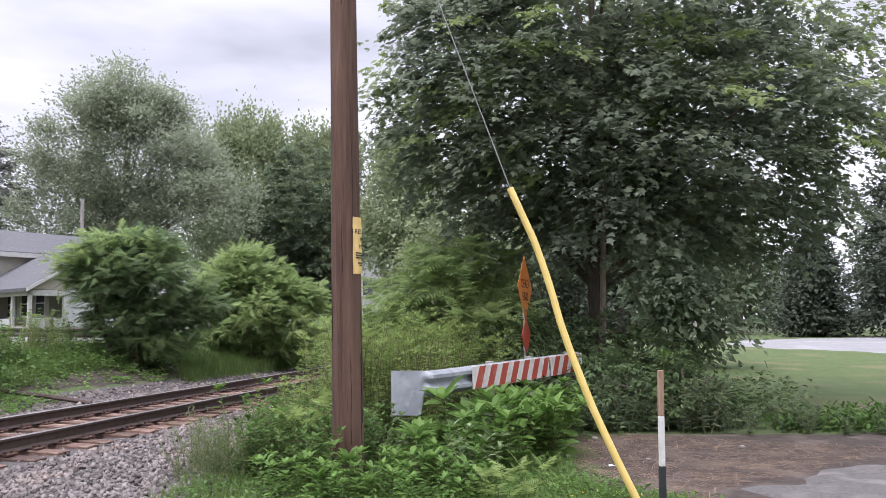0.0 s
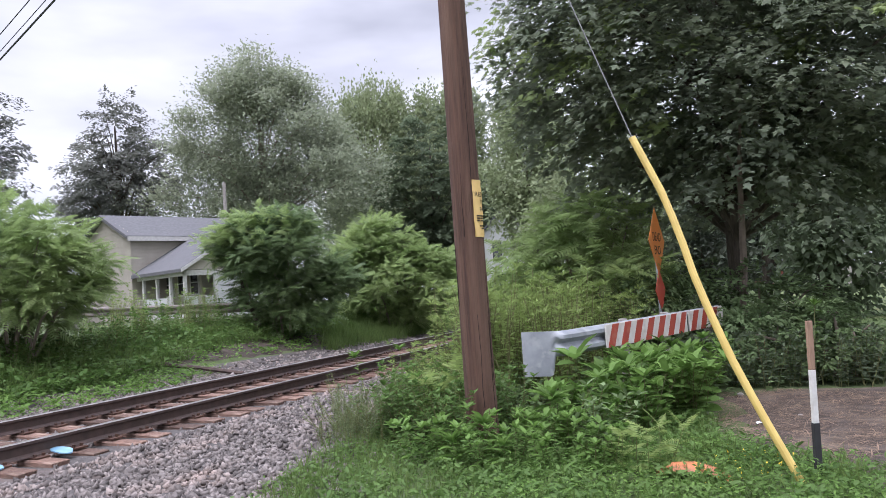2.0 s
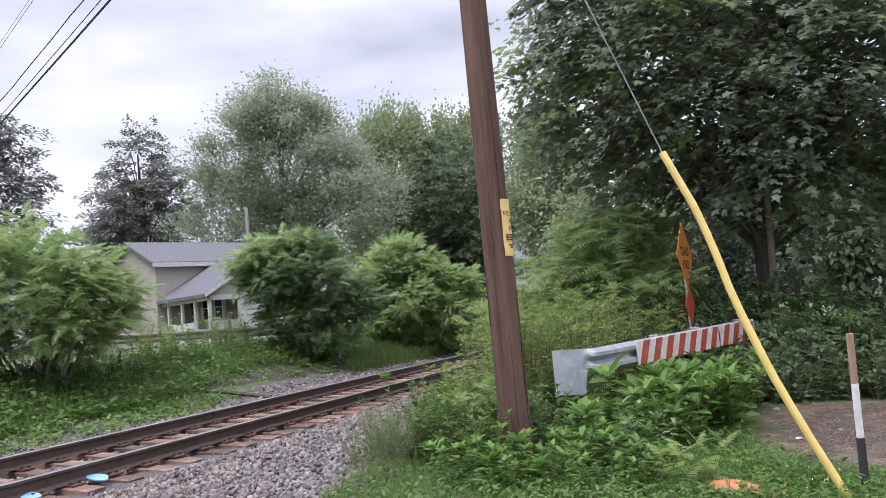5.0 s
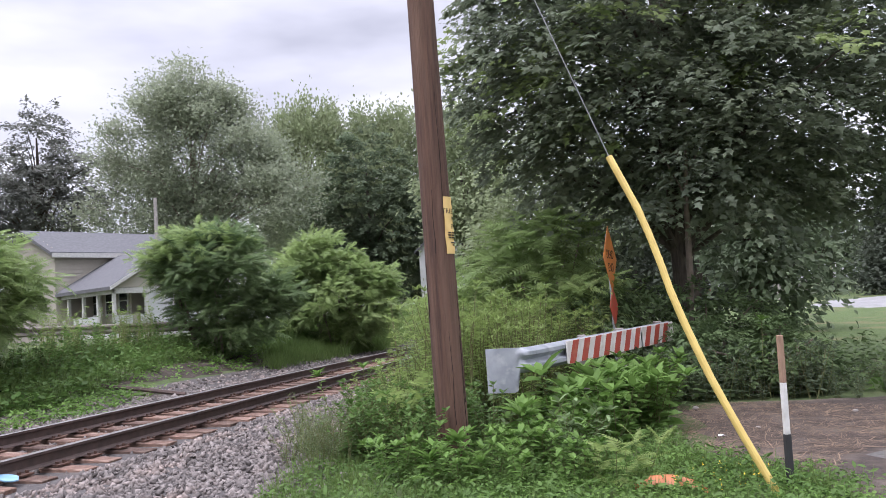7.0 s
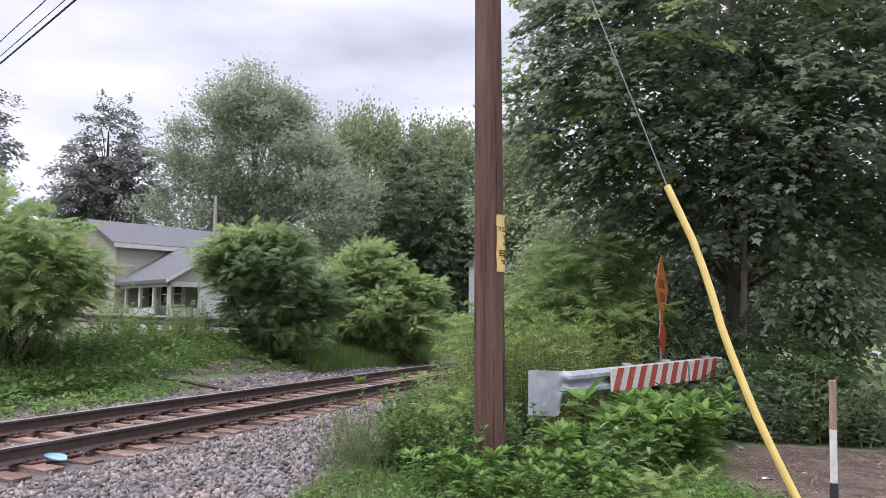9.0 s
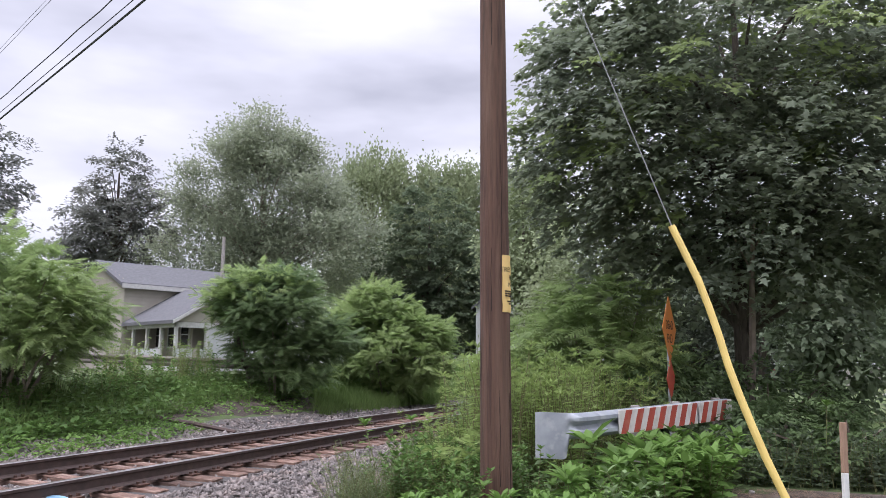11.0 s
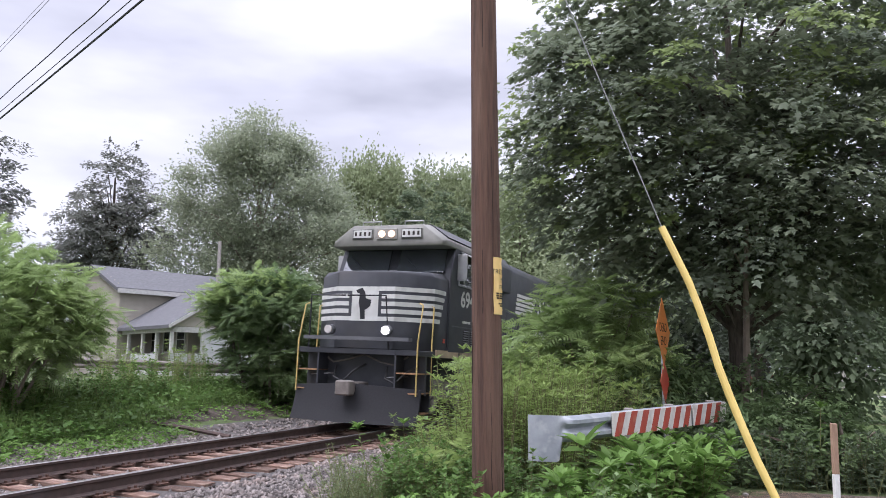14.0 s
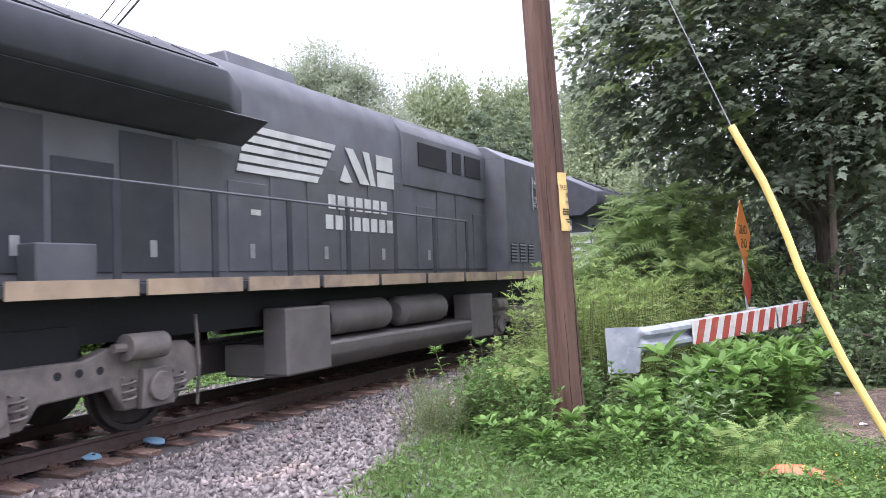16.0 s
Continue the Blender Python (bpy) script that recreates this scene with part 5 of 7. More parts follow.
def steps(parent, x, side, front, edge_mat, rail_mat, deck):
    """A stair well at a platform's corner: side plates, treads and two yellow grab rails."""
    d = 1 if front else -1
    y = side * 1.5
    yi = side * 0.95
    st = part("step_well", Shape().box(min(x, x - d * 0.78), min(yi, yi + side * 0.04), 0.35, max(x, x - d * 0.78), max(yi, yi + side * 0.04), deck), M_BODY, parent, "black step well", smooth_angle=0)
    for xs in (x - d * 0.78 - 0.04,):
        part("side_plate", Shape().box(xs, min(y, yi), 0.35, xs + 0.04, max(y, yi), deck), M_BODY, st, smooth_angle=0)
    for i, z in enumerate((0.38, 0.82, 1.25)):
        part("tread", Shape().box(min(x, x - d * 0.78) + 0.02, min(y, yi), z - 0.03, max(x, x - d * 0.78) - 0.02, max(y, yi), z), edge_mat, st, "step tread with orange edge", smooth_angle=0)
    for xx, lean in ((x + 0.02 * d, 0.22), (x - d * 0.8, 0.05)):
        rail_line(parent, [(xx, y, 0.75), (xx, y, deck + 0.15), (xx + lean * -d, y, deck + 1.0), (xx + lean * -d * 1.3, y * 0.93, deck + 1.05)], 0.017, rail_mat, "yellow grab rail")


def logo_marks(parent, x0, z0, y, scale=1.0, tall=1.0):
    """Plain shapes of a lettered mark: five bars, a slanted block and letter-like blocks, with two rows of blocks below."""
    e, f = y, y + 0.005
    lo, hi = min(e, f), max(e, f)
    s, h = scale, tall
    for i in range(5):
        z = z0 + (0.62 - 0.155 * i) * h
        cut = 0.12 * i * s
        part("bar", Shape().prism([(x0 + 0.05 * i, z), (x0 - 2.15 * s + cut, z), (x0 - 2.1 * s + cut, z - 0.11 * h), (x0 + 0.05 * i + 0.03, z - 0.11 * h)], "y", lo, hi), M_STRIPE, parent, "off-white bar", smooth_angle=0)
    x1 = x0 - 2.3 * s
    # a slanted leg, then two broad blocks of letter size
    part("mark", Shape().prism([(x1 + 0.05 * s, z0), (x1 - 0.1 * s, z0 + 0.3 * h), (x1 - 0.32 * s, z0), (x1 - 0.1 * s, z0 - 0.02)], "y", lo, hi), M_STRIPE, parent, "off-white slanted mark", smooth_angle=0)
    part("mark", Shape().prism([(x1 - 0.12 * s, z0 + 0.62 * h), (x1 - 0.36 * s, z0 + 0.62 * h), (x1 - 0.86 * s, z0), (x1 - 0.56 * s, z0)], "y", lo, hi), M_STRIPE, parent, "off-white slanted mark", smooth_angle=0)
    part("mark", Shape().prism([(x1 - 0.66 * s, z0 + 0.62 * h), (x1 - 0.86 * s, z0 + 0.62 * h), (x1 - 1.06 * s, z0), (x1 - 0.9 * s, z0)], "y", lo, hi), M_STRIPE, parent, "off-white block", smooth_angle=0)
    for a, b, c, d in ((1.1, 1.66, 0.33, 0.62), (1.12, 1.7, 0.0, 0.29)):
        part("mark", Shape().box(x1 - b * s, lo, z0 + c * h, x1 - a * s, hi, z0 + d * h - 0.004), M_STRIPE, parent, "off-white block", smooth_angle=0)
    for row, (n, st) in enumerate(((7, 0.0), (8, 0.08))):
        for i in range(n):
            xa = x1 + (0.4 + st - 0.27 * i) * s
            za = z0 - (0.52 + 0.36 * row) * h
            part("block", Shape().box(xa - 0.2 * s, lo, za, xa, hi, za + 0.25 * h), M_STRIPE, parent, "off-white letter-sized block", smooth_angle=0)


def platform(parent, L, deck, fuel, tank_style):
    part("deck", Shape().box(-L + 0.75, -1.52, deck - 0.12, -0.75, 1.52, deck), M_BODY, parent, "black walkway deck", bevel=0.01)
    part("frame_sill", Shape().box(-L + 1.6, -0.9, 1.05, -1.6, 0.9, deck - 0.12), M_DARKGRILLE, parent, "dark underframe", smooth_angle=0)
    for side in (1, -1):
        x = -1.7
        while x > -L + 2.2:
            x2 = max(-L + 1.7, x - 1.55)
            part("sill_band", Shape().box(x2 + 0.05, min(side * 1.52, side * 1.545), deck - 0.14, x - 0.02, max(side * 1.52, side * 1.545), deck + 0.04), M_SILL, parent, "dirty buff sill band", smooth_angle=0)
            x -= 1.6
    x0, x1 = fuel
    for side in (1, -1):
        y = side
        if tank_style == "round":
            pr = [(0.25, 0.34), (1.18 * 1, 0.34), (1.36, 0.5), (1.42, 0.8), (1.36, 1.08), (1.2, 1.18), (0.25, 1.18)]
            part("fuel_tank", Shape().prism([(y * a, b) for a, b in pr], "x", x1, x0), M_TANK, parent, "dusty rounded fuel tank", bevel=0.03)
            part("air_reservoir", Shape().tube([(x1 + 0.2, y * 1.2, 1.36), (x0 - 0.1, y * 1.2, 1.36)], 0.165, 16), M_TANK, parent, "long grey air reservoir")
        else:
            pr = [(0.25, 0.32), (1.15, 0.32), (1.42, 0.55), (1.42, 0.74), (1.05, 0.78), (0.25, 0.78)]
            part("fuel_tank", Shape().prism([(y * a, b) for a, b in pr], "x", x1, x0), M_TANK, parent, "dusty fuel tank", bevel=0.03)
            part("battery_box", Shape().box(x0 - 1.0, min(y * 1.0, y * 1.44), 0.36, x0 + 0.03, max(y * 1.0, y * 1.44), 1.3), M_TANK, parent, "grey equipment box", bevel=0.03)
            part("battery_box", Shape().box(x1 - 0.03, min(y * 1.0, y * 1.44), 0.36, x1 + 1.05, max(y * 1.0, y * 1.44), 1.28), M_TANK, parent, "grey equipment box", bevel=0.03)
            for a in (0, 1):
                xa = x0 - 1.25 - a * 2.1
                cy = [[(xx, y * 1.12 + rr * math.cos(w), 1.08 + rr * math.sin(w)) for w in (2 * math.pi * k / 18 for k in range(18))] for xx, rr in ((xa, 0.16), (xa - 0.1, 0.27), (xa - 1.6, 0.27), (xa - 1.7, 0.16))]
                part("air_reservoir", Shape().loft(cy), M_TANK, parent, "grey air reservoir")


def coupler_end(parent, x, d, deck):
    """Pilot, plow, coupler and hoses at one end; d = 1 looks to the front."""
    pl = []
    for y, dx in ((-1.56, -0.06), (-0.8, 0.14), (0.0, 0.24), (0.8, 0.14), (1.56, -0.06)):
        top = 0.98 - 0.06 * abs(y)
        pl.append([(x + d * (dx + 0.16), y, 0.13), (x + d * dx, y, 0.55), (x + d * (dx - 0.04), y, top), (x + d * (dx - 0.1), y, top), (x + d * (dx - 0.06), y, 0.55), (x + d * (dx + 0.09), y, 0.13)])
    part("plow", Shape().loft(pl), M_DARKGRILLE, parent, "black plow blade")
    part("end_plate", Shape().box(min(x - d * 0.55, x - d * 0.45), -1.5, 0.75, max(x - d * 0.55, x - d * 0.45), 1.5, deck), M_BODY, parent, "black end plate", smooth_angle=0)
    cable = [(x - d * 0.42, y, z) for y, z in ((-1.1, 1.62), (-0.8, 1.42), (-0.4, 1.5), (0.0, 1.62), (0.4, 1.46), (0.75, 1.4), (1.1, 1.6))]
    part("jumper_cable", Shape().tube(cable, 0.022, 6), M_TRUCK, parent, "grey hanging jumper cable")
    for y in (-1.05, 0.85):
        part("grab_iron", Shape().tube([(x - d * 0.42, y - 0.25, 1.12), (x - d * 0.3, y - 0.25, 1.12), (x - d * 0.3, y + 0.25, 1.16), (x - d * 0.42, y + 0.25, 1.16)], 0.014, 6), M_FRAMEWHITE, parent, "pale grab iron")
    part("coupler", Shape().box(min(x - d * 0.5, x + d * 0.35), -0.12, 0.76, max(x - d * 0.5, x + d * 0.35), 0.12, 1.0).box(min(x + d * 0.28, x + d * 0.55), -0.2, 0.72, max(x + d * 0.28, x + d * 0.55), 0.16, 1.04), M_TRUCK, parent, "steel coupler", bevel=0.03)
    for y in (-0.7, 0.6):
        pts = [(x - d * 0.4, y, 1.35), (x - d * 0.1, y + 0.1, 1.1), (x - d * 0.05, y + 0.35, 1.0), (x - d * 0.1, y + 0.6, 1.25), (x - d * 0.4, y + 0.75, 1.4)]
        part("hose", Shape().tube(pts, 0.025, 6), M_HOSE, parent, "hanging rubber hose")


def stanchion_run(parent, xs, side, deck, top, slope=None):
    y = side * 1.49
    for x in xs:
        part("stanchion", Shape().box(x - 0.05, min(y, y + side * 0.02), deck - 0.16, x + 0.05, max(y, y + side * 0.02), deck + top), M_BODY, parent, "flat dark stanchion", smooth_angle=0)
    rail_line(parent, [(x, y, deck + top) for x in xs], 0.02, M_BODYGREY, "long thin handrail")


def build_lead_unit():
    """A wide-nosed six-axle unit, cab first; x runs forward from the rear, 0 at the front coupler."""
    L, deck = 22.6, 1.74
    t = thing("lead_locomotive", pose(0, 0, 0), "black six-axle diesel locomotive with white nose stripes, running cab first", "locomotive")
    for xc in (-4.3, -18.3):
        truck(t, xc, "cast")
    platform(t, L, deck, (-8.1, -14.7), "round")
    coupler_end(t, -0.75, 1, deck)
    coupler_end(t, -L + 0.75, -1, deck)
    # nose and cab: rings of half widths along x
    F = -1.05

    def ring(x, w, z0, z1, ch):
        return [(x, -w, z0), (x, w, z0), (x, w, z1 - ch), (x, w - ch, z1), (x, -w + ch, z1), (x, -w, z1 - ch)]
    nose = Shape().loft([ring(F, 0.75, deck, 3.54, 0.06), ring(F - 0.6, 1.48, deck, 3.56, 0.12), ring(F - 0.9, 1.5, deck, 3.58, 0.14), ring(F - 1.5, 1.5, deck, 3.62, 0.16)])
    part("nose", nose, M_BODY, t, "black wide nose with bevelled sides", bevel=0.02)
    part("cab", Shape().prism([(F - 1.42, deck), (F - 1.42, 3.6), (F - 1.74, 4.3), (F - 4.2, 4.3), (F - 4.2, deck)], "y", -1.55, 1.55), M_BODY, t, "black cab", bevel=0.015)
    brow = [[(x, -w, z0), (x, w, z0), (x, w, z1 - 0.05), (x, w - 0.52, z1 + 0.34), (x, -w + 0.52, z1 + 0.34), (x, -w, z1 - 0.05)] for x, w, z0, z1 in ((F - 1.0, 1.46, 4.27, 4.44), (F - 1.2, 1.56, 4.27, 4.46), (F - 4.2, 1.56, 4.27, 4.46))]
    part("cab_roof", Shape().loft(brow), M_BAND, t, "grey cab roof band with chamfered sides", bevel=0.015)
    part("roof_cover", Shape().prism([(-1.5, 4.5), (1.5, 4.5), (1.02, 4.84), (-1.02, 4.84)], "x", F - 4.25, F - 1.35), M_BODY, t, "black cab roof", smooth_angle=0)
    # windscreens
    for y0, y1 in ((0.12, 1.38), (-1.38, -0.12)):
        ws = Shape().add([(F - 1.37, y0, 3.68), (F - 1.37, y1, 3.66), (F - 1.66, y1 - 0.04, 4.25), (F - 1.66, y0, 4.25), (F - 1.42, y0, 3.68), (F - 1.42, y1, 3.66), (F - 1.71, y1 - 0.04, 4.25), (F - 1.71, y0, 4.25)],
                         [(0, 1, 2, 3), (7, 6, 5, 4), (0, 4, 5, 1), (1, 5, 6, 2), (2, 6, 7, 3), (3, 7, 4, 0)])
        part("windscreen", ws, M_LOCOGLASS, t, "dark windscreen", smooth_angle=0)
        part("wiper", Shape().tube([(F - 1.36, y0 + 0.5, 3.84), (F - 1.46, y0 + 0.2, 4.05)], 0.012, 5), M_DARKGRILLE, t)
    # head lamps, number boards as plain bars, ditch lights
    for y in (-0.13, 0.13):
        part("headlight", Shape().tube([(F - 1.010, y, 4.56), (F - 0.940, y, 4.56)], 0.088, 16), M_LAMP, t, "lit warm headlight")
    part("headlight_box", Shape().box(F - 1.020, -0.28, 4.42, F - 0.970, 0.28, 4.7), M_BAND, t, bevel=0.015)
    for sgn in (1, -1):
        nb = part("number_board", Shape().box(F - 1.010, min(sgn * 0.38, sgn * 0.95), 4.44, F - 0.965, max(sgn * 0.38, sgn * 0.95), 4.7), M_BAND, t, "number board with dark bars", bevel=0.015)
        part("board_rim", Shape().box(F - 0.967, min(sgn * 0.4, sgn * 0.93), 4.46, F - 0.960, max(sgn * 0.4, sgn * 0.93), 4.68), M_DARKGRILLE, nb, smooth_angle=0)
        part("board_face", Shape().box(F - 0.961, min(sgn * 0.415, sgn * 0.915), 4.475, F - 0.957, max(sgn * 0.415, sgn * 0.915), 4.665), M_STRIPE, nb, smooth_angle=0)
        for i in range(4):
            yb = sgn * (0.47 + 0.125 * i) - 0.0
            part("bar", Shape().box(F - 0.958, yb - 0.028, 4.52, F - 0.953, yb + 0.028, 4.62), M_INK, nb, smooth_angle=0)
        lit = sgn > 0
        part("ditch_light", Shape().tube([(F + 0.28, sgn * 0.72, 2.16), (F + 0.38, sgn * 0.72, 2.16)], 0.09, 18), M_DITCH if lit else M_UNLIT, t, "bright lit ditch light" if lit else "unlit ditch light")
        part("lamp_ring", Shape().tube([(F + 0.22, sgn * 0.72, 2.16), (F + 0.34, sgn * 0.72, 2.16)], 0.12, 18), M_BODYGREY, t)
    part("front_beam", Shape().box(F + 0.22, -1.32, 1.93, F + 0.42, 1.32, 2.01), M_BODYGREY, t, "pale edge of the front walkway", smooth_angle=0)
    part("front_platform", Shape().box(F - 0.6, -1.5, deck - 0.1, F + 0.25, 1.5, deck), M_BODY, t, smooth_angle=0)
    # white stripes over the nose: front, bevel and side
    for i in range(5):
        za, zb = 3.17 - 0.172 * i, 3.07 - 0.172 * i
        e = 0.004

        def strip(pts):
            v = [(x, y, zb) for x, y in pts] + [(x, y, za) for x, y in pts]
            n = len(pts)
            q = [(x - 0.006 * (1 if abs(y) < 0.8 else 0), y * 0.996, z) for x, y, z in v]
            fs = [(k, k + 1, n + k + 1, n + k) for k in range(n - 1)]
            m2 = [tuple(2 * n + j for j in f[::-1]) for f in fs]
            rim = [(0, n, 3 * n, 2 * n), (n - 1, 3 * n - 1, 4 * n - 1, 2 * n - 1)]
            return Shape().add(v + q, fs + m2 + rim)
        back = F - 1.25 + 0.085 * i
        for sgn in (1, -1):
            inner = 0.3 if i in (0, 4) else 0.42
            part("nose_stripe", strip([(F + e, sgn * inner), (F + e, sgn * (0.75 + e)), (F - 0.6 + e, sgn * (1.48 + 2 * e)), (F - 0.9, sgn * (1.5 + 2 * e)), (back, sgn * (1.504 + e))]), M_STRIPE, t, "off-white nose stripe", smooth_angle=0)
    part("nose_panel", Shape().box(F + 0.002, -0.34, 2.38, F + 0.006, 0.34, 3.17), M_STRIPE, t, "off-white panel on the nose", smooth_angle=0)
    part("nose_emblem", Shape().prism([(-0.1, 2.42), (0.02, 2.42), (0.0, 2.62), (0.14, 2.72), (0.16, 2.86), (0.02, 2.9), (0.0, 3.02), (-0.08, 3.14), (-0.14, 3.12), (-0.24, 3.08), (-0.2, 3.02), (-0.14, 3.0), (-0.16, 2.8), (-0.12, 2.62)], "x", F + 0.006, F + 0.012), M_DARKGRILLE, t, "dark emblem shape", smooth_angle=0)
    # side windows, mirrors, visor
    for sgn in (1, -1):
        y = sgn * 1.552
        a, b = F - 1.95, F - 3.6
        part("side_window", Shape().box(b, min(y, y + sgn * 0.006), 3.42, a, max(y, y + sgn * 0.006), 4.12), M_LOCOGLASS, t, "dark side window", smooth_angle=0)
        fr = Shape()
        for xa in (a, a - 0.38, b + 0.42, b):
            fr.box(xa - 0.025, min(y, y + sgn * 0.03), 3.38, xa + 0.025, max(y, y + sgn * 0.03), 4.16)
        fr.box(b, min(y, y + sgn * 0.03), 3.38, a, max(y, y + sgn * 0.03), 3.43)
        part("window_frame", fr, M_FRAMEWHITE, t, "light metal window frame", smooth_angle=0)
        part("mirror", Shape().box(a + 0.06, min(y, y + sgn * 0.25), 3.5, a + 0.1, max(y + sgn * 0.02, y + sgn * 0.25), 4.16), M_FRAMEWHITE, t, "tall side mirror", bevel=0.01)
        part("visor", Shape().prism([(y, 4.26), (y + sgn * 0.28, 4.12), (y + sgn * 0.28, 4.1), (y, 4.22)], "x", b - 0.1, a - 0.1), M_FRAMEWHITE, t, "pale sun visor")
        part("cab_lettering", text_mesh("6945", 0.56, 0.002, bold=0.012), M_STRIPE, t, "white road number", m=pose(F - 2.85, y + sgn * 0.003, 3.06, 90, 0, 180 if sgn > 0 else 0) @ Matrix.Diagonal((1.22, 1, 1, 1)))
        for i in range(6):
            part("print_bar", Shape().box(F - 2.35 - 0.1 * i - 0.07, min(y, y + sgn * 0.004), 2.48, F - 2.35 - 0.1 * i, max(y, y + sgn * 0.004), 2.54), M_STRIPE, t, "small illegible white print", smooth_angle=0)
        part("red_placard", Shape().box(F - 1.3, min(sgn * 1.504, sgn * 1.51), 1.95, F - 1.15, max(sgn * 1.504, sgn * 1.51), 2.05), M_RED, t, "small red placard", smooth_angle=0)
        for i in range(3):
            louvre(t, F - 2.8 - 0.52 * i, F - 2.43 - 0.52 * i, 1.92, 2.32, y, 7) if sgn > 0 else None
        part("panel_seam", Shape().box(F - 4.2, min(y, y + sgn * 0.012), 2.36, F - 1.6, max(y, y + sgn * 0.012), 2.39), M_BODYGREY, t, "raised panel edge", smooth_angle=0)
        steps(t, -0.75, sgn, True, M_STEPEDGE, M_YRAIL, deck)
        steps(t, -L + 0.75, sgn, False, M_STEPEDGE, M_YRAIL, deck)
        # side boxes behind the cab
        part("side_box", Shape().prism([(F - 4.2, deck), (F - 4.2, 3.3), (F - 5.3, 3.1), (F - 6.1, 2.4), (F - 6.1, deck)], "y", min(sgn * 0.85, sgn * 1.4), max(sgn * 0.85, sgn * 1.4)), M_BODY, t, "black equipment box behind the cab", bevel=0.02)
        part("pale_duct", Shape().prism([(F - 5.7, 2.2), (F - 5.45, 3.18), (F - 5.95, 3.1), (F - 6.15, 2.2)], "y", min(sgn * 1.4, sgn * 1.43), max(sgn * 1.4, sgn * 1.43)), M_BODYGREY, t, "pale grey duct plate", smooth_angle=0)
        part("intake_grille", Shape().box(F - 5.3, min(sgn * 0.96, sgn * 1.02), 3.35, F - 4.3, max(sgn * 0.96, sgn * 1.02), 4.15), M_DARKGRILLE, t, "dark intake grille", smooth_angle=0)
    # long hood
    hood = [(-0.92, deck), (0.92, deck), (0.92, 4.5), (0.74, 4.82), (-0.74, 4.82), (-0.92, 4.5)]
    part("hood", Shape().prism(hood, "x", -L + 0.95, F - 4.2), M_BODY, t, "long black engine hood", bevel=0.02)
    part("brake_housing", Shape().prism([(-1.1, 3.75), (1.1, 3.75), (1.12, 4.5), (0.9, 4.84), (-0.9, 4.84), (-1.12, 4.5)], "x", F - 8.1, F - 4.25), M_BODY, t, "raised black roof housing", bevel=0.02)
    rad = [(-1.14, 3.6), (-0.92, 3.48), (0.92, 3.48), (1.14, 3.6), (1.1, 4.6), (0.9, 4.9), (-0.9, 4.9), (-1.1, 4.6)]
    part("radiator_housing", Shape().prism(rad, "x", -L + 1.0, -L + 6.4), M_BODY, t, "slightly flared black radiator housing", bevel=0.02)
    for sgn in (1, -1):
        part("radiator_grille", Shape().prism([(sgn * 1.138, 3.68), (sgn * 1.106, 4.52), (sgn * 1.117, 4.52), (sgn * 1.149, 3.68)], "x", -L + 1.6, -L + 6.2), M_DARKGRILLE, t, "dark radiator grille", smooth_angle=0)
        y = sgn * 0.922
        logo_marks(t, -10.5, 3.28, y + sgn * 0.02, 1.2, 0.96)
        # hood doors: seams, latches, wear
        x = F - 4.8
        rngd = random.Random(3)
        while x > -L + 2.2:
            part("door_seam", Shape().box(x - 0.015, min(y, y + sgn * 0.012), deck + 0.1, x + 0.015, max(y, y + sgn * 0.012), 3.1), M_BODYGREY, t, smooth_angle=0)
            z = rngd.uniform(2.0, 2.9)
            part("latch", Shape().box(x - 0.25, min(y, y + sgn * 0.03), z, x - 0.19, max(y, y + sgn * 0.03), z + 0.14), M_FRAMEWHITE, t, "small worn latch", smooth_angle=0)
            x -= 0.86
        for k in (0, 1):
            louvre(t, -L + 2.0 + 0.7 * k, -L + 2.5 + 0.7 * k, 2.05, 2.6, y, 6) if sgn > 0 else None
        for i in range(4):
            part("rear_stripe", Shape().prism([(-L + 0.96, 3.2 - 0.26 * i), (-L + 1.25, 3.2 - 0.26 * i), (-L + 1.32, 3.06 - 0.26 * i), (-L + 0.96, 3.06 - 0.26 * i)], "y", min(y, y + sgn * 0.006), max(y, y + sgn * 0.006)), M_STRIPE, t, "short off-white stripe", smooth_angle=0)
        xs = [F - 6.35, F - 7.6]
        stanchion_run(t, xs, sgn, deck, 1.3)
        stanchion_run(t, [F - 7.6 - 1.32 * i for i in range(9)], sgn, deck, 0.98)
    for xf in (-L + 2.9, -L + 4.1, -L + 5.3):
        part("fan", Shape().tube([(xf, 0, 4.8), (xf, 0, 4.97)], 0.62, 20), M_BODYGREY, t, "round roof fan housing")
    for sgn in (-0.55, 0.6):
        rail_line(t, [(F - 1.25, sgn - 0.25, 4.78), (F - 1.25, sgn - 0.25, 4.92), (F - 1.25, sgn + 0.25, 4.92), (F - 1.25, sgn + 0.25, 4.78)], 0.018, M_FRAMEWHITE, "roof grab iron")
    part("exhaust", Shape().box(F - 10.2, -0.3, 4.7, F - 9.4, 0.3, 4.95), M_DARKGRILLE, t, bevel=0.02)
    # front hand rails across the nose
    rail_line(t, [(F + 0.2, -1.3, deck), (F + 0.2, -1.3, 2.95), (F + 0.2, -0.4, 2.95)], 0.02, M_DARKGRILLE)
    rail_line(t, [(F + 0.2, 0.75, deck), (F + 0.2, 0.62, 2.95), (F + 0.2, -0.35, 2.95)], 0.02, M_DARKGRILLE)
    return t


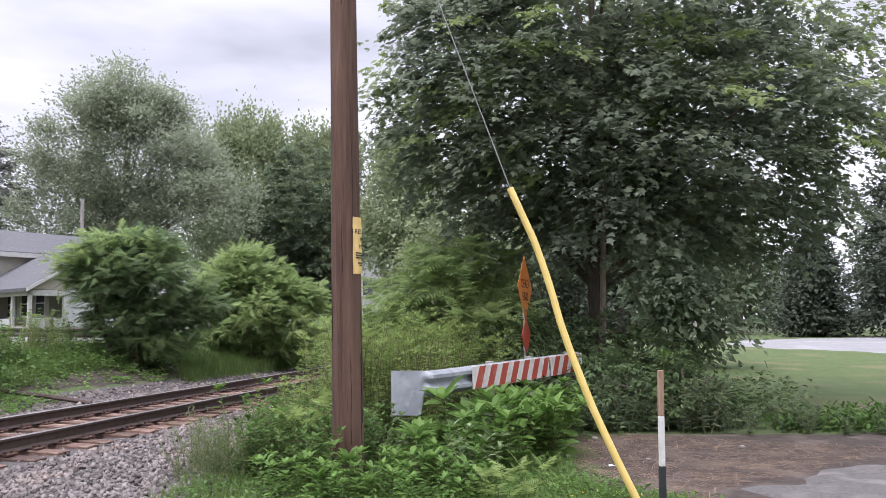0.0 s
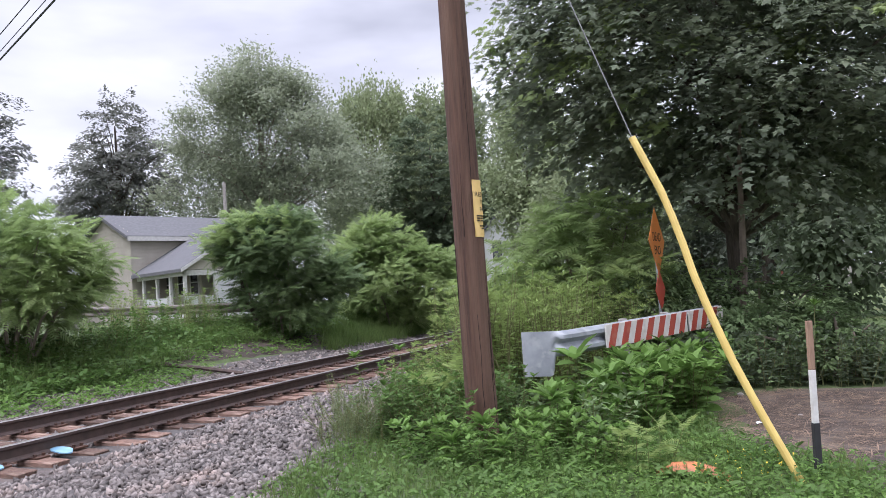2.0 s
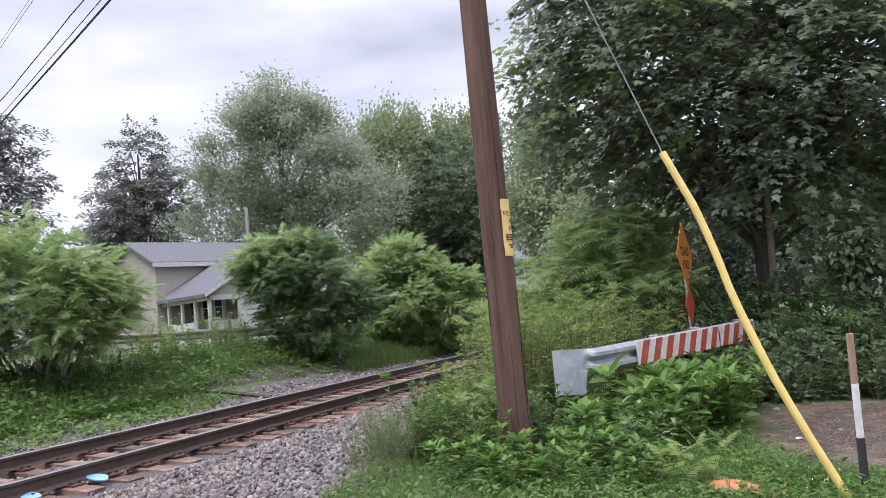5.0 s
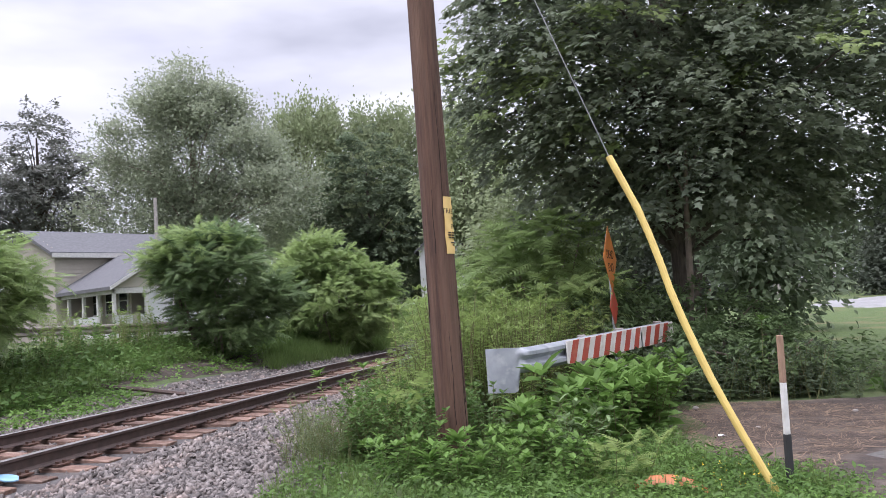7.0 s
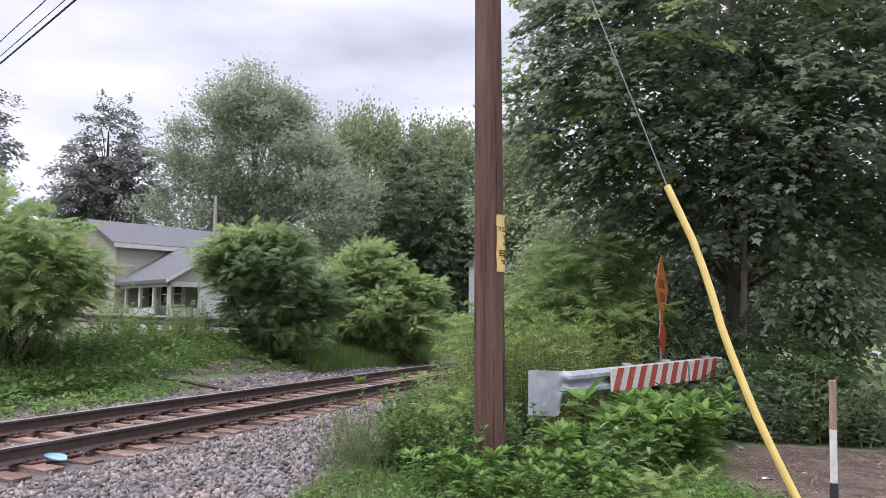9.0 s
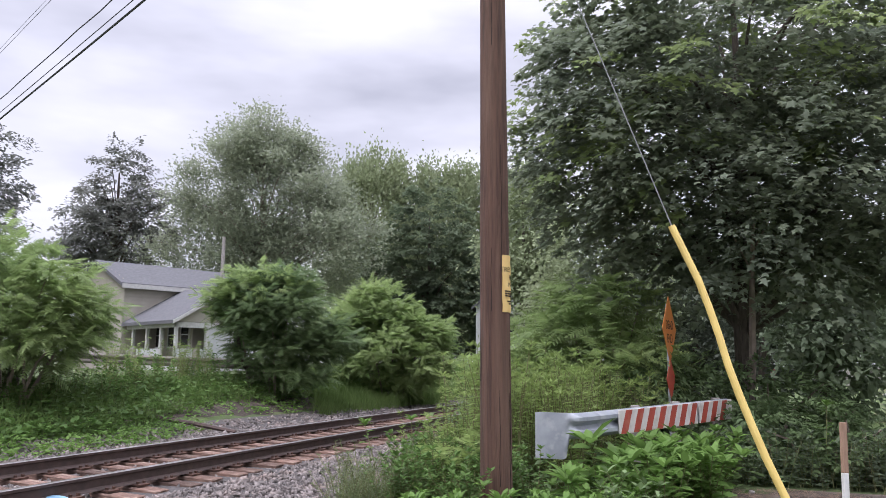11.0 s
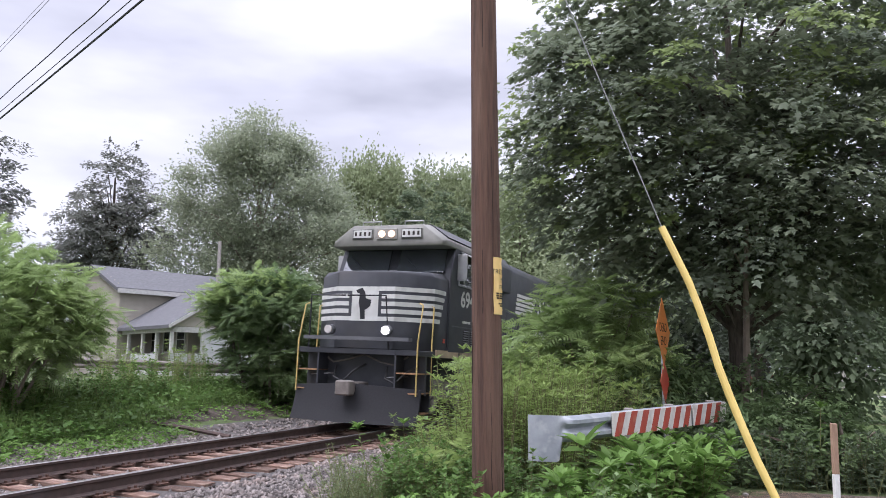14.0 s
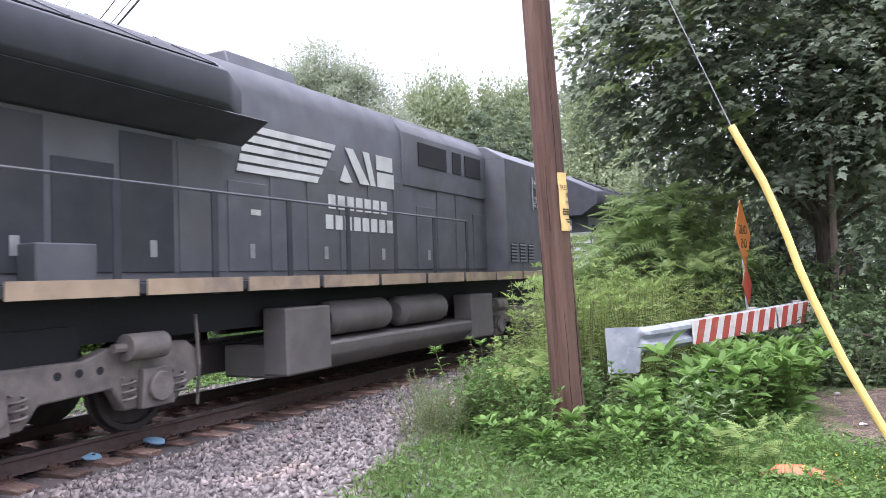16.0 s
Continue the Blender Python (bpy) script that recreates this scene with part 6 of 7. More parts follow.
def build_trailing_unit():
    """A six-axle unit with a winged radiator, running hood first; x 0 at its leading coupler."""
    L, deck = 23.4, 1.70
    t = thing("trailing_locomotive", pose(0, 0, 0), "grimy grey-black six-axle diesel locomotive with flared radiator, running hood first", "locomotive", "trailing locomotives")
    for xc in (-4.9, -18.8):
        truck(t, xc, "plate", 0.53, 2.0)
    platform(t, L, deck, (-9.0, -16.0), "split")
    coupler_end(t, -0.75, 1, deck)
    coupler_end(t, -L + 0.75, -1, deck)
    H0, C0 = -1.6, -L + 6.6
    hood = [(-0.98, deck), (0.98, deck), (0.98, 4.35), (0.8, 4.74), (-0.8, 4.74), (-0.98, 4.35)]
    part("hood", Shape().prism(hood, "x", C0, H0), M_BODYGREY, t, "long grey-black engine hood", bevel=0.02)
    wing = [(-0.98, 3.5), (0.98, 3.5), (1.57, 3.88), (1.57, 4.3), (0.4, 4.88), (-0.4, 4.88), (-1.57, 4.3), (-1.57, 3.88)]
    rings = []
    for x, k in ((H0 + 0.55, 0.93), (H0 + 0.1, 1.0), (H0 - 6.2, 1.0)):
        rings.append([(x, y * k, z if z < 3.5 else 3.7 + (z - 3.7) * k) for y, z in wing])
    rings.append([(H0 - 7.1, max(-0.97, min(0.97, y)), max(z, 3.9)) for y, z in wing])
    part("roof_box", Shape().prism([(-0.82, 4.6), (0.82, 4.6), (0.7, 4.94), (-0.7, 4.94)], "x", H0 - 8.6, H0 - 7.08), M_BODYGREY, t, "raised roof box", bevel=0.02)
    part("radiator_wing", Shape().loft(rings), M_BODY, t, "dark flared radiator wing", bevel=0.02)
    for sgn in (1, -1):
        y = sgn * 0.982
        part("radiator_core", Shape().prism([(sgn * 1.04, 3.53), (sgn * 1.5, 3.81), (sgn * 1.51, 3.798), (sgn * 1.05, 3.518)], "x", H0 - 7.0, H0 - 0.2), M_BODY, t, "dark radiator core", smooth_angle=0)
        part("radiator_shutter", Shape().prism([(sgn * 1.5, 4.335), (sgn * 0.47, 4.846), (sgn * 0.48, 4.862), (sgn * 1.51, 4.351)], "x", H0 - 6.1, H0 + 0.0), M_DARKGRILLE, t, "dark radiator shutter", smooth_angle=0)
        for k in range(7):
            part("shutter_rib", Shape().prism([(sgn * 1.51, 4.34), (sgn * 0.48, 4.85), (sgn * 0.49, 4.875), (sgn * 1.52, 4.365)], "x", H0 - 0.04 - k * 1.0, H0 + 0.0 - k * 1.0), M_BODY, t, smooth_angle=0)
        part("end_window", Shape().box(H0 - 0.9, min(y, y + sgn * 0.006), 2.95, H0 - 0.35, max(y, y + sgn * 0.006), 3.25), M_DARKGRILLE, t, smooth_angle=0)
        for i in range(4):
            z = 3.0 - 0.24 * i
            part("end_stripe", Shape().box(H0 - 1.35 + 0.05 * i, min(y, y + sgn * 0.006), z - 0.14, H0 + 0.004, max(y, y + sgn * 0.006), z), M_STRIPE, t, "off-white stripe", smooth_angle=0)
            part("end_stripe", Shape().box(H0, min(sgn * 0.35, y), z - 0.14, H0 + 0.006, max(sgn * 0.35, y), z), M_STRIPE, t, "off-white stripe", smooth_angle=0)
        logo_marks(t, H0 - 7.15, 3.29, y + sgn * 0.024, 0.98, 0.92)
        x = H0 - 1.6
        rngd = random.Random(8)
        i = 0
        while x > C0 + 0.5:
            dw, dh = 0.78, (1.75 if i % 3 else 1.35)
            part("hood_door", Shape().box(x - dw, min(y, y + sgn * 0.018), deck + 0.12, x, max(y, y + sgn * 0.018), deck + dh), (M_BODY if i < 5 else M_BODYGREY), t, "engine room door", bevel=0.008)
            if i % 2 == 0:
                part("latch", Shape().box(x - 0.5, min(y, y + sgn * 0.026), deck + 0.3, x - 0.4, max(y, y + sgn * 0.026), deck + 0.5), M_FRAMEWHITE, t, smooth_angle=0)
            x -= 0.86
            i += 1
        part("access_box", Shape().box(H0 - 3.4, min(y, y + sgn * 0.3), deck, H0 - 2.5, max(y, y + sgn * 0.3), deck + 0.42), M_BODYGREY, t, "low grey box on the walkway", bevel=0.015)
        part("access_box", Shape().box(H0 - 4.5, min(y, y + sgn * 0.3), deck, H0 - 3.8, max(y, y + sgn * 0.3), deck + 0.42), M_BODYGREY, t, "low grey box on the walkway", bevel=0.015)
        # cab side and blower section
        yc = sgn * 1.54
        part("side_window", Shape().box(-L + 3.4, min(yc, yc + sgn * 0.006), 3.3, -L + 4.9, max(yc, yc + sgn * 0.006), 4.0), M_LOCOGLASS, t, "dark cab window", smooth_angle=0)
        part("window_frame", Shape().box(-L + 3.34, min(yc, yc + sgn * 0.02), 3.24, -L + 3.4, max(yc, yc + sgn * 0.02), 4.06).box(-L + 4.9, min(yc, yc + sgn * 0.02), 3.24, -L + 4.96, max(yc, yc + sgn * 0.02), 4.06), M_FRAMEWHITE, t, smooth_angle=0)
        for i in range(4):
            part("cab_stripe", Shape().prism([(-L + 2.35, 3.0 - 0.22 * i), (-L + 1.85, 3.0 - 0.22 * i), (-L + 1.85, 2.88 - 0.22 * i), (-L + 2.3, 2.88 - 0.22 * i)], "y", min(yc, yc + sgn * 0.006), max(yc, yc + sgn * 0.006)), M_STRIPE, t, "off-white stripe", smooth_angle=0)
        for i in range(3):
            louvre(t, -L + 5.0 + 0.55 * i, -L + 5.35 + 0.55 * i, 1.95, 2.4, yc, 6) if sgn > 0 else None
        for k, (xa, xb) in enumerate(((-L + 6.9, -L + 7.7), (-L + 7.9, -L + 8.3), (-L + 8.6, -L + 9.8))):
            part("roof_intake", Shape().box(xa, min(sgn * 0.86, sgn * 1.04), 3.85, xb, max(sgn * 0.86, sgn * 1.04), 4.3), M_DARKGRILLE, t, "dark roof-side intake", smooth_angle=0)
        steps(t, -0.75, sgn, True, M_STEPEDGE, M_YRAIL, deck)
        steps(t, -L + 0.75, sgn, False, M_STEPEDGE, M_YRAIL, deck)
        stanchion_run(t, [H0 - 0.3 - 1.42 * i for i in range(10)], sgn, deck, 1.08)
        rail_line(t, [(H0 + 0.15, sgn * 1.48, 0.9), (H0 + 0.15, sgn * 1.49, deck + 1.0), (H0 + 0.0, sgn * 1.49, deck + 1.1), (H0 - 0.3, sgn * 1.49, deck + 1.08)], 0.025, M_YRAIL, "yellow corner rail")
        part("white_placard", Shape().box(H0 - 7.4, min(y, y + sgn * 0.022), 2.6, H0 - 7.2, max(y, y + sgn * 0.022), 2.68), M_STRIPE, t, "small white placard", smooth_angle=0)
    part("end_door", Shape().box(H0 + 0.0, -0.3, deck, H0 + 0.03, 0.3, 3.4), M_BODYGREY, t, "hood end door", bevel=0.01)
    for y in (-0.15, 0.15):
        part("end_lamp", Shape().tube([(H0 + 0.0, y, 3.6), (H0 + 0.08, y, 3.6)], 0.1, 14), M_UNLIT, t, "unlit end lamp")
    part("cab", Shape().prism([(-L + 3.0, deck), (-L + 3.0, 3.7), (-L + 3.25, 4.35), (-L + 6.6, 4.35), (-L + 6.6, deck)], "y", -1.53, 1.53), M_BODYGREY, t, "grey-black cab", bevel=0.02)
    part("cab_roof", Shape().prism([(-1.53, 4.33), (1.53, 4.33), (1.0, 4.66), (-1.0, 4.66)], "x", -L + 2.9, -L + 6.6), M_BODYGREY, t, bevel=0.02)
    part("nose", Shape().prism([(-L + 1.6, deck), (-L + 1.6, 3.2), (-L + 3.0, 3.6), (-L + 3.0, deck)], "y", -1.5, 1.5), M_BODYGREY, t, "wide nose", bevel=0.06)
    part("brake_housing", Shape().prism([(-1.02, 3.4), (1.02, 3.4), (1.02, 4.42), (0.8, 4.72), (-0.8, 4.72), (-1.02, 4.42)], "x", -L + 6.6, -L + 10.4), M_BODYGREY, t, "roof housing behind the cab", bevel=0.02)
    rail_line(t, [(H0 + 0.85, -1.3, deck), (H0 + 0.85, -1.3, deck + 1.05), (H0 + 0.85, 1.3, deck + 1.05), (H0 + 0.85, 1.3, deck)], 0.02, M_DARKGRILLE)
    return t


# The train's head passes s = HEAD_S at HEAD_T and comes on at a steady speed.
HEAD_T, HEAD_S, SPEED = 14.5, 5.5, 19.0
lead = build_lead_unit()
first_wheels = len(WHEELSETS)
second = build_trailing_unit()
third = copy_thing(second, pose(0, 0, 0))
copies = [(o, o.location.x, o.location.z) for o in third.children if o.name.startswith("wheelset")]
WHEELSETS += copies
TRAIN = [(lead, 0.0), (second, 22.8), (third, 46.4)]

# ---- weeds and grass ----
def stalk_plant(rng, height, stems, leaves, leaf, outline, spread, lean=0.25, top_tuft=0, low=0.1, face_up=0.6):
    """One weed: thin stems with leaves set round them. Returns leaf chunk and stem shape."""
    chunks, sh = [], Shape()
    P, D, N, S = [], [], [], []
    for _ in range(stems):
        b = np.array([rng.normal() * spread * 0.4, rng.normal() * spread * 0.4, 0])
        tip = b + np.array([rng.normal() * spread, rng.normal() * spread, height * rng.uniform(0.7, 1.05)])
        mid = (b + tip) / 2 + np.array([rng.normal(), rng.normal(), 0]) * 0.03
        sh.tube([b - np.array([0, 0, 0.08]), mid, tip], 0.008 * max(0.6, height), 5, 0.003)
        for i in range(leaves):
            k = low + (1 - low) * (i + rng.random()) / leaves
            p = (1 - k) ** 2 * b + 2 * k * (1 - k) * mid + k * k * tip
            a = i * 2.4 + rng.random()
            d = np.array([math.cos(a), math.sin(a), rng.uniform(-0.15, 0.5)])
            P.append(p)
            D.append(d)
            N.append(np.array([0, 0, 1.0]) + rng.normal(size=3) * 0.3)
            S.append(leaf * (1.15 - 0.5 * k) * rng.uniform(0.7, 1.15))
        for i in range(top_tuft):
            a = i * 2.4 + rng.random()
            P.append(tip)
            D.append(np.array([math.cos(a), math.sin(a), rng.uniform(0.3, 1.4)]))
            N.append(np.array([-math.cos(a), -math.sin(a), 1.2]))
            S.append(leaf * rng.uniform(0.6, 0.95))
    return place_leaves(np.array(P), np.array(D), np.array(N), np.array(S), outline), sh


def weed_kind(name, seed, mat, **kw):
    rng = np.random.default_rng(seed)
    (v, f), sh = stalk_plant(rng, **kw)
    return tri_mesh(name + "_leaves", v, f, mat), sh.mesh(name + "_stem")


def plant_out(name, label, kinds, spots, group, category="weed"):
    """Sets plants out one by one; each is a thing with its leaves and stem."""
    rng = random.Random(len(spots) * 7 + 1)
    for x, y, s in spots:
        lm, sm = kinds[rng.randrange(len(kinds))]
        t = thing(name, pose(x, y, ground_z(x, y) - 0.01, rng.uniform(-5, 5), rng.uniform(-5, 5), rng.uniform(0, 360)) @ Matrix.Scale(s, 4), label, category, group)
        part("foliage", lm, None, t)
        part("stem", sm, M_STEM, t)


def scatter(rng, n, area, gap=0.0):
    """Random spots inside a polygon in plan."""
    xs, ys = [p[0] for p in area], [p[1] for p in area]
    out = []
    while len(out) < n:
        x, y = rng.uniform(min(xs), max(xs)), rng.uniform(min(ys), max(ys))
        inside = False
        j = len(area) - 1
        for i in range(len(area)):
            if (area[i][1] > y) != (area[j][1] > y) and x < (area[j][0] - area[i][0]) * (y - area[i][1]) / (area[j][1] - area[i][1]) + area[i][0]:
                inside = not inside
            j = i
        if inside:
            out.append((x, y))
    return out


def stuff_leaves(name, label, category, spots, seed, per, radius, height, leaf, outline, mat, up=0.3):
    """A low carpet of leaves over the spots."""
    rng = np.random.default_rng(seed)
    C = np.array([(x, y, ground_z(x, y)) for x, y in spots])
    n = len(C) * per
    j = rng.normal(size=(n, 3)) * np.array([radius, radius, 0])
    P = np.repeat(C, per, 0) + j
    hh = np.repeat(height * (0.5 + rng.random(len(C))), per)
    P[:, 2] += hh * rng.random(n)
    a = rng.random(n) * 6.283
    D = np.stack([np.cos(a), np.sin(a), rng.normal(size=n) * 0.3 + up], 1)
    N = np.array([0, 0, 1.0]) + rng.normal(size=(n, 3)) * 0.35
    v, f = place_leaves(P, D, N, leaf * (0.6 + 0.8 * rng.random(n)), outline)
    return tagged(new(name, tri_mesh(name, v, f, mat)), label, category, kind="stuff")


def grass_patch(name, label, spots, seed, per, radius, height, mat):
    rng = np.random.default_rng(seed)
    C = np.array([(x, y, ground_z(x, y)) for x, y in spots])
    n = len(C) * per
    P = np.repeat(C, per, 0) + rng.normal(size=(n, 3)) * np.array([radius, radius, 0]) - np.array([0, 0, 0.01])
    D = np.array([0, 0, 1.0]) + rng.normal(size=(n, 3)) * np.array([0.35, 0.35, 0])
    a = rng.random(n) * 6.283
    N = np.stack([np.cos(a), np.sin(a), np.full(n, 0.2)], 1)
    v, f = place_leaves(P, D, N, height * (0.5 + rng.random(n)), BLADE)
    return tagged(new(name, tri_mesh(name, v, f, mat)), label, "grass", kind="stuff")


def build_weeds():
    R = random.Random(12)
    poke = [weed_kind("pokeweed", 200 + i, L_POKE, height=0.8, stems=3, leaves=13, leaf=0.24, outline=OVAL, spread=0.17, top_tuft=7) for i in range(4)]
    pale = [weed_kind("broadleaf", 210 + i, L_PALE, height=0.55, stems=4, leaves=11, leaf=0.15, outline=OVAL, spread=0.16, top_tuft=3) for i in range(2)]
    gold = [weed_kind("goldenrod", 220 + i, L_GOLD, height=1.7, stems=5, leaves=34, leaf=0.15, outline=LANCE, spread=0.3, low=0.15, top_tuft=9) for i in range(4)]
    mug = [weed_kind("leafy_weed", 230 + i, L_WEED, height=0.75, stems=5, leaves=20, leaf=0.11, outline=SPRIG, spread=0.16, top_tuft=4) for i in range(4)]
    rosette = [weed_kind("rosette_weed", 240 + i, L_POKE, height=0.4, stems=1, leaves=18, leaf=0.27, outline=POINTED, spread=0.04, top_tuft=12, low=0.2) for i in range(2)]
    shoot = [weed_kind("tall_shoot", 245 + i, L_POKE, height=0.85, stems=1, leaves=12, leaf=0.15, outline=POINTED, spread=0.05, top_tuft=13, low=0.45) for i in range(2)]
    sapling = [weed_kind("sumac_seedling", 250 + i, L_GOLD, height=0.6, stems=2, leaves=9, leaf=0.27, outline=FROND, spread=0.12, top_tuft=3) for i in range(3)]
    dark = [weed_kind("dark_weed", 260 + i, L_DARK, height=0.8, stems=5, leaves=20, leaf=0.13, outline=OVAL, spread=0.18, top_tuft=4) for i in range(3)]

    fine = [weed_kind("fine_weed", 270 + i, L_FINE, height=0.6, stems=5, leaves=52, leaf=0.055, outline=LANCE, spread=0.2, top_tuft=5) for i in range(3)]
    broad = [weed_kind("large_leaved_weed", 280 + i, L_POKE, height=0.62, stems=1, leaves=12, leaf=0.36, outline=OVAL, spread=0.05, top_tuft=6) for i in range(2)]
    spots = [(x, y, R.uniform(0.7, 1.1) * (0.62 if x < 0.35 else 0.95)) for x, y in scatter(R, 54, [(-0.35, 8.6), (0.6, 8.5), (1.25, 9.4), (1.7, 11.4), (1.2, 11.4), (0.2, 9.7), (-0.5, 9.2)])]
    spots += [(-0.27, 8.2, 0.85), (0.1, 8.55, 0.8), (-0.55, 8.0, 0.55), (-0.15, 7.75, 0.6)]
    plant_out("pokeweed", "bright green broad-leaved weed before the guard rail", poke, spots, "broad weeds")
    plant_out("large_leaved_weed", "weed with very large soft leaves before the rail end", broad, [(0.0, 9.35, 1.25), (0.35, 9.5, 1.1), (0.62, 9.7, 1.2), (0.95, 10.2, 1.1)], "broad weeds")
    plant_out("pale_weed", "weed with large pale rounded leaves", pale, [(0.02, 8.1, 1.05), (0.22, 8.15, 1.1), (0.12, 7.9, 0.9), (-0.1, 8.0, 0.8), (0.3, 7.95, 0.8)], "pale weeds")
    spots = [(x, y, R.uniform(0.8, 1.1)) for x, y in scatter(R, 78, [(-1.5, 10.3), (-0.3, 10.4), (0.3, 11.3), (0.6, 12.4), (0.2, 13.4), (-1.3, 13.2), (-2.2, 11.8)])]
    plant_out("goldenrod", "tall yellow-green weed with narrow leaves", gold, spots, "tall weeds")
    spots = [(x, y, R.uniform(0.4, 0.6)) for x, y in scatter(R, 24, [(-2.2, 9.5), (-1.4, 9.2), (-1.5, 10.4), (-2.0, 12), (-2.4, 11.5)])]
    plant_out("goldenrod", "yellow-green weed beside the ballast", gold, spots, "tall weeds")
    spots = [(x, y, R.uniform(0.75, 1.1)) for x, y in scatter(R, 34, [(-3.0, 8.7), (-2.4, 8.4), (-2.0, 9.2), (-2.3, 10.4), (-2.9, 10.2)])]
    plant_out("fine_weed", "pale fine-leaved weed at the edge of the ballast", fine, spots, "fine weeds")
    spots = [(x, y, R.uniform(0.65, 1.05)) for x, y in scatter(R, 80, [(-2.4, 8.6), (-1.5, 8.1), (-0.6, 8.5), (-0.8, 9.4), (-1.6, 10.6), (-2.1, 12.4), (-2.4, 12.0), (-2.6, 10.2)])]
    plant_out("leafy_weed", "bushy green weed beside the pole", mug, spots, "leafy weeds")
    area = [(-1.75, 7.5), (-0.6, 6.95), (0.3, 7.05), (0.55, 8.3), (-0.3, 8.4), (-1.4, 8.2)]
    plant_out("pokeweed", "young broad-leaved weed at the foot of the pole", poke, [(x, y, R.uniform(0.38, 0.58)) for x, y in scatter(R, 26, area)], "broad weeds")
    plant_out("leafy_weed", "low bushy weed at the foot of the pole", mug, [(x, y, R.uniform(0.3, 0.5)) for x, y in scatter(R, 34, area)], "leafy weeds")
    plant_out("rosette_weed", "weed with a rosette of long pointed leaves", rosette, [(-0.96, 7.55, 1.15), (-1.15, 7.3, 0.85), (-0.25, 8.15, 1.3), (-0.7, 7.25, 0.75), (0.35, 8.9, 1.3)], "rosette weeds")
    plant_out("tall_shoot", "tall bare shoot with a tuft of pointed leaves", shoot, [(-2.62, 9.4, 1.2), (-2.1, 9.6, 1.15), (3.2, 11.9, 1.35), (-1.7, 8.6, 0.9)], "rosette weeds")
    plant_out("sumac_seedling", "young sumac seedling with feathery leaves", sapling, [(0.5, 6.95, 0.7), (0.66, 7.1, 0.75), (0.3, 7.15, 0.6), (-1.6, 8.8, 1.15), (-1.4, 9.1, 1.2), (-1.8, 9.2, 1.05), (-1.5, 9.5, 1.2)], "sumac seedlings")
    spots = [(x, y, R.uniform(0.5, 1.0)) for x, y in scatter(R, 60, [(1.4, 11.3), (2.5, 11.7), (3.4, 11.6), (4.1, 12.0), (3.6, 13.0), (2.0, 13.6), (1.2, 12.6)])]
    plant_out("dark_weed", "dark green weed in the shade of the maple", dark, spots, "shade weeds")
    spots = [(x, y, R.uniform(0.22, 0.5)) for x, y in scatter(R, 64, [(3.9, 11.5), (6.5, 10.8), (9.5, 10.3), (9.5, 11.3), (6.0, 12.0), (4.0, 12.6)])]
    plant_out("dark_weed", "low weed at the edge of the lawn", dark, spots, "shade weeds")
    # carpet under the tall weeds and in front
    front = [(-2.3, 5.0), (2.4, 5.0), (2.3, 6.9), (1.35, 8.3), (1.3, 10.0), (-0.6, 10.2), (-2.2, 9.6), (-2.6, 8.2), (-2.6, 6.4)]
    stuff_leaves("low_weeds", "carpet of low leafy green weeds", "weeds", scatter(R, 1300, front), 301, 13, 0.09, 0.12, 0.06, OVAL, L_WEED)
    stuff_leaves("low_weeds", "carpet of bright clover-like weeds", "weeds", scatter(R, 500, [(-0.9, 5.2), (2.2, 5.2), (2.2, 7.0), (1.2, 8.2), (-0.6, 7.6)]), 302, 22, 0.08, 0.11, 0.04, OVAL, L_POKE)
    back = [(-2.0, 9.8), (1.2, 10.0), (2.4, 11.8), (6, 12.4), (6, 14.5), (2.5, 17), (1.0, 30), (-4.5, 30), (-3.2, 18), (-2.4, 13)]
    stuff_leaves("undergrowth", "tangled green undergrowth", "weeds", scatter(R, 1500, back), 303, 14, 0.16, 0.5, 0.12, SPRIG, L_SUMACDARK)
    grass_patch("grass", "long fresh grass among the weeds", scatter(R, 900, front), 304, 12, 0.07, 0.15, L_GRASS)
    edge = [on_track(s, veg_edge(s) + R.uniform(-0.5, 0.25)) for s in np.arange(4, 30, 0.05)]
    grass_patch("grass", "grass tufts along the edge of the ballast", [(p.x, p.y) for p in edge], 305, 12, 0.07, 0.17, L_GRASS)
    # bank beyond the line
    bank = [tuple(on_track(s, o))[:2] for s, o in ((4, 11.9), (12, 12.0), (17, 13.2), (26, 13.4), (40, 13.6), (40, 18), (22, 15.2), (4, 15))]
    stuff_leaves("bank_weeds", "weeds and briars on the bank beyond the line", "weeds", scatter(R, 1900, bank), 306, 13, 0.2, 0.3, 0.14, SPRIG, L_WEED)
    grass_patch("bank_grass", "long pale grass on the bank", scatter(R, 1800, bank), 307, 14, 0.14, 0.34, L_GRASS)
    spots = [(x, y, R.uniform(0.7, 1.25)) for x, y in scatter(R, 40, [tuple(on_track(s, o))[:2] for s, o in ((11, 12.8), (17, 13.9), (20, 14.4), (21, 15.6), (15, 15.6), (11, 14.4))])]
    plant_out("leafy_weed", "bushy weed on the bank beyond the line", mug, spots, "bank plants")
    spots = [(x, y, R.uniform(0.45, 0.75)) for x, y in scatter(R, 34, [tuple(on_track(s, o))[:2] for s, o in ((12.5, 14.0), (18, 14.6), (21, 15.4), (20, 16.2), (13, 15.8))])]
    plant_out("goldenrod", "pale yellow-green weed on the bank", gold, spots, "bank plants")
    vine = [(x + R.gauss(0, 0.12), y + R.gauss(0, 0.12)) for k in np.linspace(0, 1, 90) for x, y in ((-17.6 + 7.05 * k, 20.6 + 3.0 * k),) if R.random() < 0.35 + 0.65 * abs(math.sin(k * 9))]
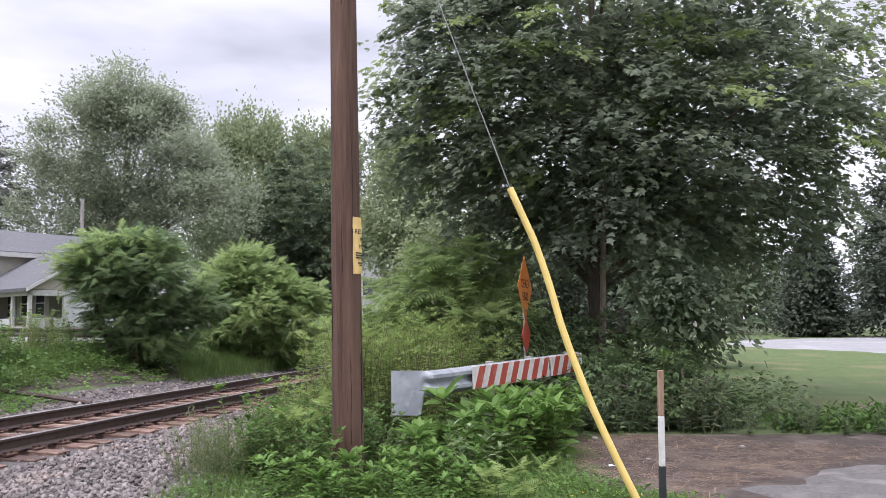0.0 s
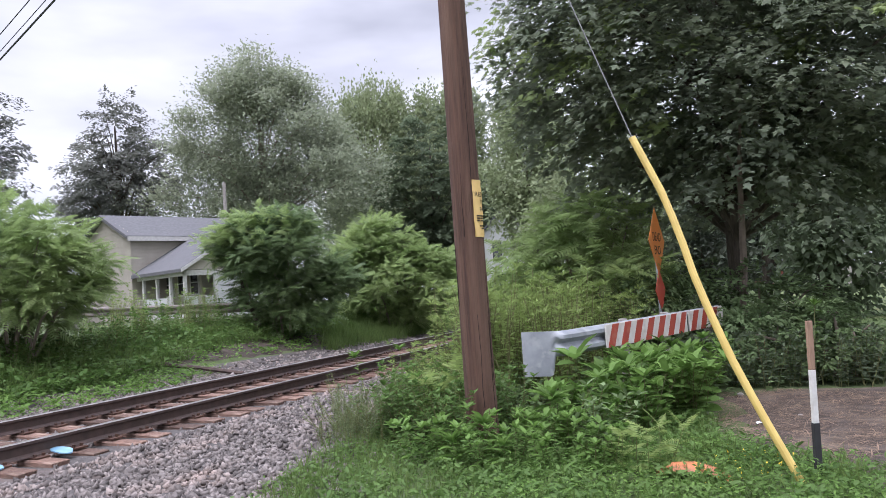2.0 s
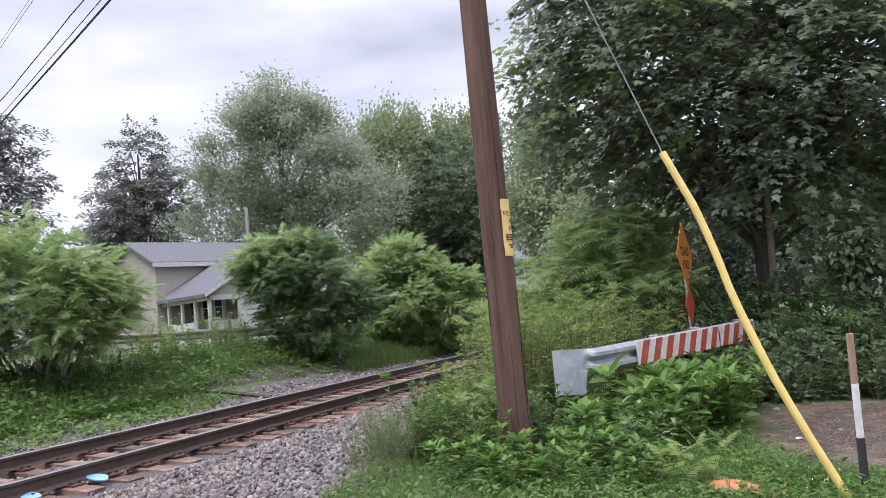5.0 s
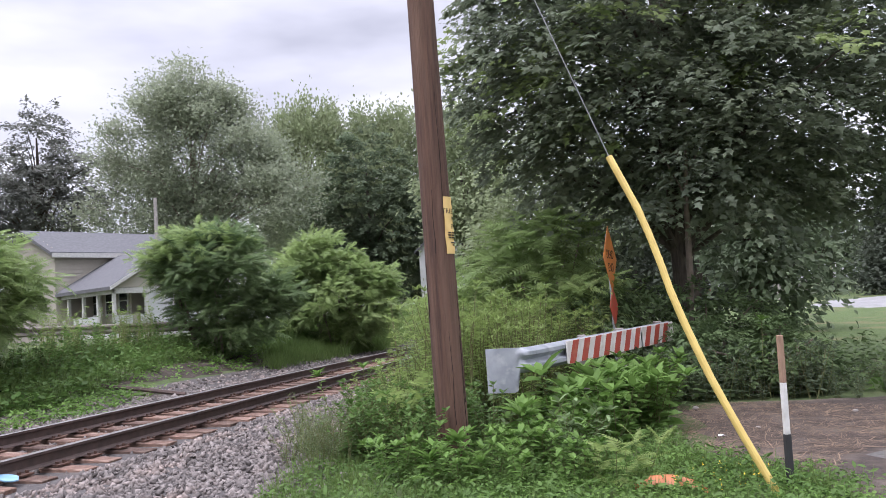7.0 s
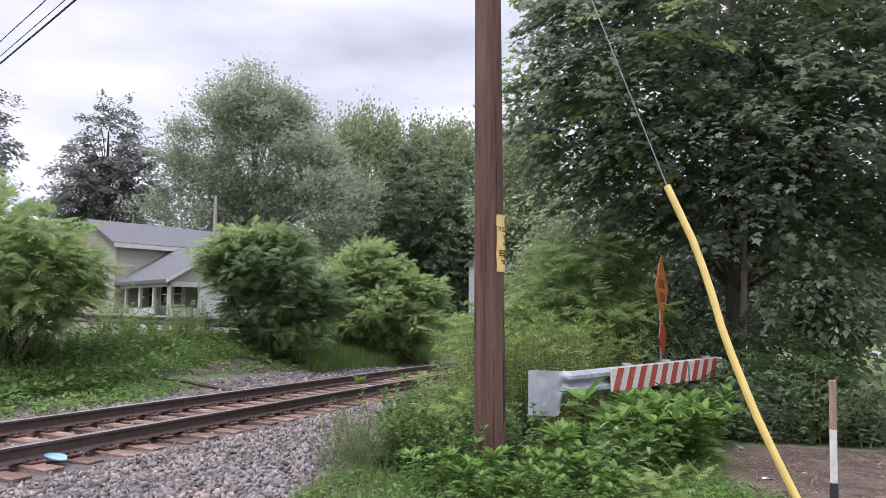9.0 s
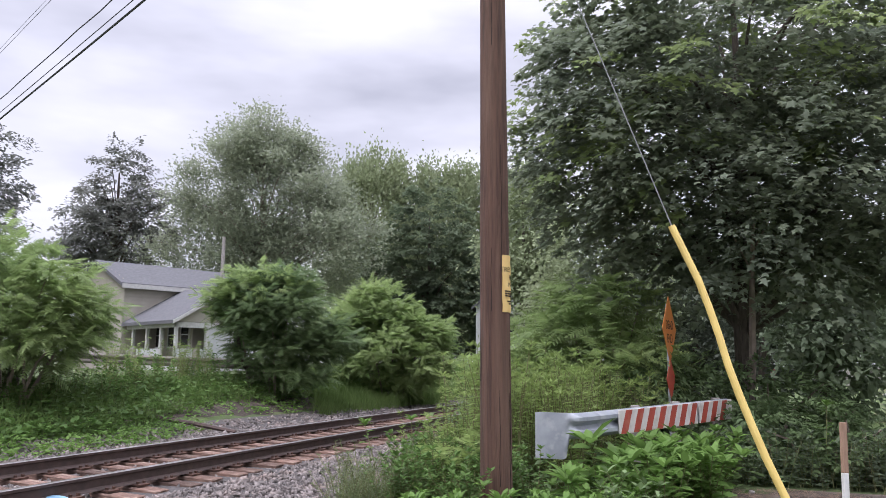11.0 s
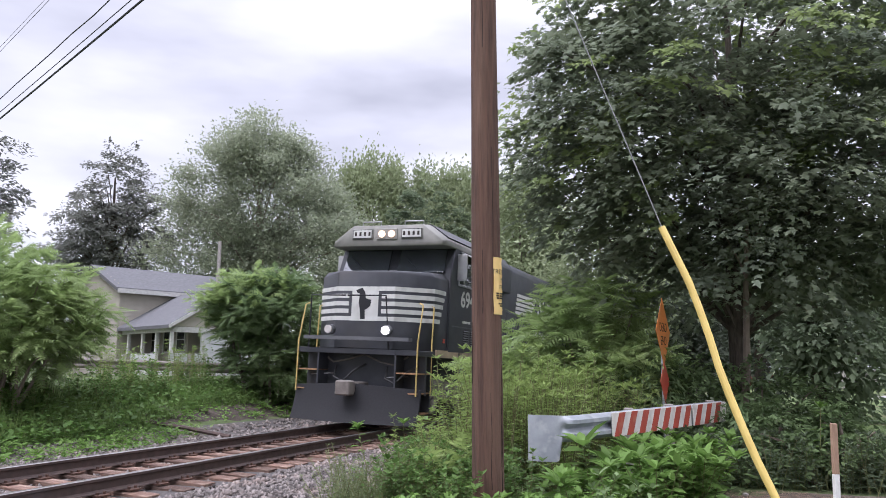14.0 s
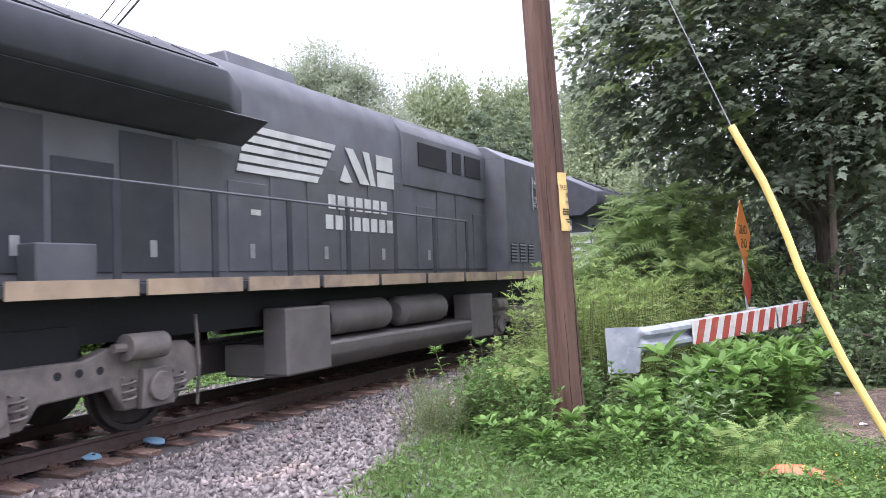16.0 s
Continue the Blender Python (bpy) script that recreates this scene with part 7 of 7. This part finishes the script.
    stuff_leaves("vines", "creeping vines over the roadside guard rail", "vine", vine, 313, 7, 0.12, 0.8, 0.11, SPRIG, L_WEED)
    low = [tuple(on_track(s, o))[:2] for s, o in ((4, 10.8), (13, 10.9), (15, 11.6), (15, 12.3), (4, 12.2))]
    stuff_leaves("bank_weeds", "low creeping weeds at the edge of the ballast", "weeds", scatter(R, 420, low), 308, 12, 0.12, 0.18, 0.1, OVAL, L_POKE)
    far = [tuple(on_track(s, o))[:2] for s, o in ((24, 11.6), (70, 11.6), (70, 16), (24, 16))]
    grass_patch("bank_grass", "bright grass below the sumac", scatter(R, 1400, far), 309, 12, 0.16, 0.5, L_GRASS)
    verge = [tuple(on_track(s, o))[:2] for s, o in ((20, 11.7), (30, 11.5), (30, 12.9), (22, 13.0))]
    grass_patch("bank_grass", "fresh grass between the sumac and the ballast", scatter(R, 520, verge), 315, 14, 0.14, 0.4, L_GRASS)
    # lawn near its edge
    grass_patch("lawn_grass", "short lawn grass", scatter(R, 2600, [(4.2, 12.2), (9, 10.8), (17, 10.8), (19, 30), (8, 30), (5.0, 17)]), 310, 12, 0.16, 0.07, L_GRASS)
    # dry needles and twigs on the bare dirt
    rng = np.random.default_rng(311)
    pts = np.array(scatter(R, 9500, [(1.35, 8.4), (1.5, 11.2), (2.6, 11.5), (4.4, 10.7), (6.0, 10.0), (4.4, 9.2), (2.6, 7.8), (2.2, 7.0)]))
    P = np.array([(x, y, ground_z(x, y) + 0.02) for x, y in pts])
    a = rng.random(len(P)) * 6.283
    D = np.stack([np.cos(a), np.sin(a), rng.normal(size=len(P)) * 0.05], 1)
    v, f = place_leaves(P, D, np.array([0, 0, 1.0]) + rng.normal(size=P.shape) * 0.1, 0.05 + 0.24 * rng.random(len(P)) ** 3, (BLADE[0] * np.array([1, 1.0, 0.4]), BLADE[1]))
    tagged(new("dry_needles", tri_mesh("dry_needles", v, f, M_STRAW)), "dry brown needles and twigs strewn on dirt", "needles", kind="stuff")
    stuff_leaves("low_weeds", "scattered small weeds on stony dirt", "weeds", scatter(R, 60, [tuple(on_track(s, o))[:2] for s, o in ((13.2, 12.5), (22.5, 12.0), (22, 13.4), (15, 13.6))]), 314, 26, 0.14, 0.16, 0.1, SPRIG, L_POKE)
    # small yellow flowers
    rng = np.random.default_rng(312)
    pts = scatter(R, 20, [(0.9, 6.0), (1.7, 6.3), (1.5, 7.3), (0.9, 7.2)])
    P = np.array([(x, y, ground_z(x, y) + rng.uniform(0.12, 0.24)) for x, y in pts for _ in range(4)])
    D = rng.normal(size=P.shape)
    v, f = place_leaves(P, D, np.array([0, 0, 1.0]) + 0 * P, 0.018, SPRIG)
    tagged(new("yellow_flowers", tri_mesh("yellow_flowers", v, f, M_YELLOWFLOWER)), "tiny yellow flowers among the weeds", "flowers", kind="stuff")


M_YELLOWFLOWER = material("yellow_petal", (0.75, 0.55, 0.03), rough=0.6)
build_weeds()


def build_old_rail():
    """A dark length of old rail lying on the ballast beyond the line."""
    a, b = on_track(14.6, 10.6), on_track(14.2, 12.7)
    pts = [Vector((a.x, a.y, ballast_height(10.6) + 0.05)), Vector((b.x, b.y, ground_z(b.x, b.y) + 0.06))]
    ob = part("scrap_rail", Shape().tube([pts[0], pts[0].lerp(pts[1], 0.5) + Vector((0, 0, 0.02)), pts[1]], 0.05, 6), M_RAIL)
    tagged(ob, "dark rusty length of scrap rail on the stones", "scrap metal")


build_old_rail()


def motions():
    for unit, back in TRAIN:
        rows = []
        for t in (0.0, 16.0):
            p = on_track(HEAD_S + SPEED * (HEAD_T - t) + back, TRACK_OFF, RAIL_TOP)
            rows.append((t, pose(p.x, p.y, p.z, -CANT, 0, -90 - math.degrees(TRACK_AZ))))
        walk(unit, rows)
    # wheels roll while the train is near
    for axle, x, r in WHEELSETS:
        rows = [(0.0, pose(x, 0, r))]
        t, a = 12.9, 0.0
        while t < 16.01:
            rows.append((t, pose(x, 0, r, 0, math.degrees(a), 0)))
            t += 1 / 30
            a += SPEED / 30 / r
        walk(axle, rows)


motions()
